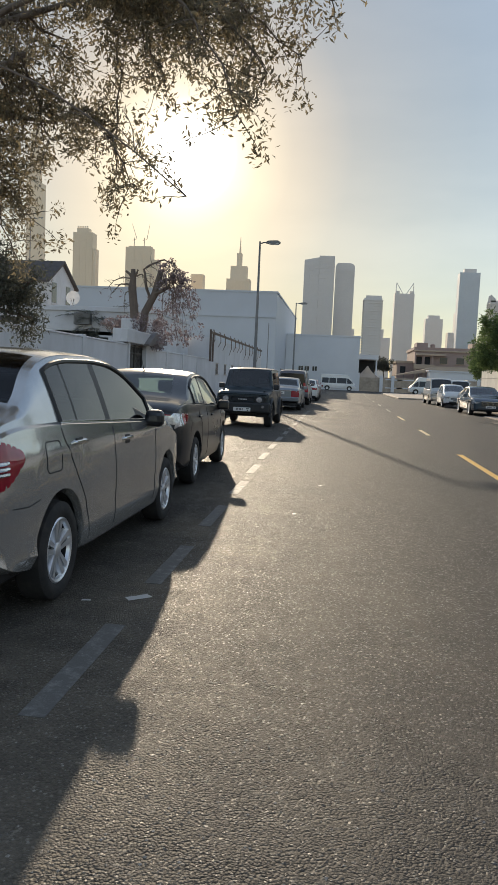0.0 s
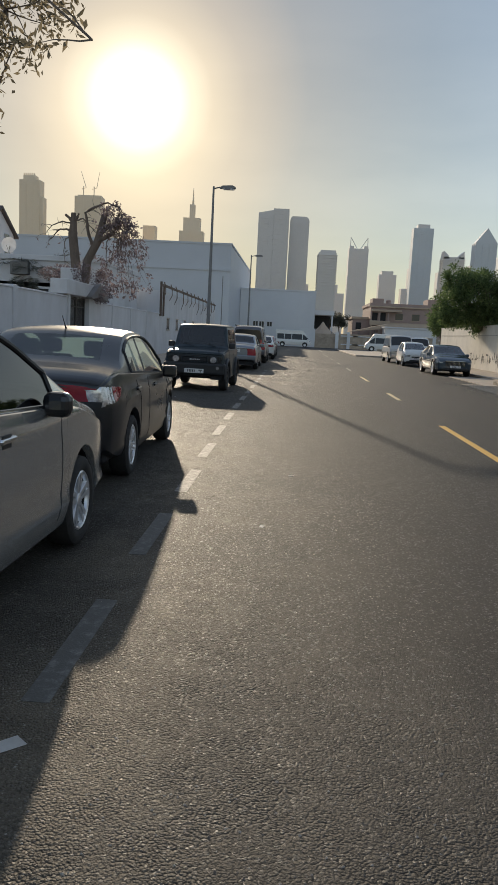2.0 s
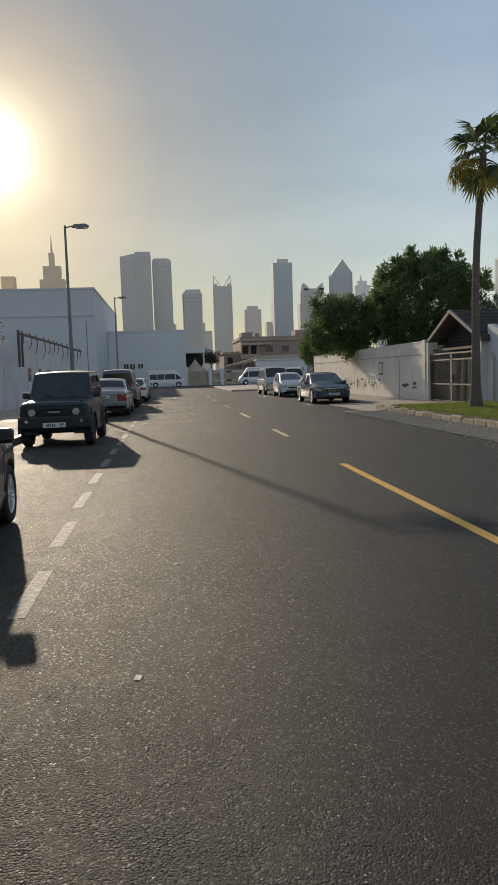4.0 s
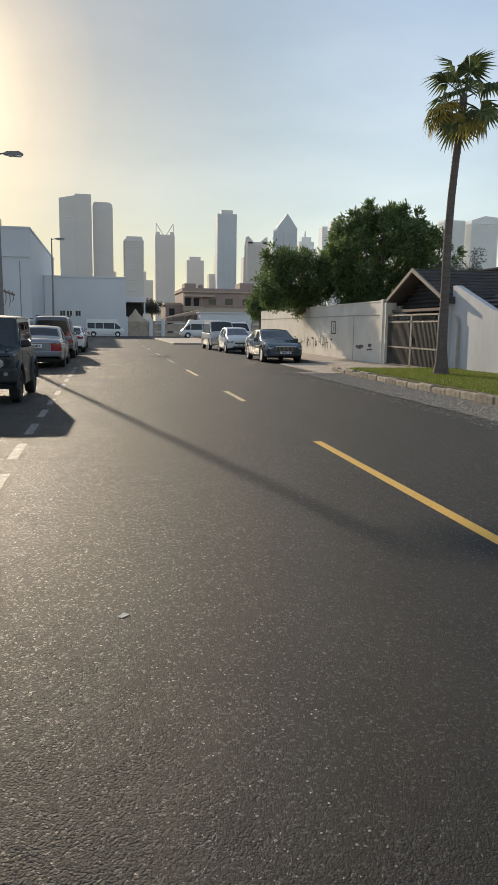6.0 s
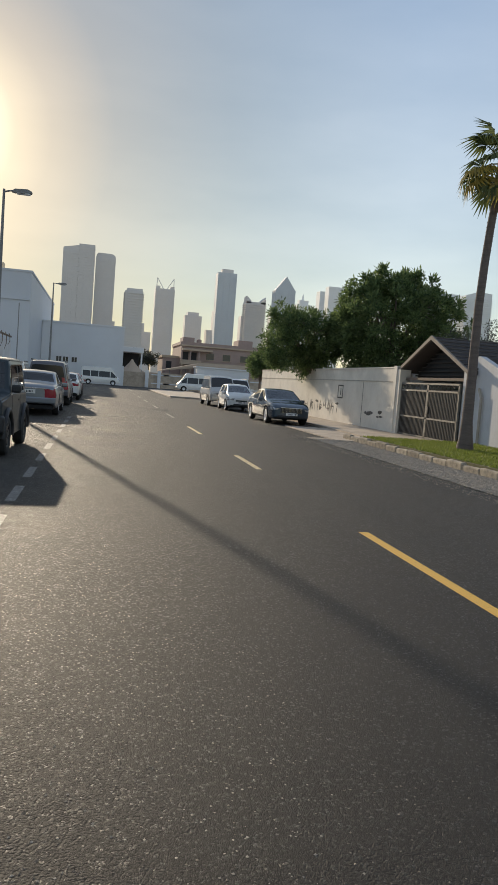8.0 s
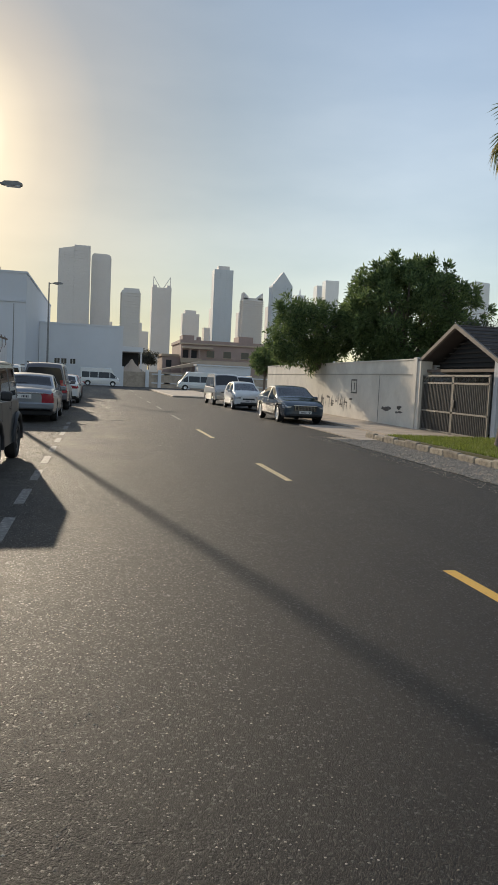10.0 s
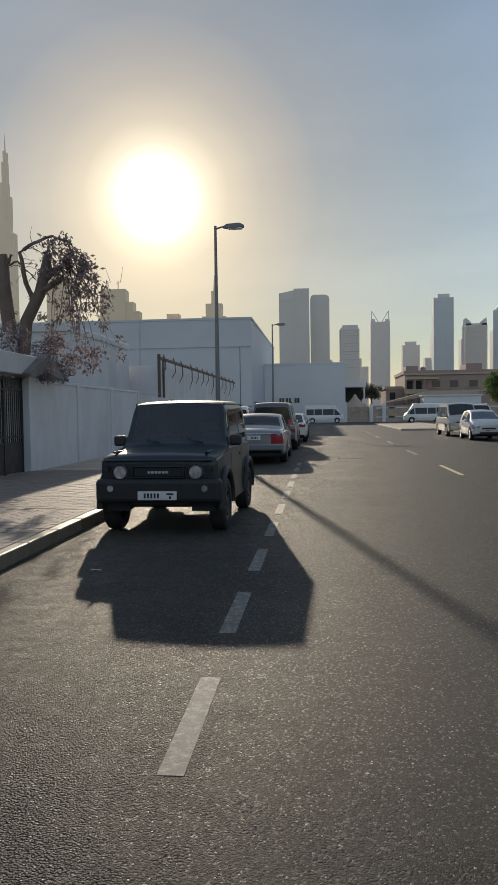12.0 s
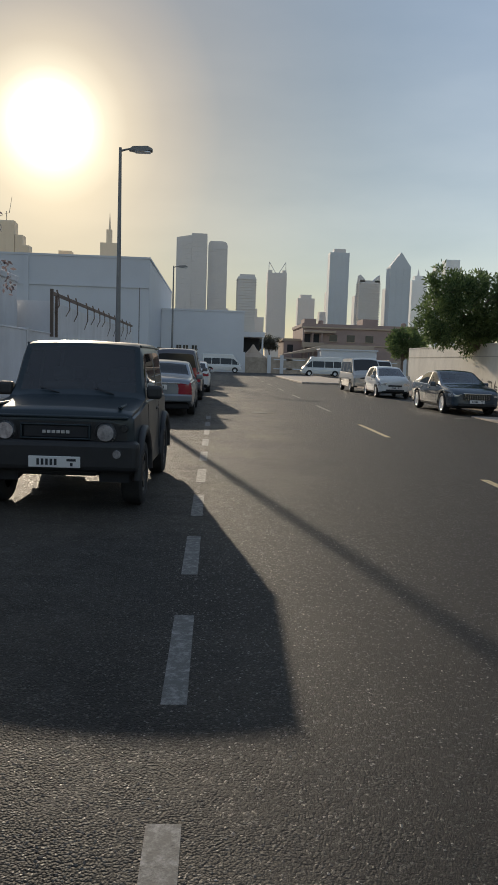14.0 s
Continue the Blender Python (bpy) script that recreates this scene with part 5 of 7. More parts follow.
            for a, b in zip(cols, cols[1:]):
                quad = [(xa * a, shift(y, xa * a), za), (xa * b, shift(y, xa * b), za), (xb * b, shift(y, xb * b), zb), (xb * a, shift(y, xb * a), zb)]
                if xb < 0.02:
                    quad = quad[:3]
                xm, zm = sum(q[0] for q in quad) / len(quad), sum(q[2] for q in quad) / len(quad)
                kind = cls(end, abs(xm), y, zm) or "body"
                if kind.endswith("lamp"):
                    kind += f":{1 if xm > 0 else -1}"
                put(kind, quad)
    paint, glass = P["paint"], P.get("glass", GLASS_TINT)
    mats = {"body": paint, "side_window": P.get("glass_side", glass), "windscreen": P.get("glass_front", glass), "rear_window": P.get("glass_back", glass), "pillar_trim": BLACK_TRIM,
            "window_trim": P.get("trim", BLACK_TRIM), "tail_lamp": LAMP_RED, "reverse_lamp": LAMP_CLEAR, "head_lamp": LAMP_CLEAR, "grille": P.get("grille", BLACK_TRIM), "bumper": P.get("bumper", BLACK_TRIM), "lower_trim": BLACK_TRIM}
    names = {"windscreen": "windscreen", "body": "body"}
    body = None
    for kind in sorted(meshes, key=lambda k: k != "body"):
        v, f = meshes[kind]
        base = kind.split(":")[0]
        bm = bmesh.new()
        vs = [bm.verts.new(p) for p in v]
        for q in f:
            try:
                bm.faces.new([vs[k] for k in q])
            except ValueError:
                pass
        bmesh.ops.remove_doubles(bm, verts=bm.verts, dist=0.0015)
        ob = part(base, bm, mats[base], t, {"tail_lamp": "red tail lamp lens", "head_lamp": "clear head lamp lens", "rear_window": "tinted rear window"}.get(base, ""), smooth=32)
        if base == "body":
            body = ob
    # running gear
    tyre, rim, disc = wheel_meshes(R, P.get("tyre_w", 0.20), P["rim_r"], P.get("spokes", 5), P.get("rim", ALLOY), P.get("twin", False))
    tx = W / 2 - P.get("inset", 0.125)
    first = True
    for s in (-1, 1):
        for y in (yf, yr):
            mm = pose(s * tx, y, R, 0, 0, 0 if s > 0 else 180)
            if first:
                tyre.parent, tyre.matrix_local = t, mm
                rim.parent, disc.parent = tyre, tyre
                first = False
            else:
                w = share("wheel", tyre, t, mm)
                share("rim", rim, w, Matrix())
                share("brake_disc", disc, w, Matrix())
            bm = bmesh.new()
            arc = [(math.cos(q), math.sin(q)) for q in np.linspace(-0.12, math.pi + 0.12, 17)]
            rows_ = [[bm.verts.new((x, rr * u, rr * v)) for u, v in arc] for x, rr in ((0.0, Ra + 0.008), (-s * 0.30, Ra), (-s * 0.30, 0.05))]
            for ra_, rb_ in zip(rows_, rows_[1:]):
                for q in range(16):
                    bm.faces.new((ra_[q], ra_[q + 1], rb_[q + 1], rb_[q]))
            a = part("wheel_well", bm, DARK, t)
            a.location = (s * (W / 2 - 0.075), y, R + 0.0)
            a.scale.z = 0.98
    # inside
    hw = W / 2 - 0.14
    zbelt = line("belt", 0)
    lo = P.get("floor", 0.28)
    part("interior", boxed(-hw, hw, P["cabin"][0], P["cabin"][1], lo, zbelt - 0.12, 0.03), INTERIOR, t)
    part("underbody", boxed(-hw, hw, -L / 2 + 0.2, L / 2 - 0.2, lo - 0.06, lo + 0.1, 0.03), DARK, t)
    for yy in P["seats"]:
        for sx in (-1, 1):
            s = part("seat", rounded_box(sx * W * 0.21 - 0.24, sx * W * 0.21 + 0.24, yy - 0.12, yy + 0.04, zbelt - 0.25, zbelt + 0.18, 0.05), SEAT, t)
            part("headrest", rounded_box(sx * W * 0.21 - 0.13, sx * W * 0.21 + 0.13, yy - 0.13, yy - 0.04, zbelt + 0.2, zbelt + 0.36, 0.04), SEAT, s)
    for k in P.get("mirrors", ()):
        y, z, sx = k
        for s in (-1, 1):
            x = s * (W / 2 + P.get("mirror_out", 0.05))
            mir = part("wing_mirror", rounded_box(x - sx / 2 if s > 0 else x - sx / 2, x + sx / 2, y - 0.06, y + 0.06, z - 0.075, z + 0.075, P.get("mirror_round", 0.035)), P.get("mirror_paint", BLACK_TRIM), t)
            part("mirror_stalk", rounded_box(x - s * 0.17 - 0.06, x - s * 0.17 + 0.10, y - 0.02, y + 0.03, z - 0.09, z - 0.04, 0.015), BLACK_TRIM, mir)

    def skin(y, z):
        """The body side's x at (y, z)."""
        i = min(range(len(ys)), key=lambda k: abs(ys[k] - y))
        zz, xx = [p[1] for p in secs[i][:13]], [p[0] for p in secs[i][:13]]
        return float(np.interp(z, zz, xx))

    if "outline" in P:
        a, b = P["side_glass"][0][0], P["side_glass"][-1][1]
        for s in (-1, 1):
            run = [i for i in range(len(ys)) if a - 0.001 <= ys[i] <= b + 0.001]
            up = [(s * (secs[i][BAND1][0] + 0.002), shift(ys[i], secs[i][BAND1][0]), secs[i][BAND1][1]) for i in run]
            dn = [(s * (secs[i][BAND0][0] + 0.004), shift(ys[i], secs[i][BAND0][0]), secs[i][BAND0][1]) for i in run]
            part("window_seal", tubed([dn[0]] + up + [dn[-1]], [P.get("seal", 0.017)] * (len(up) + 2), 6), BLACK_TRIM, t)
            part("window_strip", tubed(dn, [0.011] * len(dn), 6), P["outline"], t)
            fr = [(s * (secs[i][RAIL][0] + 0.000), shift(ys[i], secs[i][RAIL][0]), secs[i][RAIL][1] - 0.006) for i in run]
            part("door_gap", tubed(fr, [0.005] * len(fr), 5), DARK, t)
    for y, z in P.get("handles", ()):
        for s in (-1, 1):
            x = skin(y, z)
            h = part("door_handle", rounded_box(s * x - 0.014, s * x + 0.022, y - 0.10, y + 0.10, z - 0.014, z + 0.016, 0.012), P.get("handle", paint), t)
            part("handle_cup", rounded_box(s * x - 0.004, s * x + 0.004, y - 0.055, y + 0.055, z - 0.04, z + 0.03, 0.003), BLACK_TRIM, h)
    for path in P.get("seams", ()):
        for s in (-1, 1):
            bm = bmesh.new()
            fine = []
            for (ya, za), (yb, zb) in zip(path, path[1:]):
                k = max(2, int(math.hypot(yb - ya, zb - za) / 0.05))
                fine += [(ya + (yb - ya) * q / k, za + (zb - za) * q / k) for q in range(k)]
            fine.append(path[-1])
            tube(bm, [(s * (skin(y, z) - 0.0002), shift(y, skin(y, z)), z) for y, z in fine], [0.0038] * len(fine), 5)
            part("door_gap", bm, DARK, t)
    for end, s in (("front", 1), ("rear", -1)):
        if end + "_plate" in P:
            w, h, z = P[end + "_plate"]
            yy = s * (L / 2 + P.get("plate_out", 0.012))
            pl = part("number_plate", boxed(-w / 2, w / 2, yy - 0.012, yy + 0.012, z - h / 2, z + h / 2, 0.004), PLATE, t, "pale number plate with dark bars")
            for k in range(5):
                x = -w * 0.05 + w * 0.085 * k
                part("plate_bar", boxed(x, x + w * 0.05, yy - 0.014, yy + 0.014, z - h * 0.28, z + h * 0.28), INK, pl)
            part("plate_bar", boxed(-w * 0.42, -w * 0.24, yy - 0.014, yy + 0.014, z + h * 0.08, z + h * 0.3), INK, pl)
            part("plate_bar", boxed(-w * 0.36, -w * 0.31, yy - 0.014, yy + 0.014, z - h * 0.35, z - h * 0.05), INK, pl)
    t_info = {"skin": skin, "body": body, "shift": shift}
    return t, t_info


def lamp_patch(name, t, info, y0, y1, zlo, zhi, material, label):
    """A lamp lens wrapped on both rear corners between y0 and y1; zlo and zhi give its edges."""
    for s in (-1, 1):
        bm = bmesh.new()
        grid = []
        for i in range(13):
            u = i / 12
            y = y0 + (y1 - y0) * u
            row = []
            for j in range(7):
                z = zlo(u) + (zhi(u) - zlo(u)) * j / 6
                x = info["skin"](y, z)
                row.append(bm.verts.new((s * (x + 0.005 - 0.004 * (abs(j - 3) / 3) ** 3), info["shift"](y, x), z)))
            grid.append(row)
        for a, b in zip(grid, grid[1:]):
            for j in range(6):
                bm.faces.new((a[j], a[j + 1], b[j + 1], b[j]))
        part(name, bm, material, t, label, smooth=60)


def sedan_cls(tail_z=(0.78, 1.02), tail_in=0.45, tail_len=0.25, head_z=(0.58, 0.76), head_in=0.42, head_len=0.42, L=4.5, low=0.3, grille=(0.32, 0.62, 0.45), reverse=None, taper=0.0):
    def cls(where, x, y, z):
        d = (y + L / 2) / tail_len if where == "side" else 0.0
        if where == "side" and y < -L / 2 + tail_len and not tail_z[0] + taper * d * d < z < tail_z[1] - taper * 0.8 * d * d:
            return "lower_trim" if z < low else None
        if where in ("rear", "side", "top") and y < -L / 2 + tail_len and tail_z[0] < z < tail_z[1] and (where != "rear" or x > tail_in):
            if where == "top":
                return None
            if reverse and ((where == "rear" and x > reverse[0]) or (where == "side" and d < reverse[1])):
                return "reverse_lamp"
            return "tail_lamp"
        if where in ("front", "side") and y > L / 2 - head_len and head_z[0] < z < head_z[1] and (where != "front" or x > head_in):
            return "head_lamp"
        if where == "front" and x < grille[2] and grille[0] < z < grille[1]:
            return "grille"
        if where == "side" and z < low:
            return "lower_trim"
        return None
    return cls


# silver-beige sedan nearest the start
L1 = 4.47
tiida = dict(L=L1, W=1.70, R=0.312, rim_r=0.205, yf=1.28, yr=-1.40, spokes=5, twin=True, tyre_w=0.19, inset=0.115, paint=PAINT_BEIGE, glass=GLASS_TINT, glass_back=GLASS_BACK, crease_z=0.93, crease=0.010, sill=0.03, tumble=0.34, bulge=0.042,
             top=((-2.235, 1.06), (-2.1, 1.14), (-1.90, 1.17), (-1.74, 1.20), (-1.48, 1.39), (-1.25, 1.50), (-0.95, 1.545), (-0.3, 1.555), (0.1, 1.53), (0.42, 1.45), (1.2, 1.06), (1.38, 1.00), (1.95, 0.89), (2.15, 0.80), (2.235, 0.72)),
             belt=((-2.235, 1.03), (-1.9, 1.09), (-1.3, 1.09), (0.78, 1.00), (1.25, 0.95), (2.235, 0.70)),
             low=((-2.235, 0.36), (-1.9, 0.27), (-0.9, 0.22), (0.9, 0.22), (2.0, 0.24), (2.235, 0.32)),
             plan=((-2.235, 0.91), (-1.8, 0.97), (-0.8, 1.0), (0.9, 1.0), (1.7, 0.97), (2.235, 0.86)),
             screen=(0.46, 1.19), back=(-1.73, -1.16), back_in=0, side_glass=((-1.28, -1.02), (-0.985, -0.44), (-0.33, 0.80)), trim=PAINT_BEIGE, outline=CHROME, cabin=(-1.4, 1.1), seats=(-0.2, -1.0),
             mirrors=((0.60, 1.04, 0.17),), mirror_out=0.025, mirror_round=0.05, mirror_paint=PAINT_DARKGREY, handles=((-1.08, 0.965), (-0.06, 0.915)), handle=CHROME,
             seams=(((-1.33, 1.07), (-1.30, 0.98), (-1.15, 0.75), (-1.02, 0.58), (-0.95, 0.42), (-0.92, 0.29)), ((-0.38, 1.03), (-0.38, 0.3)), ((0.80, 0.98), (0.77, 0.5), (0.74, 0.3)),
                    ((-1.605, 0.97), (-1.59, 0.995), (-1.57, 1.0), (-1.42, 1.0), (-1.395, 0.99), (-1.385, 0.965), (-1.385, 0.85), (-1.40, 0.825), (-1.42, 0.815), (-1.58, 0.815), (-1.60, 0.83), (-1.605, 0.85), (-1.605, 0.97)),
                    ((-2.1, 0.67), (-1.85, 0.66), (-1.72, 0.68))),
             rear_plate=(0.52, 0.11, 0.86), cls=sedan_cls((0.78, 1.04), 0.44, 0.03, L=L1, low=0.275))
t1, i1 = car("sedan", pose(-2.30, 5.615, 0, 0, 0, -0.6), "silver-beige saloon with tinted windows parked at the kerb", tiida)

for sd in (-1, 1):
    for z in (0.865, 0.895, 0.925):
        part("reverse_lamp", tubed([(sd * (i1["skin"](y, z) + 0.001), y - 0.01, z) for y in (-2.04, -2.09, -2.14, -2.18)], [0.011] * 4, 6), LAMP_CLEAR, t1, "clear reversing lamp strip")
    part("boot_gap", tubed(((sd * 0.62, -2.12, 1.12), (sd * 0.60, -2.17, 1.04), (sd * 0.52, -2.22, 0.80)), (0.004, 0.004, 0.004), 5), DARK, t1)
lamp_patch("tail_lamp", t1, i1, -2.225, -1.88, lambda u: 0.77 + 0.15 * u * u, lambda u: 1.045 - 0.07 * u * u, LAMP_RED, "red tail lamp lens")

# dark grey sedan
L2 = 4.44
dark = dict(L=L2, W=1.75, R=0.315, rim_r=0.21, yf=1.36, yr=-1.29, spokes=7, twin=True, tyre_w=0.20, inset=0.115, paint=PAINT_DARKGREY, glass=GLASS_CLEAR, glass_side=GLASS_MID, crease_z=0.82, crease=0.016,
            top=((-2.22, 1.0), (-2.1, 1.06), (-1.72, 1.10), (-1.5, 1.14), (-0.95, 1.41), (-0.7, 1.455), (-0.1, 1.475), (0.3, 1.44), (0.6, 1.35), (1.3, 0.98), (1.5, 0.93), (2.0, 0.83), (2.22, 0.70)),
            belt=((-2.22, 1.0), (-1.9, 1.065), (-1.0, 1.035), (0.9, 0.945), (1.35, 0.91), (2.22, 0.68)),
            low=((-2.22, 0.36), (-1.9, 0.27), (-0.9, 0.21), (0.9, 0.21), (2.0, 0.24), (2.22, 0.32)),
            plan=((-2.22, 0.90), (-1.8, 0.97), (-0.8, 1.0), (0.9, 1.0), (1.7, 0.97), (2.22, 0.85)),
            screen=(0.62, 1.3), back=(-1.46, -1.0), back_in=1, side_glass=((-1.14, -0.46), (-0.36, 0.95)), trim=PAINT_DARKGREY, outline=BLACK_TRIM, cabin=(-1.2, 1.2), seats=(0.0, -0.85),
            mirrors=((0.80, 0.98, 0.18),), mirror_paint=PAINT_DARKGREY, handles=((-1.0, 0.88), (0.0, 0.86)),
            seams=(((-1.05, 0.97), (-0.93, 0.75), (-0.88, 0.30)), ((-0.41, 0.98), (-0.38, 0.3)), ((0.97, 0.90), (0.95, 0.5), (0.92, 0.3))),
            rear_plate=(0.52, 0.11, 0.62), cls=sedan_cls((0.80, 0.97), 0.36, 0.03, L=L2, low=0.24, reverse=(0.62, 9.0)))
t2, i2 = car("sedan", pose(-2.55, 10.70, 0, 0, 0, 1.5), "dark grey metallic saloon with a clear rear window", dark)
lamp_patch("reverse_lamp", t2, i2, -2.21, -2.06, lambda u: 0.80 + 0.015 * u, lambda u: 0.965 - 0.01 * u, LAMP_CLEAR, "clear reversing lamp lens")
lamp_patch("tail_lamp", t2, i2, -2.055, -1.78, lambda u: 0.82 + 0.08 * u * u, lambda u: 0.965 - 0.02 * u, LAMP_RED, "red tail lamp lens")
part("roof_aerial", tubed(((0, -0.75, 1.45), (0, -0.82, 1.505), (0, -0.92, 1.60)), (0.014, 0.006, 0.004), 6), BLACK_TRIM, t2)
part("chrome_strip", boxed(-0.42, 0.42, -2.235, -2.215, 0.88, 0.90, 0.004), CHROME, t2)

# boxy off-roader facing the camera
LJ = 3.30


def jim_cls(where, x, y, z):
    if where in ("front", "rear") and z < 0.62:
        return "bumper"
    if where == "front" and x < 0.66 and 0.68 < z < 0.90:
        return "grille"
    if where == "side" and (z < 0.34 or (z < 0.60 and abs(y) > LJ / 2 - 0.14)):
        return "bumper"
    return None


jim = dict(L=LJ, W=1.56, R=0.345, rim_r=0.205, yf=1.11, yr=-1.14, arch=0.43, spokes=5, tyre_w=0.205, inset=0.075, rim=RIM_DARK, paint=PAINT_DARKGREEN, glass=GLASS_TINT, glass_front=GLASS_SCREEN, soft=0.02, round=0.06, bulge=0.012, crease=0.006, crease_z=0.72,
           tumble=0.10, crown=0.022, bow=(0.05, 0.03), margin=0.11,
           top=((-1.65, 1.66), (-1.60, 1.70), (-1.0, 1.72), (0.20, 1.70), (0.34, 1.67), (0.62, 1.13), (0.70, 1.09), (1.50, 1.02), (1.60, 0.99), (1.65, 0.95)),
           belt=((-1.65, 1.05), (0.62, 1.05), (0.75, 1.04), (1.65, 0.93)),
           low=((-1.65, 0.42), (-1.4, 0.34), (-0.7, 0.30), (0.7, 0.30), (1.4, 0.36), (1.65, 0.40)),
           plan=((-1.65, 0.97), (-1.3, 1.0), (1.2, 1.0), (1.65, 0.97)),
           screen=(0.36, 0.61), side_glass=((-1.45, -0.62), (-0.50, 0.44)), cabin=(-1.4, 0.7), seats=(-0.05, -0.8), floor=0.42,
           mirrors=((0.50, 1.16, 0.17),), handles=((-0.38, 0.93),), handle=BLACK_TRIM,
           seams=(((-0.52, 1.03), (-0.54, 0.38)), ((0.55, 1.03), (0.55, 0.5))), front_plate=(0.50, 0.11, 0.51), plate_out=0.066, cls=jim_cls)
tj, ij = car("off_roader", pose(-2.535, 22.62, 0, 0, 0, 180 - 1.5), "small boxy dark green off-roader with black wheel-arch flares", jim, "car")
for s in (-1, 1):
    bm = bmesh.new()
    bmesh.ops.create_cone(bm, cap_ends=True, segments=24, radius1=0.098, radius2=0.080, depth=0.06, matrix=pose(s * 0.487, 1.66, 0.80, -90))
    lamp = part("head_lamp", bm, LAMP_CLEAR, tj, "round clear head lamp", smooth=40)
    bm = bmesh.new()
    tube(bm, [(s * 0.487 + 0.106 * math.cos(a), 1.668, 0.80 + 0.108 * math.sin(a)) for a in np.linspace(0, 2 * math.pi, 25)], [0.007] * 25, 6)
    part("lamp_ring", bm, BLACK_TRIM, lamp)
    bm = bmesh.new()
    bmesh.ops.create_cone(bm, cap_ends=True, segments=16, radius1=0.045, radius2=0.04, depth=0.03, matrix=pose(s * 0.605, 1.715, 0.60, -90))
    part("fog_lamp", bm, LAMP_CLEAR, tj, "round fog lamp", smooth=40)
    bm = bmesh.new()
    bmesh.ops.create_cone(bm, cap_ends=True, segments=12, radius1=0.035, radius2=0.03, depth=0.03, matrix=pose(s * 0.67, 1.655, 0.845, -90))
    part("indicator", bm, RIM_DARK, tj, "small dark indicator lens", smooth=40)
    for y in (1.11, -1.14):
        bm = bmesh.new()
        arc = [(s * 0.79, y + 0.455 * math.cos(a), 0.345 + 0.455 * math.sin(a)) for a in np.linspace(-0.05, math.pi + 0.05, 15)]
        tube(bm, arc, [0.05] * 15, 8)
        part("wheel_flare", bm, BLACK_TRIM, tj, "black plastic wheel-arch flare", smooth=50)
    part("roof_gutter", boxed(s * 0.64 - 0.012, s * 0.64 + 0.012, -1.6, 0.3, 1.655, 1.685, 0.008), PAINT_DARKGREEN, tj)
part("grille_slot", rounded_box(-0.315, 0.315, 1.645, 1.668, 0.745, 0.862, 0.01), DARK, tj)
for a, b, c, d in ((-0.34, 0.34, 0.864, 0.880), (-0.34, 0.34, 0.728, 0.744), (-0.34, -0.320, 0.746, 0.862), (0.320, 0.34, 0.746, 0.862)):
    part("grille_frame", rounded_box(a, b, 1.640, 1.686, c, d, 0.006), PAINT_DARKGREEN, tj)
part("bonnet_lip", rounded_box(-0.70, 0.70, 1.600, 1.668, 0.935, 0.962, 0.010), PAINT_DARKGREEN, tj)
for k in range(6):
    part("grille_badge", rounded_box(-0.135 + 0.046 * k, -0.10 + 0.046 * k, 1.664, 1.676, 0.785, 0.815, 0.003), LOGO, tj, "pale block of a badge")
part("front_bumper", rounded_box(-0.81, 0.81, 1.50, 1.71, 0.41, 0.722, 0.06), BLACK_TRIM, tj)
part("skid_plate", rounded_box(-0.40, 0.40, 1.40, 1.60, 0.36, 0.45, 0.03), BLACK_TRIM, tj)
part("front_axle", tubed(((-0.6, 1.11, 0.34), (0.6, 1.11, 0.34)), (0.05, 0.05), 8), DARK, tj)
part("rear_axle", tubed(((-0.6, -1.14, 0.34), (0, -1.14, 0.36), (0.6, -1.14, 0.34)), (0.05, 0.11, 0.05), 8), DARK, tj)
for s in (-1, 1):
    part("wiper", tubed(((s * 0.3 - 0.1, 0.66, 1.13), (s * 0.3 + 0.12, 0.62, 1.19)), (0.008, 0.006), 5), BLACK_TRIM, tj)
    part("bonnet_edge", boxed(s * 0.60 - 0.02, s * 0.60 + 0.02, 0.75, 1.55, 1.03, 1.06, 0.012), PAINT_DARKGREEN, tj)

# silver long saloon
L3 = 5.40
town = dict(L=L3, W=1.98, R=0.33, rim_r=0.215, yf=1.62, yr=-1.36, spokes=9, tyre_w=0.22, paint=PAINT_SILVER, glass=GLASS_TINT, crown=0.035,
            top=((-2.70, 0.93), (-2.6, 1.02), (-1.75, 1.06), (-1.55, 1.10), (-0.95, 1.42), (-0.6, 1.48), (0.1, 1.49), (0.45, 1.44), (1.15, 1.05), (1.35, 1.0), (2.4, 0.88), (2.70, 0.78)),
            belt=((-2.70, 0.92), (-1.5, 0.98), (1.2, 0.95), (2.70, 0.76)), low=((-2.70, 0.38), (-2.2, 0.25), (2.2, 0.25), (2.70, 0.34)),
            plan=((-2.70, 0.92), (-1.9, 0.98), (0, 1.0), (1.9, 0.98), (2.70, 0.9)), screen=(0.48, 1.13), back=(-1.53, -0.98), side_glass=((-1.3, -0.3), (-0.2, 0.85)),
            trim=CHROME, cabin=(-1.3, 1.1), seats=(-0.1, -1.0), mirrors=((0.70, 1.02, 0.2),), mirror_paint=PAINT_SILVER, handles=((-0.85, 0.86), (0.1, 0.86)), rear_plate=(0.52, 0.13, 0.80), round=0.1,
            seams=(((-0.25, 0.95), (-0.25, 0.3)), ((0.9, 0.93), (0.9, 0.3))), cls=sedan_cls((0.62, 0.96), 0.56, 0.22, L=L3))
t3, i3 = car("sedan", pose(-2.56, 36.05, 0), "long silver saloon with upright red tail lamps", town)
part("chrome_strip", boxed(-0.6, 0.6, -2.72, -2.69, 0.90, 0.93, 0.005), CHROME, t3)
part("rear_bumper", rounded_box(-0.93, 0.93, -2.74, -2.5, 0.42, 0.62, 0.04), PAINT_SILVER, t3)


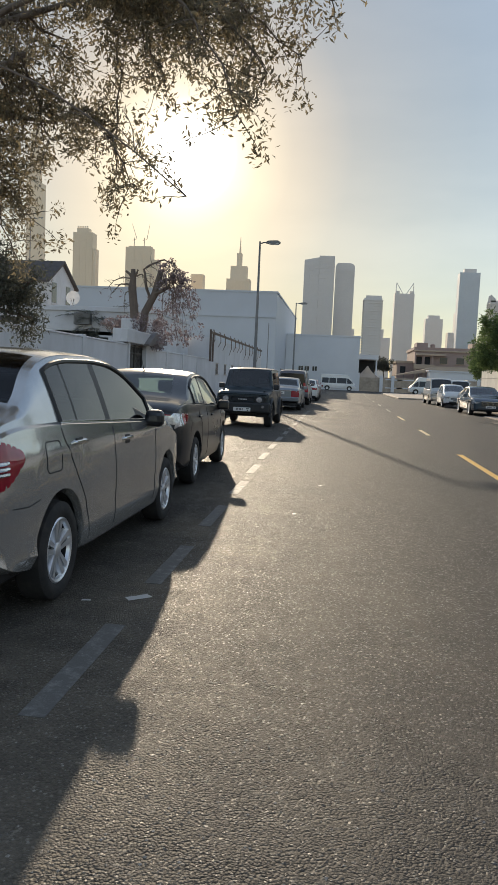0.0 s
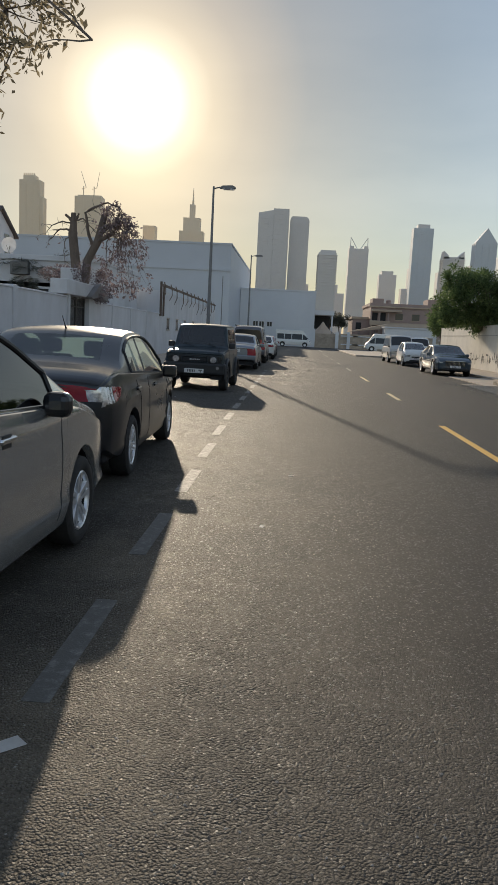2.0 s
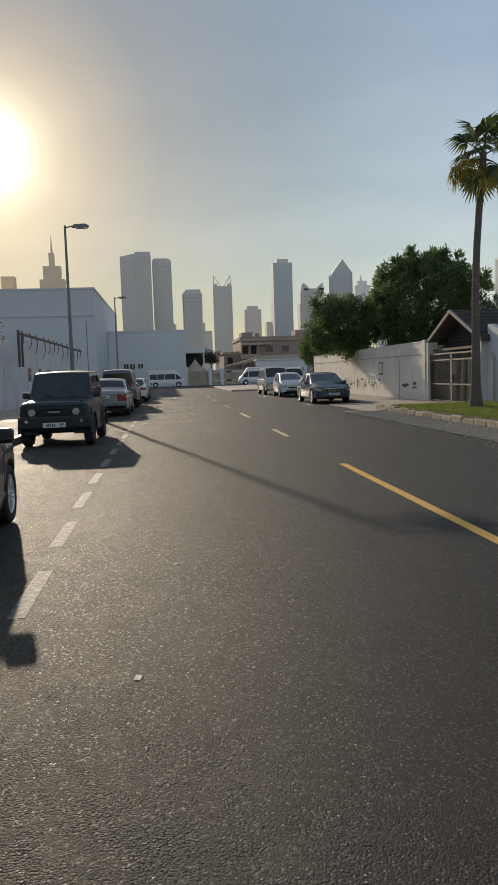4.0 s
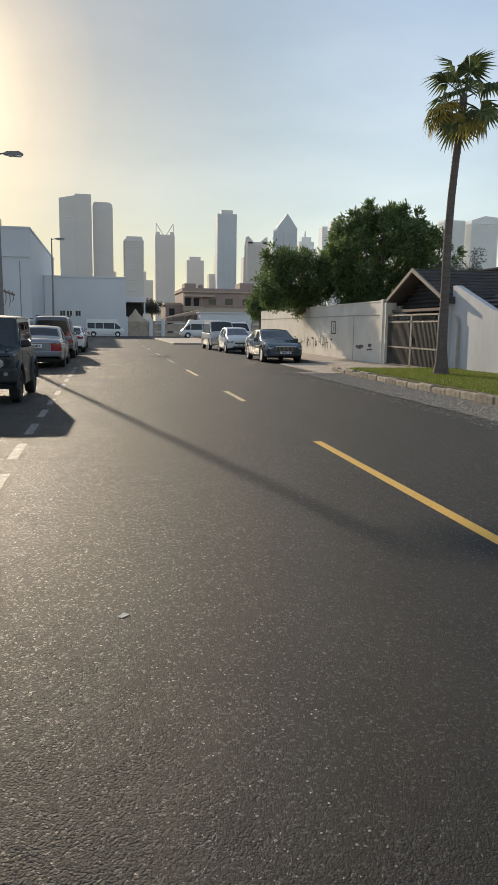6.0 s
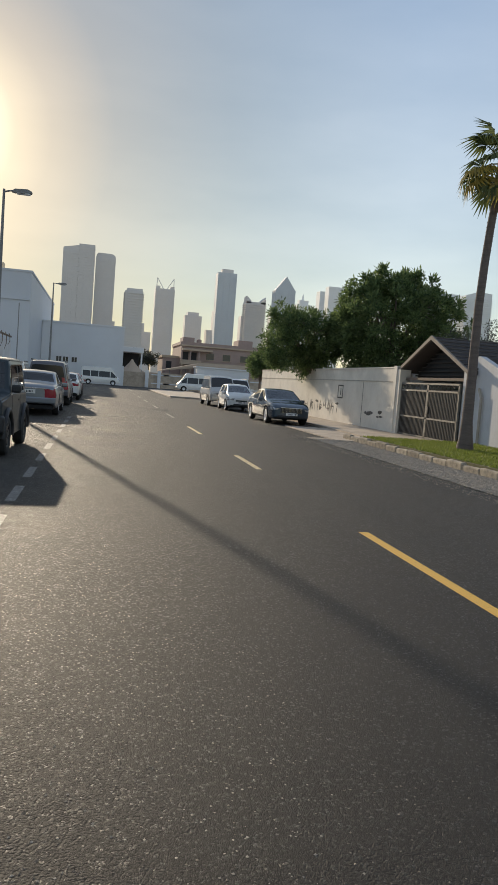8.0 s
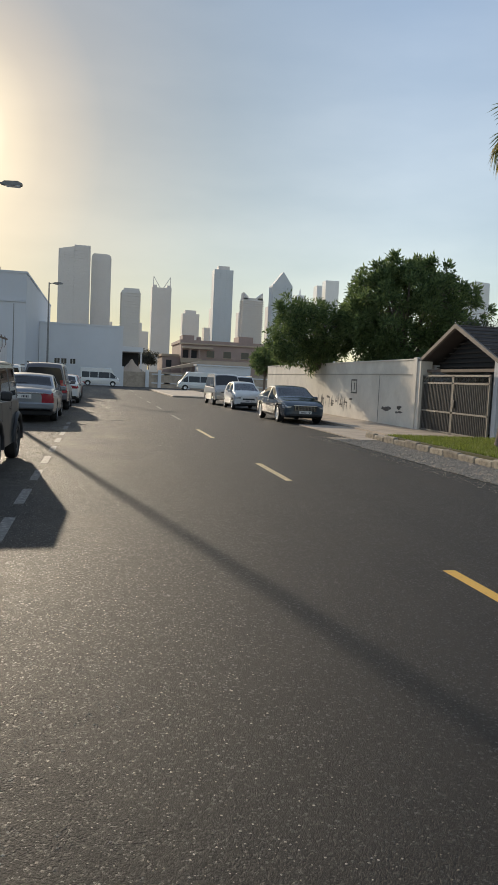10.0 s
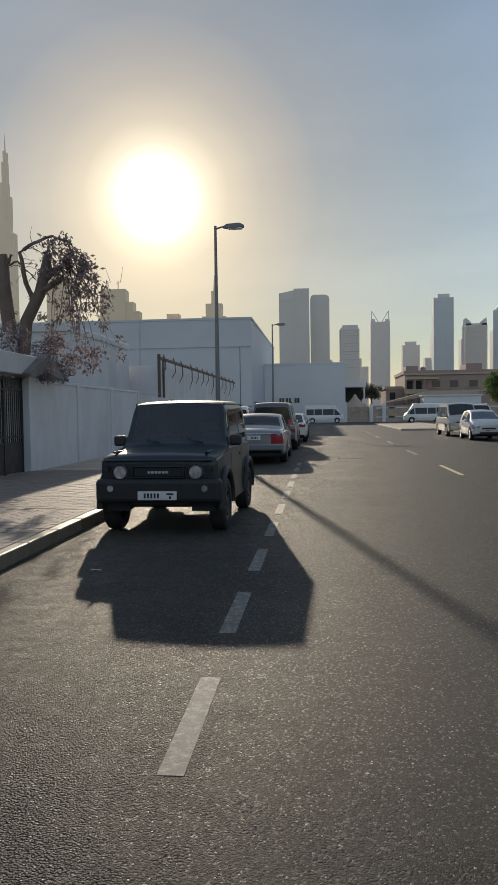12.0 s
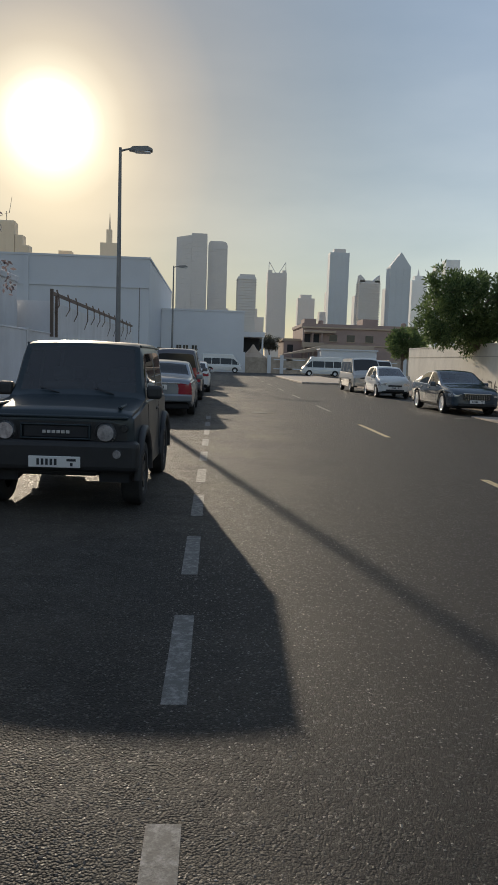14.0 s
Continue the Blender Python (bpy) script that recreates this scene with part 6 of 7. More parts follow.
def suv_cls(L, tail=(0.75, 1.35), inn=0.68):
    def cls(where, x, y, z):
        if where in ("rear", "side") and y < -L / 2 + 0.12 and tail[0] < z < tail[1] and (where == "side" or x > inn):
            return "tail_lamp"
        if where == "rear" and 1.12 < z < 1.75 and x < 0.74:
            return "rear_window"
        if where in ("front", "side") and y > L / 2 - 0.3 and 0.8 < z < 1.0 and (where == "side" or x > 0.5):
            return "head_lamp"
        if where == "front" and x < 0.5 and 0.65 < z < 1.0:
            return "grille"
        return None
    return cls


def suv(m, label, paint, L=5.1, W=1.98, H=1.93, glass=GLASS_DARK):
    e = L / 2
    P = dict(L=L, W=W, R=0.38, rim_r=0.23, yf=e - 1.0, yr=-e + 1.1, arch=0.45, spokes=6, tyre_w=0.25, paint=paint, glass=glass, soft=0.04, round=0.1, tumble=0.17, crown=0.03, bow=(0.1, 0.05), margin=0.10,
             top=((-e, H - 0.14), (-e + 0.12, H - 0.04), (-e + 0.6, H), (0.2, H), (0.5, H - 0.06), (1.1, 1.22), (1.25, 1.16), (e - 0.15, 1.05), (e, 0.95)),
             belt=((-e, 1.10), (1.1, 1.10), (e, 0.92)), low=((-e, 0.45), (-e + 0.4, 0.36), (e - 0.4, 0.36), (e, 0.44)), plan=((-e, 0.94), (-e + 0.6, 0.99), (0, 1.0), (e - 0.8, 0.98), (e, 0.9)),
             screen=(0.53, 1.09), side_glass=((-e + 0.35, -1.0), (-0.9, -0.05), (0.05, 0.85)), cabin=(-e + 0.3, 1.0), seats=(0.0, -1.0), floor=0.45, mirrors=((0.85, 1.15, 0.22),), mirror_paint=paint,
             rear_plate=(0.52, 0.13, 0.86), cls=suv_cls(L))
    t, info = car("suv", m, label, P)
    part("rear_bumper", rounded_box(-W / 2 + 0.06, W / 2 - 0.06, -e - 0.06, -e + 0.2, 0.45, 0.68, 0.04), paint, t)
    for s in (-1, 1):
        part("roof_rail", rounded_box(s * 0.72 - 0.02, s * 0.72 + 0.02, -e + 0.5, 0.1, H + 0.0, H + 0.06, 0.015), BLACK_TRIM, t)
    return t


suv(pose(-2.50, 43.95, 0), "large brown-grey sport utility vehicle with a dark rear window", PAINT_GREY)
white = dict(town)
white.update(L=4.5, W=1.8, yf=1.35, yr=-1.30, paint=PAINT_WHITE_CAR, glass=GLASS_TINT, trim=BLACK_TRIM, mirror_paint=PAINT_WHITE_CAR, mirrors=((0.75, 1.0, 0.18),),
             top=((-2.25, 0.95), (-2.1, 1.04), (-1.6, 1.08), (-0.95, 1.40), (-0.6, 1.45), (0.2, 1.46), (0.5, 1.40), (1.25, 1.0), (1.5, 0.95), (2.1, 0.83), (2.25, 0.70)), belt=((-2.25, 0.92), (1.2, 0.92), (2.25, 0.68)),
             low=((-2.25, 0.36), (-1.9, 0.25), (1.9, 0.25), (2.25, 0.34)), plan=((-2.25, 0.9), (-1.6, 0.98), (0, 1.0), (1.6, 0.98), (2.25, 0.87)), screen=(0.53, 1.22), back=(-1.55, -0.98), cls=sedan_cls(L=4.5))
car("sedan", pose(-2.15, 51.5, 0), "white saloon parked beyond the larger cars", white)
redcar = dict(white)
redcar.update(paint=PAINT_RED, mirror_paint=PAINT_RED)
car("sedan", pose(-2.2, 58.0, 0), "dark red saloon parked beyond a white one", redcar)
suv(pose(-5.4, 56, 0), "white sport utility vehicle parked on the footway", PAINT_WHITE_CAR, 4.9, 1.95, 1.9)

# right side: saloon, hatchback, van facing the camera
L4 = 4.99
kia = dict(L=L4, W=1.82, R=0.345, rim_r=0.245, yf=1.52, yr=-1.35, spokes=10, tyre_w=0.23, paint=PAINT_BRONZE, glass=GLASS_TINT, glass_front=GLASS_SCREEN, trim=CHROME, rim=ALLOY,
           top=((-2.495, 0.98), (-2.3, 1.05), (-1.75, 1.12), (-0.8, 1.42), (-0.2, 1.455), (0.25, 1.42), (1.15, 1.0), (1.35, 0.96), (2.2, 0.86), (2.495, 0.72)), belt=((-2.495, 0.95), (-1.2, 0.97), (1.1, 0.90), (2.495, 0.70)),
           low=((-2.495, 0.36), (-2.1, 0.24), (2.1, 0.22), (2.495, 0.28)), plan=((-2.495, 0.88), (-1.8, 0.97), (0, 1.0), (1.8, 0.98), (2.495, 0.86)), screen=(0.3, 1.13), back=(-1.7, -0.85), side_glass=((-1.25, -0.22), (-0.12, 0.85)),
           cabin=(-1.3, 1.1), seats=(-0.1, -1.0), mirrors=((0.72, 0.98, 0.19),), mirror_paint=PAINT_BRONZE, handles=((-0.85, 0.83), (0.1, 0.82)), front_plate=(0.5, 0.11, 0.45), seams=(((-0.2, 0.9), (-0.2, 0.3)), ((0.9, 0.88), (0.9, 0.3))),
           cls=sedan_cls(head_z=(0.60, 0.72), head_in=0.55, L=L4, grille=(0.50, 0.70, 0.50)))
t4, i4 = car("sedan", pose(7.63, 40.45, 0, 0, 0, 180 + 1.5), "bronze-grey fastback saloon with a wide grille", kia)
for k in range(15):
    x = -0.42 + 0.06 * k
    part("grille_bar", boxed(x - 0.0035, x + 0.0035, L4 / 2 - 0.02, L4 / 2 + 0.012, 0.50, 0.70), CHROME, t4)
part("grille_frame", rounded_box(-0.48, 0.48, L4 / 2 - 0.03, L4 / 2 + 0.008, 0.70, 0.73, 0.006), CHROME, t4)
part("lower_intake", rounded_box(-0.62, 0.62, L4 / 2 - 0.05, L4 / 2 + 0.006, 0.29, 0.39, 0.02), BLACK_TRIM, t4)
L5 = 3.85
yar = dict(L=L5, W=1.70, R=0.30, rim_r=0.20, yf=1.22, yr=-1.24, spokes=7, tyre_w=0.18, paint=PAINT_WHITE_CAR, glass=GLASS_TINT, glass_front=GLASS_SKY,
           top=((-1.925, 1.10), (-1.85, 1.25), (-1.45, 1.45), (-0.6, 1.52), (0.1, 1.50), (0.35, 1.44), (1.2, 1.02), (1.4, 0.98), (1.75, 0.88), (1.925, 0.74)), belt=((-1.925, 1.0), (1.1, 0.93), (1.925, 0.72)),
           low=((-1.925, 0.36), (-1.5, 0.24), (1.5, 0.24), (1.925, 0.30)), plan=((-1.925, 0.9), (-1.3, 0.98), (0, 1), (1.2, 0.98), (1.925, 0.85)), screen=(0.4, 1.18), back=(-1.84, -1.45), side_glass=((-1.15, -0.1), (0.0, 0.95)), cabin=(-1.2, 1.0), seats=(0, -0.8),
           mirrors=((0.78, 1.0, 0.18),), mirror_paint=PAINT_WHITE_CAR, handles=((-0.6, 0.86), (0.2, 0.85)), front_plate=(0.5, 0.11, 0.50), cls=sedan_cls(head_z=(0.60, 0.80), head_in=0.42, L=L5, grille=(0.56, 0.64, 0.35)))
t5, i5 = car("hatchback", pose(7.72, 51.3, 0, 0, 0, 180), "small white hatchback facing up the street", yar)
part("lower_intake", rounded_box(-0.45, 0.45, L5 / 2 - 0.05, L5 / 2 + 0.006, 0.30, 0.42, 0.02), BLACK_TRIM, t5)


def van_cls(L, paint_bump=False):
    def cls(where, x, y, z):
        if where in ("front", "side") and y > L / 2 - 0.28 and 0.82 < z < 1.08 and (where == "side" or x > 0.52):
            return "head_lamp"
        if where == "front" and x < 0.5 and 0.78 < z < 0.98:
            return "grille"
        if where == "rear" and 1.2 < z < 1.8 and x < 0.72:
            return "rear_window"
        if where in ("rear", "side") and y < -L / 2 + 0.1 and 0.9 < z < 1.5 and (where == "side" or x > 0.74):
            return "tail_lamp"
        return None
    return cls


def van(m, label, paint, L, W, H, nose, glass=GLASS_DARK, margin=0.2):
    e = L / 2
    P = dict(L=L, W=W, R=0.34, rim_r=0.20, yf=e - 0.95, yr=-e + 1.05, arch=0.40, spokes=8, tyre_w=0.21, paint=paint, glass=glass, soft=0.05, round=0.1, tumble=0.13, crown=0.05, bow=(0.14, 0.05), margin=margin, dark_pillars=margin < 0.3,
             top=((-e, H - 0.12), (-e + 0.15, H - 0.03), (-e + 0.6, H), (e - nose - 1.1, H), (e - nose - 0.8, H - 0.06), (e - nose, 1.20), (e - nose + 0.12, 1.14), (e - 0.12, 1.0), (e, 0.88)),
             belt=((-e, 1.12), (e - nose, 1.08), (e, 0.86)), low=((-e, 0.42), (-e + 0.4, 0.30), (e - 0.4, 0.30), (e, 0.38)), plan=((-e, 0.95), (-e + 0.5, 1.0), (e - 1.0, 0.99), (e, 0.9)),
             screen=(e - nose - 0.76, e - nose - 0.02), side_glass=((-e + 0.25, -e + 1.25), (-e + 1.33, -e + 2.35), (-e + 2.43, e - nose - 1.05), (e - nose - 0.97, e - nose - 0.12)), cabin=(-e + 0.3, e - nose - 0.2), seats=(e - nose - 1.2, 0.0), floor=0.42,
             mirrors=((e - nose - 0.25, 1.2, 0.2),), mirror_paint=paint, front_plate=(0.5, 0.11, 0.52), cls=van_cls(L))
    t, info = car("van", m, label, P, "van")
    part("front_bumper", rounded_box(-W / 2 + 0.12, W / 2 - 0.12, e - 0.15, e + 0.02, 0.36, 0.62, 0.04), paint, t)
    return t


van(pose(7.66, 57.7, 0, 0, 0, 180), "champagne silver people carrier van facing up the street", PAINT_VAN, 5.1, 1.92, 1.93, 0.75)
minibus = van(pose(-0.15, 112.5, 0, 0, 0, -90), "white minibus standing across the junction", PAINT_WHITE_CAR, 5.3, 1.9, 2.4, 0.35, margin=0.52)
other = copy_thing(minibus, pose(12.6, 108.5, 0, 0, 0, 90))
tagged(other, "white minibus beside the corner pavement")
suv(pose(10.2, 64.5, 0, 0, 0, 180), "white sport utility vehicle parked by the wall end", PAINT_WHITE_CAR, 4.9, 1.95, 1.9)

# ---- trees and plants ----


def limb(bm, start, direction, length, r0, r1, rng, bend=0.25, sag=0.0, steps=6, n=6):
    """A crooked tapering limb; returns its points."""
    p, d = Vector(start), Vector(direction).normalized()
    pts = [p.copy()]
    for k in range(steps):
        d = (d + Vector((rng.uniform(-bend, bend), rng.uniform(-bend, bend), rng.uniform(-bend, bend) - sag))).normalized()
        p = p + d * (length / steps)
        pts.append(p.copy())
    tube(bm, pts, [r0 + (r1 - r0) * k / steps for k in range(steps + 1)], n)
    return pts


def leafy_tree(name, base, label, trunk_h, r, limbs, clump_r, leaves, leaf, material, seed, spread=1.0, twig=2, droop=0.2, sag=0.0, up=0.6):
    """limbs: (direction, length) of the main limbs from the trunk's top."""
    rng = random.Random(seed)
    t = thing(name, pose(*base), label, "tree", "trees")
    bm = bmesh.new()
    pts = limb(bm, (0, 0, -0.2), (0, 0, 1), trunk_h + 0.2, r, r * 0.7, rng, 0.08, steps=6, n=9)
    part("trunk", bm, BARK, t, smooth=60)
    clumps = []
    top = pts[-1]
    for d, ln in limbs:
        bm = bmesh.new()
        q = limb(bm, top, d, ln, r * 0.55, r * 0.16, rng, 0.18, sag, 7, 6)
        for p in q[3:]:
            for k in range(twig):
                dd = Vector((rng.gauss(0, 1), rng.gauss(0, 1), rng.gauss(0, 0.7) + up * 0.3))
                w = limb(bm, p, dd, clump_r * rng.uniform(1.0, 2.2) * spread, r * 0.12, r * 0.03, rng, 0.25, sag, 4, 4)
                clumps.append((w[-1], clump_r * rng.uniform(0.6, 1.15)))
                clumps.append((w[2], clump_r * rng.uniform(0.4, 0.8)))
        part("limb", bm, BARK, t, smooth=60)
    leaf_cloud("crown", clumps, leaves, leaf[0], leaf[1], material, t, seed, droop)
    return t


# overhanging street tree near the start: trunk on the footway, limbs over the parked cars
r4 = random.Random(21)
street = thing("street_tree", pose(-5.4, 6.4, 0.1), "spreading street tree with small olive leaves over parked cars", "tree", "trees")
bm = bmesh.new()
tp = limb(bm, (0, 0, -0.3), (0.10, 0.02, 1), 3.7, 0.17, 0.12, r4, 0.05, steps=7, n=10)
part("trunk", bm, BARK, street, smooth=60)
clumps = []


def spray(bm, a, b, arch, r, rng, leafy=0.35, dens=4, cr=(0.07, 0.15)):
    """A thin arching branch from a to b with side twigs and leaf clumps towards its end."""
    a, b = Vector(a), Vector(b)
    pts = []
    for k in range(11):
        f = k / 10
        pts.append(a.lerp(b, f) + Vector((rng.gauss(0, 0.03), rng.gauss(0, 0.03), arch * math.sin(math.pi * f ** 0.8) + rng.gauss(0, 0.02))))
    tube(bm, pts, [r * (1 - 0.85 * k / 10) + 0.003 for k in range(11)], 6)
    out = []
    for k in range(int(leafy * 10), 11):
        for j in range(dens):
            d = Vector((rng.gauss(0, 1), rng.gauss(0, 0.8), rng.gauss(-0.25, 0.8)))
            w = limb(bm, pts[k], d, rng.uniform(0.15, 0.48), 0.006, 0.002, rng, 0.25, 0.06, 4, 3)
            out.append((w[-1], rng.uniform(*cr)))
            if rng.random() < 0.6:
                out.append((w[2], rng.uniform(*cr) * 0.8))
    return out


fork = tp[-1]
W0 = Vector((-5.4, 6.4, 0.1))
mains = []
for d, ln in (((1, 0.0, 0.42), 3.6), ((1, 0.3, 0.25), 2.6), ((1, 0.25, 0.75), 3.9), ((1, -0.1, 0.62), 2.6)):
    bm = bmesh.new()
    mains += limb(bm, fork, d, ln, 0.055, 0.016, r4, 0.09, 0.05, 8, 7)[3:]
    part("limb", bm, BARK, street, smooth=60)
for x, y, z, arch in ((-0.05, 6.4, 4.62, 0.5), (-0.35, 6.7, 4.3, 0.55), (-0.55, 6.1, 3.95, 0.6), (-0.66, 5.6, 3.42, 0.7), (-1.1, 6.2, 4.25, 0.5), (-1.75, 6.4, 3.12, 0.75), (-2.0, 6.8, 3.55, 0.6),
                      (-2.5, 6.3, 3.45, 0.5), (-2.5, 6.9, 4.3, 0.4), (-2.9, 6.6, 3.75, 0.4), (-1.6, 6.9, 4.5, 0.5), (-0.8, 7.0, 4.75, 0.5), (-3.2, 6.4, 3.4, 0.4), (-3.0, 7.0, 2.95, 0.4), (-3.2, 7.1, 3.2, 0.4), (-3.35, 7.4, 2.75, 0.4), (-0.9, 7.3, 5.3, 0.4), (-2.0, 7.1, 5.2, 0.3),
                      (-3.1, 7.0, 4.9, 0.3), (-1.5, 6.2, 3.95, 0.6), (-2.2, 6.4, 4.7, 0.4), (-1.2, 7.0, 4.6, 0.5), (-3.4, 6.9, 4.4, 0.3), (-6.5, 6.0, 5.2, 0.3), (-5.2, 7.6, 5.4, 0.3), (-5.5, 5.2, 5.2, 0.3), (-0.6, 6.3, 5.0, 0.5)):
    end = Vector((x, y, z)) - W0
    bm = bmesh.new()
    if x > -3.5:
        near = min(mains, key=lambda q: (q - end).length + r4.uniform(0, 0.8))
        clumps += spray(bm, near, end, arch * 0.45, 0.016, r4, 0.1, 4)
    else:
        clumps += spray(bm, fork, end, arch, 0.034, r4)
    part("branch", bm, BARK, street, smooth=60)
bm = bmesh.new()
clumps += [(c, r * 0.6) for c, r in spray(bm, fork, Vector((-1.03, 5.3, 2.78)) - W0, 0.9, 0.014, r4, 0.8, 2)]
part("branch", bm, BARK, street, smooth=60)
leaf_cloud("crown", clumps, 56000, 0.052, 0.017, LEAF_NEAR, street, 11, 0.15)

# small dark round tree on the footway
leafy_tree("small_street_tree", (-4.75, 10.2, 0.1), "small dense grey-green tree on the footway", 2.15, 0.075,
           (((0.8, 0.1, 0.35), 0.9), ((-0.8, 0.2, 0.45), 0.9), ((0.1, 0.8, 0.5), 0.8), ((0.2, -0.8, 0.4), 0.8), ((0, 0, 1), 0.75), ((0.9, -0.4, 0.1), 0.8)), 0.24, 8500, (0.065, 0.022), LEAF_GREY, 31, 0.8, 2)


def feather_frond(length, seed, droop, n=56):
    """A date palm frond: arching rib with two rows of leaflets, out along +x."""
    rng = random.Random(seed)
    bm = bmesh.new()
    pts = []
    for k in range(13):
        f = k / 12
        pts.append(Vector((length * f * (1 - 0.18 * f * droop), 0, length * (0.35 * f - (0.35 + 0.45 * droop) * f * f))))
    tube(bm, pts, [0.022 * (1 - 0.85 * k / 12) for k in range(13)], 5)
    for k in range(n):
        f = 0.14 + 0.85 * k / n
        i = min(int(f * 12), 11)
        p = pts[i].lerp(pts[i + 1], f * 12 - i)
        d = (pts[i + 1] - pts[i]).normalized()
        ln = 0.42 * math.sin(math.pi * (0.12 + 0.8 * f)) + 0.05
        for s in (-1, 1):
            a = (d * 0.75 + Vector((0, s, 0)) * 0.8 + Vector((0, 0, rng.uniform(-0.35, 0.25)))).normalized()
            w = d * 0.014
            bm.faces.new([bm.verts.new(q) for q in (p - w, p + a * ln * 0.5 - w * 0.8 + Vector((0, 0, 0.01)), p + a * ln, p + a * ln * 0.5 + w * 0.8)])
    return bm


def date_palm(base, label, h, count, flen, seed, material, trunk_r=0.16):
    rng = random.Random(seed)
    t = thing("date_palm", pose(*base), label, "palm", "trees")
    bm = bmesh.new()
    limb(bm, (0, 0, -0.2), (0, 0, 1), h + 0.2, trunk_r, trunk_r * 0.9, rng, 0.03, steps=8, n=10)
    part("trunk", bm, BARK_PALM, t, smooth=60)
    kinds = [part("frond", feather_frond(flen, seed + k, 0.7 + 0.35 * k), material, t) for k in range(3)]
    for k in range(count):
        m = pose(0, 0, h, 0, 0, 137.5 * k) @ pose(0, 0, 0, 0, -58 + 75 * k / count + rng.uniform(-8, 8), 0)
        if k < 3:
            kinds[k].matrix_local = m
        else:
            share("frond", kinds[k % 3], t, m)
    return t


date_palm((-6.1, 9.4, 0.1), "date palm with drooping grey-green feather fronds", 3.9, 26, 2.1, 40, LEAF_GREY, 0.2)
date_palm((-12.4, 37.0, 0), "dusty date palm rising behind the boundary wall", 3.6, 30, 2.3, 50, LEAF_GREY, 0.2)

# hard-pruned pair of trunks behind the gate; one keeps a long arching branch with dry leaves
r5 = random.Random(8)
pruned = thing("pruned_tree", pose(-8.3, 30.3, 0), "hard-pruned bare tree with hanging dry leaves", "tree", "trees")
for path, radii in ((((0.05, 0, -0.2), (-0.05, 0, 2.2), (-0.2, 0, 3.9), (-0.36, 0.05, 4.95), (-0.30, 0.05, 5.35), (-0.32, 0.05, 5.7)), (0.20, 0.19, 0.18, 0.17, 0.12, 0.09)),
                    (((0.1, 0.05, 1.6), (0.15, 0.0, 3.0), (0.24, 0.0, 3.95), (0.62, 0.05, 4.7), (0.76, 0.05, 5.25), (0.86, 0.05, 5.68)), (0.16, 0.17, 0.16, 0.15, 0.13, 0.11))):
    bm = bmesh.new()
    tube(bm, [(x + r5.uniform(-0.02, 0.02), y, z) for x, y, z in path], radii, 9)
    part("trunk", bm, BARK, pruned, smooth=60)
for path, r in ((((0.72, 0.05, 5.0), (0.95, 0.1, 5.22), (1.12, 0.1, 5.36)), 0.10), (((0.62, 0, 4.7), (0.9, -0.1, 4.8), (1.25, -0.15, 4.98)), 0.09), (((-0.34, 0.05, 5.3), (-0.46, 0, 5.5), (-0.62, 0, 5.62)), 0.06), (((-0.34, 0.05, 5.3), (-0.16, 0, 5.55), (-0.1, 0, 5.68)), 0.06)):
    part("cut_stub", tubed(path, (r, r * 0.9, r * 0.75), 8), BARK, pruned, "sawn-off branch stub")
clumps = []
for path, r in ((((0.45, 0, 4.45), (0.25, -0.1, 5.15), (0.2, -0.15, 5.68), (0.5, -0.1, 5.92), (0.98, 0.0, 6.12), (1.4, 0.1, 5.98), (1.75, 0.15, 5.5)), 0.07),
                (((-0.36, 0.05, 4.95), (-0.6, 0.1, 5.12), (-0.95, 0.1, 5.05), (-1.2, 0.1, 4.7)), 0.05), (((-0.36, 0.05, 5.3), (-0.7, -0.1, 5.35), (-1.1, -0.1, 5.2), (-1.35, -0.1, 4.85)), 0.035),
                (((-0.25, 0, 5.4), (0.05, 0, 5.5), (0.3, 0, 5.25), (0.55, 0, 5.0)), 0.035), (((-0.3, 0, 4.9), (-0.62, 0.1, 4.75), (-0.7, 0.1, 4.3), (-0.66, 0.1, 3.9)), 0.03)):
    bm = bmesh.new()
    pts = [Vector(p) for p in path]
    fine = [pts[i].lerp(pts[i + 1], f) + Vector((r5.gauss(0, 0.012), r5.gauss(0, 0.012), r5.gauss(0, 0.012))) for i in range(len(pts) - 1) for f in (0, 0.33, 0.67)] + [pts[-1]]
    tube(bm, fine, [r * (1 - 0.8 * k / (len(fine) - 1)) for k in range(len(fine))], 6)
    for p in fine[3:]:
        w = limb(bm, p, (r5.gauss(0.2, 0.8), r5.gauss(0, 0.6), r5.gauss(0.1, 0.5)), r5.uniform(0.3, 0.7), 0.012, 0.003, r5, 0.25, 0.15, 6, 4)
        if r5.random() < 0.35:
            clumps.append((w[-1], 0.07))
    part("branch", bm, BARK, pruned, smooth=60)
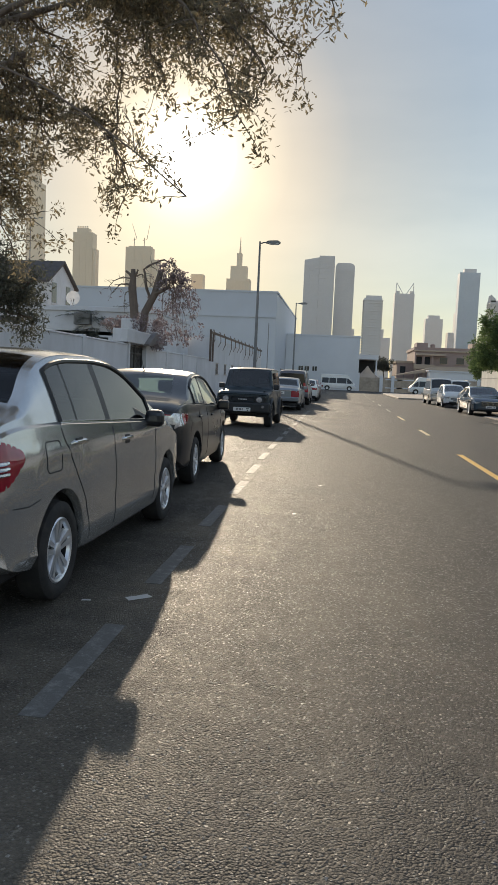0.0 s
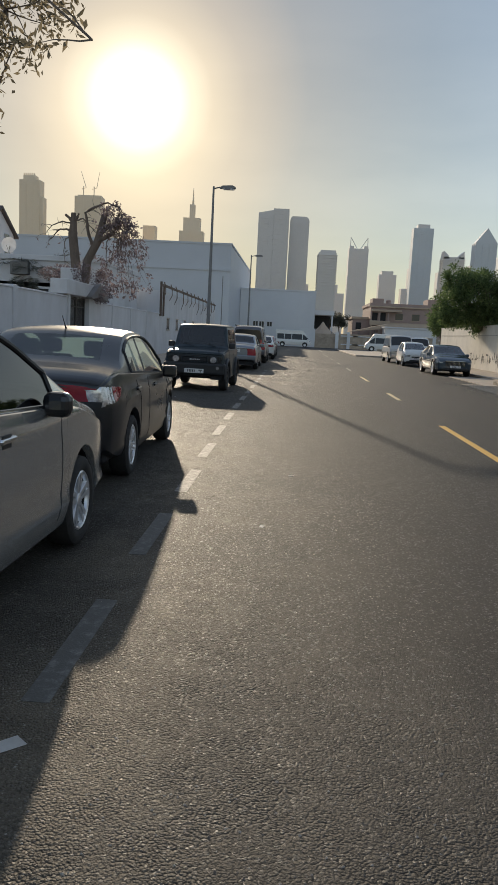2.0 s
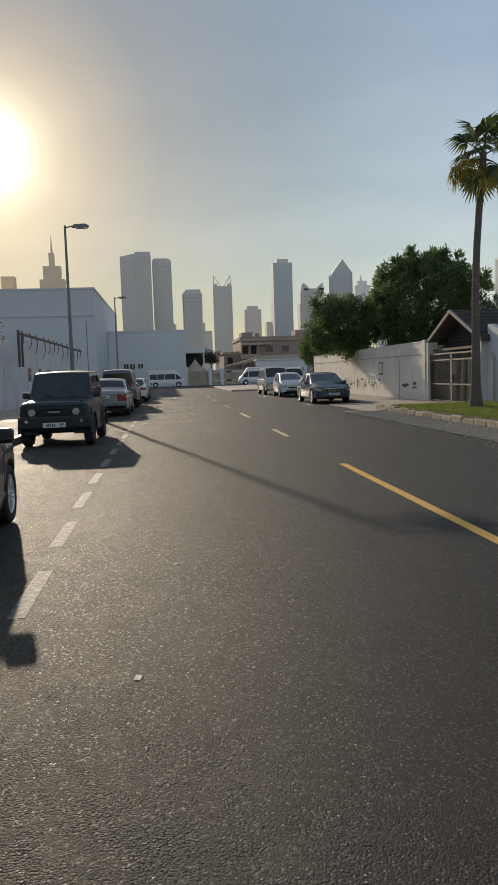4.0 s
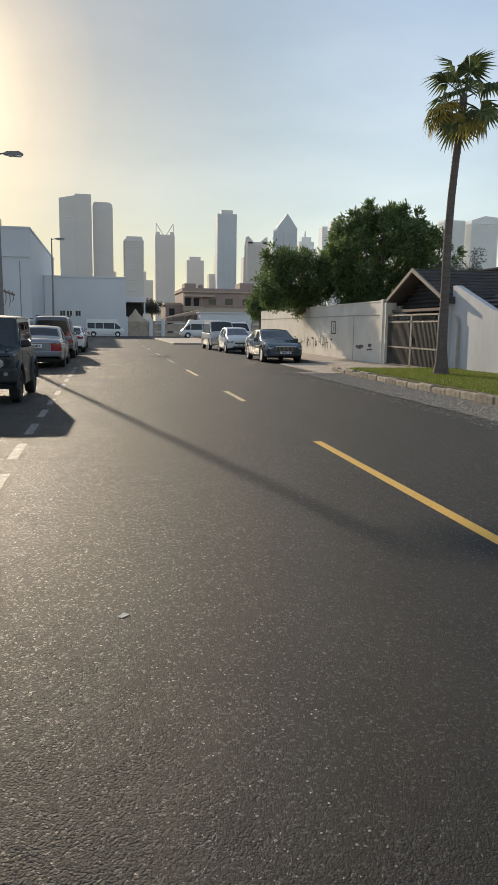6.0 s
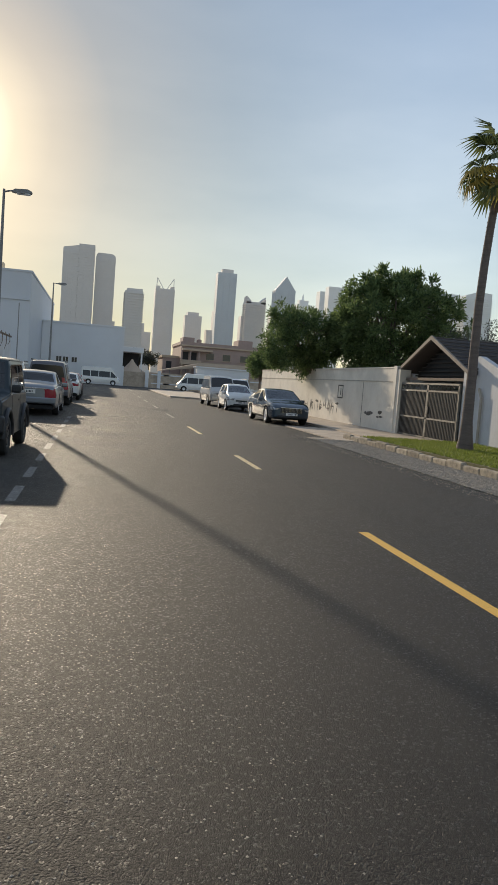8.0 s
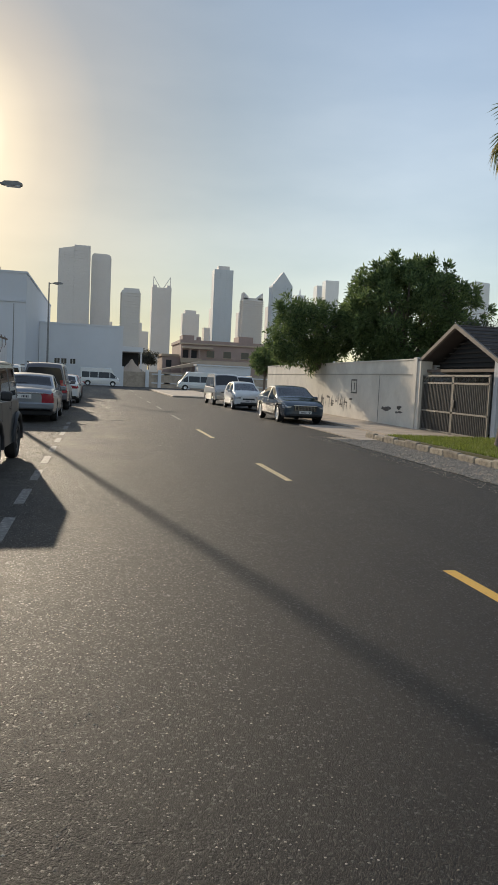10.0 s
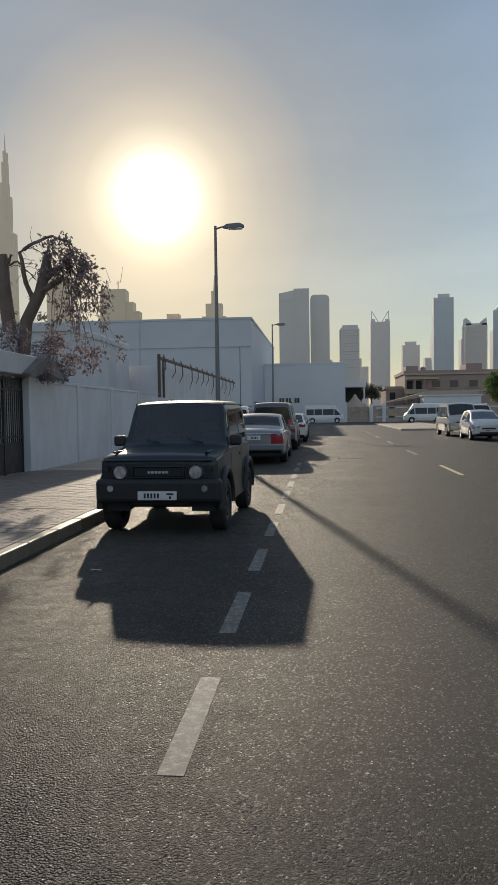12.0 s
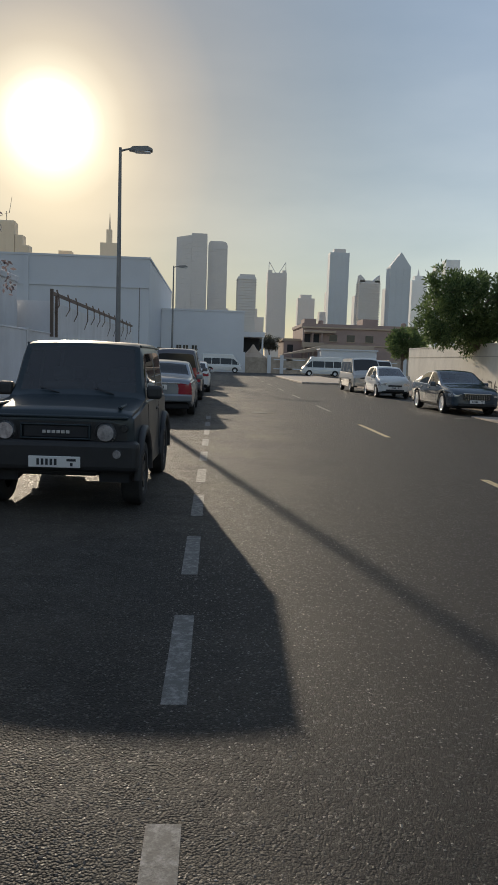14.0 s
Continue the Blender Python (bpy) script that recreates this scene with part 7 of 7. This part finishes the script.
# a hanging fan of thin leafy twigs from the stubs and the arching branch down over the wall
for k in range(40):
    f = r5.random()
    a = Vector((1.05, 0, 5.0)).lerp(Vector((1.5, 0.1, 5.85)), r5.random() ** 0.7)
    high = 6.0 - 1.75 * f * f
    end = Vector((0.75 + 1.75 * f, r5.uniform(-0.8, 0.9), high - (high - 2.7) * r5.random() ** 1.5))
    bm = bmesh.new()
    mid = a.lerp(end, 0.55) + Vector((r5.uniform(-0.05, 0.2), r5.uniform(-0.15, 0.15), r5.uniform(0.15, 0.4)))
    pts = [a.lerp(mid, q) if q <= 1 else mid.lerp(end, q - 1) for q in (0, 0.5, 1, 1.35, 1.7, 2)]
    pts = [p + Vector((r5.gauss(0, 0.04), r5.gauss(0, 0.04), r5.gauss(0, 0.04))) for p in pts]
    tube(bm, pts, (0.016, 0.013, 0.010, 0.008, 0.005, 0.003), 4)
    part("twig", bm, BARK, pruned)
    for p in (mid, pts[3], pts[4], pts[5], pts[5]):
        clumps.append((p + Vector((r5.gauss(0, 0.13), r5.gauss(0, 0.13), r5.gauss(-0.05, 0.14))), r5.uniform(0.09, 0.17)))
leaf_cloud("leaves", clumps, 2300, 0.125, 0.055, LEAF_DRY, pruned, 13, 0.9)
hedge = thing("climbing_shrub", pose(-8.9, 31.2, 0), "dusty leafy shrub spilling over the boundary wall", "shrub", "trees")
part("stems", tubed(((0, 0, 0), (0.1, 0.2, 1.5), (0.2, 0.1, 2.8)), (0.06, 0.04, 0.02), 6), BARK, hedge)
leaf_cloud("foliage", [(Vector((r5.uniform(-0.8, 1.3), r5.uniform(-2.0, 2.4), r5.uniform(2.3, 3.7))), r5.uniform(0.2, 0.45)) for k in range(26)], 7000, 0.08, 0.04, LEAF_DRY, hedge, 14, 0.3)

# big green trees behind the cream wall


def tufted_tree(base, label, trunk_h, r, centre, axes, tufts, leaves, leaf, material, seed, low=-0.75, ragged=0.16):
    """A broad domed crown: limbs fork out to many tufts, each a rosette of leaves on a twig's end."""
    rng = random.Random(seed)
    t = thing("garden_tree", pose(*base), label, "tree", "trees")
    c = Vector(centre) - Vector(base)
    bm = bmesh.new()
    top = limb(bm, (0, 0, -0.2), (c.x * 0.12, c.y * 0.12, 1), trunk_h + 0.2, r, r * 0.75, rng, 0.07, steps=6, n=9)[-1]
    part("trunk", bm, BARK, t, smooth=60)
    ends, hubs = [], []
    for k in range(16):
        z = low + (1.0 - low) * (k + 0.5) / 16
        a = 2.39996 * k
        q = math.sqrt(max(0.0, 1 - z * z))
        hub = c + Vector((axes[0] * q * math.cos(a), axes[1] * q * math.sin(a), axes[2] * z)) * 0.62
        bm = bmesh.new()
        mid = top.lerp(hub, 0.5) + Vector((0, 0, 0.25))
        tube(bm, (top, mid, hub), (r * 0.45, r * 0.28, r * 0.12), 6)
        hubs.append((hub, bm, rng.uniform(1 - ragged, 1 + ragged * 0.5)))
    for k in range(tufts):
        z = low + (1 - low) * rng.random()
        a = rng.uniform(0, 2 * math.pi)
        q = math.sqrt(max(0.0, 1 - z * z))
        d = Vector((q * math.cos(a), q * math.sin(a), z))
        p = Vector((axes[0] * d.x, axes[1] * d.y, axes[2] * d.z))
        hub, bm, k_ = min(hubs, key=lambda h: (h[0] - c - p * 0.62).length)
        f = k_ * (rng.uniform(0.82, 1.08) if k % 4 else rng.uniform(0.45, 0.85))
        end = c + p * f + Vector((rng.gauss(0, 0.1), rng.gauss(0, 0.1), rng.gauss(0, 0.1)))
        if k % 3:
            tube(bm, (hub, hub.lerp(end, 0.6) + Vector((0, 0, 0.08)), end), (r * 0.07, r * 0.05, r * 0.025), 4)
        ends.append((end, d))
    for hub, bm, k_ in hubs:
        part("limb", bm, BARK, t, smooth=60)
    g = np.random.default_rng(seed)
    per = leaves // tufts
    e = np.repeat(np.array([tuple(p) for p, d in ends]), per, 0)
    o = np.repeat(np.array([tuple(d) for p, d in ends]), per, 0)
    n = len(e)
    out = o * 0.55 + np.array([0, 0, 0.25]) + g.normal(size=(n, 3)) * 0.75
    out /= np.linalg.norm(out, axis=1)[:, None]
    root = e + out * g.uniform(0.0, 0.30, (n, 1)) + g.normal(size=(n, 3)) * 0.07
    side = np.cross(out, g.normal(size=(n, 3)))
    side /= np.linalg.norm(side, axis=1)[:, None]
    up = np.cross(side, out)
    ln = leaf[0] * g.uniform(0.6, 1.3, (n, 1))
    w = leaf[1] * g.uniform(0.7, 1.2, (n, 1)) * 0.5
    v = np.stack([root, root + out * ln * 0.5 + side * w + up * w * 0.3, root + out * ln - up * ln * 0.12, root + out * ln * 0.5 - side * w + up * w * 0.3], 1).reshape(-1, 3)
    i = np.arange(n)[:, None] * 4
    tagged(raw("crown", v, np.concatenate([i + np.array([[0, 1, 2]]), i + np.array([[0, 2, 3]])], 0), material, t), kind="stuff")
    return t


tufted_tree((15.0, 45.5, 0), "large dense dark green garden tree behind a wall", 2.6, 0.28, (14.75, 45.5, 5.15), (3.4, 3.0, 3.2), 470, 45000, (0.23, 0.085), LEAF_GREEN, 61, -0.7, 0.26)
tufted_tree((11.9, 48.5, 0), "feathery green tree leaning over a cream wall", 2.3, 0.16, (10.6, 48.3, 4.1), (2.15, 2.0, 2.1), 300, 22000, (0.20, 0.07), LEAF_GREEN, 62, -0.9, 0.42)
leafy_tree("garden_tree", (17.6, 41.0, 0), "grey-green feathery tree behind the garage", 2.2, 0.16,
           (((-0.6, 0.0, 0.8), 2.3), ((0.3, 0.2, 1), 2.4), ((0.9, -0.2, 0.4), 2.0), ((0.1, -0.7, 0.7), 2.0)), 0.5, 8000, (0.16, 0.04), LEAF_GREY, 63, 0.8, 2)
tufted_tree((12.6, 68.0, 0), "low dark green tree beyond the wall's end", 1.9, 0.12, (12.9, 68.0, 3.1), (1.2, 1.2, 1.2), 90, 5400, (0.24, 0.10), LEAF_GREEN, 64, -0.8, 0.3)
under = thing("garden_shrub", pose(13.6, 44.5, 0), "dark green garden shrubs filling the space behind a wall", "shrub", "trees")
part("stems", tubed(((0, 0, -0.1), (0.1, 0.2, 1.0), (0.2, 0.1, 2.2)), (0.06, 0.04, 0.02), 6), BARK, under)
leaf_cloud("foliage", [(Vector((r5.uniform(-0.9, 3.0), r5.uniform(-3.0, 3.6), r5.uniform(0.8, 3.3))), r5.uniform(0.35, 0.7)) for k in range(60)], 24000, 0.16, 0.07, LEAF_GREEN, under, 19, 0.3)
for x, y, s in ((8.2, 139, 65), (6.6, 142, 66), (21, 140, 67), (26.5, 141, 68)):
    leafy_tree("far_tree", (x, y, 0), "distant dusty green tree", 2.0 if y < 130 else 3.4, 0.14, (((0.5, 0, 0.8), 2.2), ((-0.5, 0.2, 0.8), 2.2), ((0, 0.5, 1), 2.2), ((0.1, -0.6, 0.7), 2.0)), 0.6, 3000, (0.28, 0.12), LEAF_GREY, s, 0.7, 2)


def fan_leaf(seed, r=0.85):
    """A fan palm leaf: stalk along +x, folded blades spread round its end, drooping at the tips."""
    rng = random.Random(seed)
    bm = bmesh.new()
    tube(bm, ((0, 0, 0), (0.4, 0, 0.08), (0.72, 0, 0.07)), (0.025, 0.018, 0.012), 5)
    c = Vector((0.70, 0, 0.07))
    for k in range(26):
        a = radians(-125 + 250 * k / 25)
        d = Vector((math.cos(a), math.sin(a), 0))
        ln = r * (0.75 + 0.25 * math.cos(a * 0.6)) * rng.uniform(0.9, 1.08)
        w = Vector((-d.y, d.x, 0)) * (0.060 * r)
        z = rng.uniform(-0.02, 0.06)
        mid, tip = c + d * ln * 0.55 + Vector((0, 0, 0.04 + z)), c + d * ln + Vector((0, 0, -0.16 - rng.uniform(0, 0.16)))
        q = [bm.verts.new(v) for v in (c, mid - w, mid + w, tip, mid + Vector((0, 0, 0.03)))]
        bm.faces.new((q[0], q[1], q[4]))
        bm.faces.new((q[0], q[4], q[2]))
        bm.faces.new((q[1], q[3], q[4]))
        bm.faces.new((q[4], q[3], q[2]))
    return bm


palm = thing("fan_palm", pose(9.86, 27.0, 0.2), "tall slender fan palm with some yellowed fronds", "palm", "trees")
bm = bmesh.new()
tube(bm, ((0, 0, -0.2), (0.0, 0, 0.05), (0.0, 0, 0.35), (-0.01, 0, 0.8), (0.0, 0, 2.2), (0.0, 0, 4.0), (0.05, 0, 5.2), (0.13, 0, 6.3), (0.25, 0, 7.5), (0.26, 0, 8.0)), (0.27, 0.24, 0.19, 0.155, 0.13, 0.115, 0.11, 0.105, 0.11, 0.11), 14)
part("trunk", bm, BARK_PALM, palm, smooth=60)
bm = bmesh.new()
for k in range(60):
    z = 0.15 + 0.125 * k
    r = float(np.interp(z, (0, 0.35, 0.8, 2.2, 4, 7.5), (0.24, 0.19, 0.155, 0.13, 0.116, 0.108)))
    x = float(np.interp(z, (0, 4, 5.2, 6.3, 7.5), (0, 0, 0.05, 0.13, 0.25)))
    tube(bm, [(x + r * math.cos(a), r * math.sin(a), z + 0.012 * math.sin(3 * a + k)) for a in np.linspace(0, 2 * math.pi, 13)], [0.006] * 13, 4, False)
part("trunk_rings", bm, BARK_PALM, palm)
green = [part("frond", fan_leaf(70 + k, 0.68 + 0.05 * k), LEAF_PALM, palm) for k in range(3)]
dry = part("frond", fan_leaf(77, 0.70), LEAF_PALM_DRY, palm, "yellowed fan frond")
r6 = random.Random(3)
for k in range(13):
    f = k / 12
    m = pose(0.26, 0, 8.0 - 0.25 * f, 0, 0, 137.5 * k + r6.uniform(-10, 10)) @ pose(0, 0, 0, r6.uniform(-25, 25), -62 + 118 * f + r6.uniform(-6, 6), 0)
    if k < 3:
        green[k].matrix_local = m
    else:
        share("frond", green[k % 3], palm, m)
for k, (az, el) in enumerate(((190, 22), (250, 55), (170, 42), (280, 58))):
    m = pose(0.26, 0, 7.75, 0, 0, az) @ pose(0, 0, 0, 0, el, 0)
    if k:
        share("frond", dry, palm, m)
    else:
        dry.matrix_local = m

sap = thing("sapling", pose(10.9, 24.6, 0.2), "thin leafy sapling on the lawn", "plant", "trees")
bm = bmesh.new()
cl = []
for k in range(6):
    w = limb(bm, (0, 0, 0), (r6.gauss(0, 0.25), r6.gauss(0, 0.25), 1), r6.uniform(0.7, 1.15), 0.012, 0.004, r6, 0.12, 0, 6, 4)
    cl += [(p, 0.12) for p in w[3:]]
part("stems", bm, BARK, sap)
leaf_cloud("leaves", cl, 700, 0.06, 0.03, LEAF_GREEN, sap, 81)

# ---- pavers, laid last ----
paver = None
pn = 0
rest_v, rest_f = [], []
rg = random.Random(17)
for row in range(int((30 - 14) / 0.1)):
    y = 14.0 + 0.1 * row
    for c in range(22):
        x = KL - 0.16 - 0.2 * c + (0.1 if row % 2 and c else 0.0)
        x0 = max(x - (0.096 if row % 2 and c == 0 else 0.196), WL + 0.005)
        if x - x0 < 0.05:
            continue
        dz = rg.uniform(-0.003, 0.003)
        if 17.8 <= y < 20.4 and 0 < c < 13 and x - x0 > 0.19:
            if paver is None:
                paver = part("paver", boxed(-0.196, 0, 0, 0.096, 0.0, 0.045, 0.004), PAVER, pavement_left)
                paver.matrix_local = pose(x, y, 0.10 + dz)
            elif pn < 299:
                share("paver", paver, pavement_left, pose(x, y, 0.10 + dz))
            pn += 1
            if pn <= 300:
                continue
        i = len(rest_v)
        z0, z1 = 0.1, 0.145 + dz
        b = 0.004
        rest_v += [(x0, y, z0), (x, y, z0), (x, y + 0.096, z0), (x0, y + 0.096, z0), (x0 + b, y + b, z1), (x - b, y + b, z1), (x - b, y + 0.096 - b, z1), (x0 + b, y + 0.096 - b, z1)]
        rest_f += [tuple(i + k for k in q) for q in ((0, 1, 5, 4), (1, 2, 6, 5), (2, 3, 7, 6), (3, 0, 4, 7), (4, 5, 6, 7))]
tagged(raw("pavers", rest_v, rest_f, PAVER, pavement_left), kind="stuff")
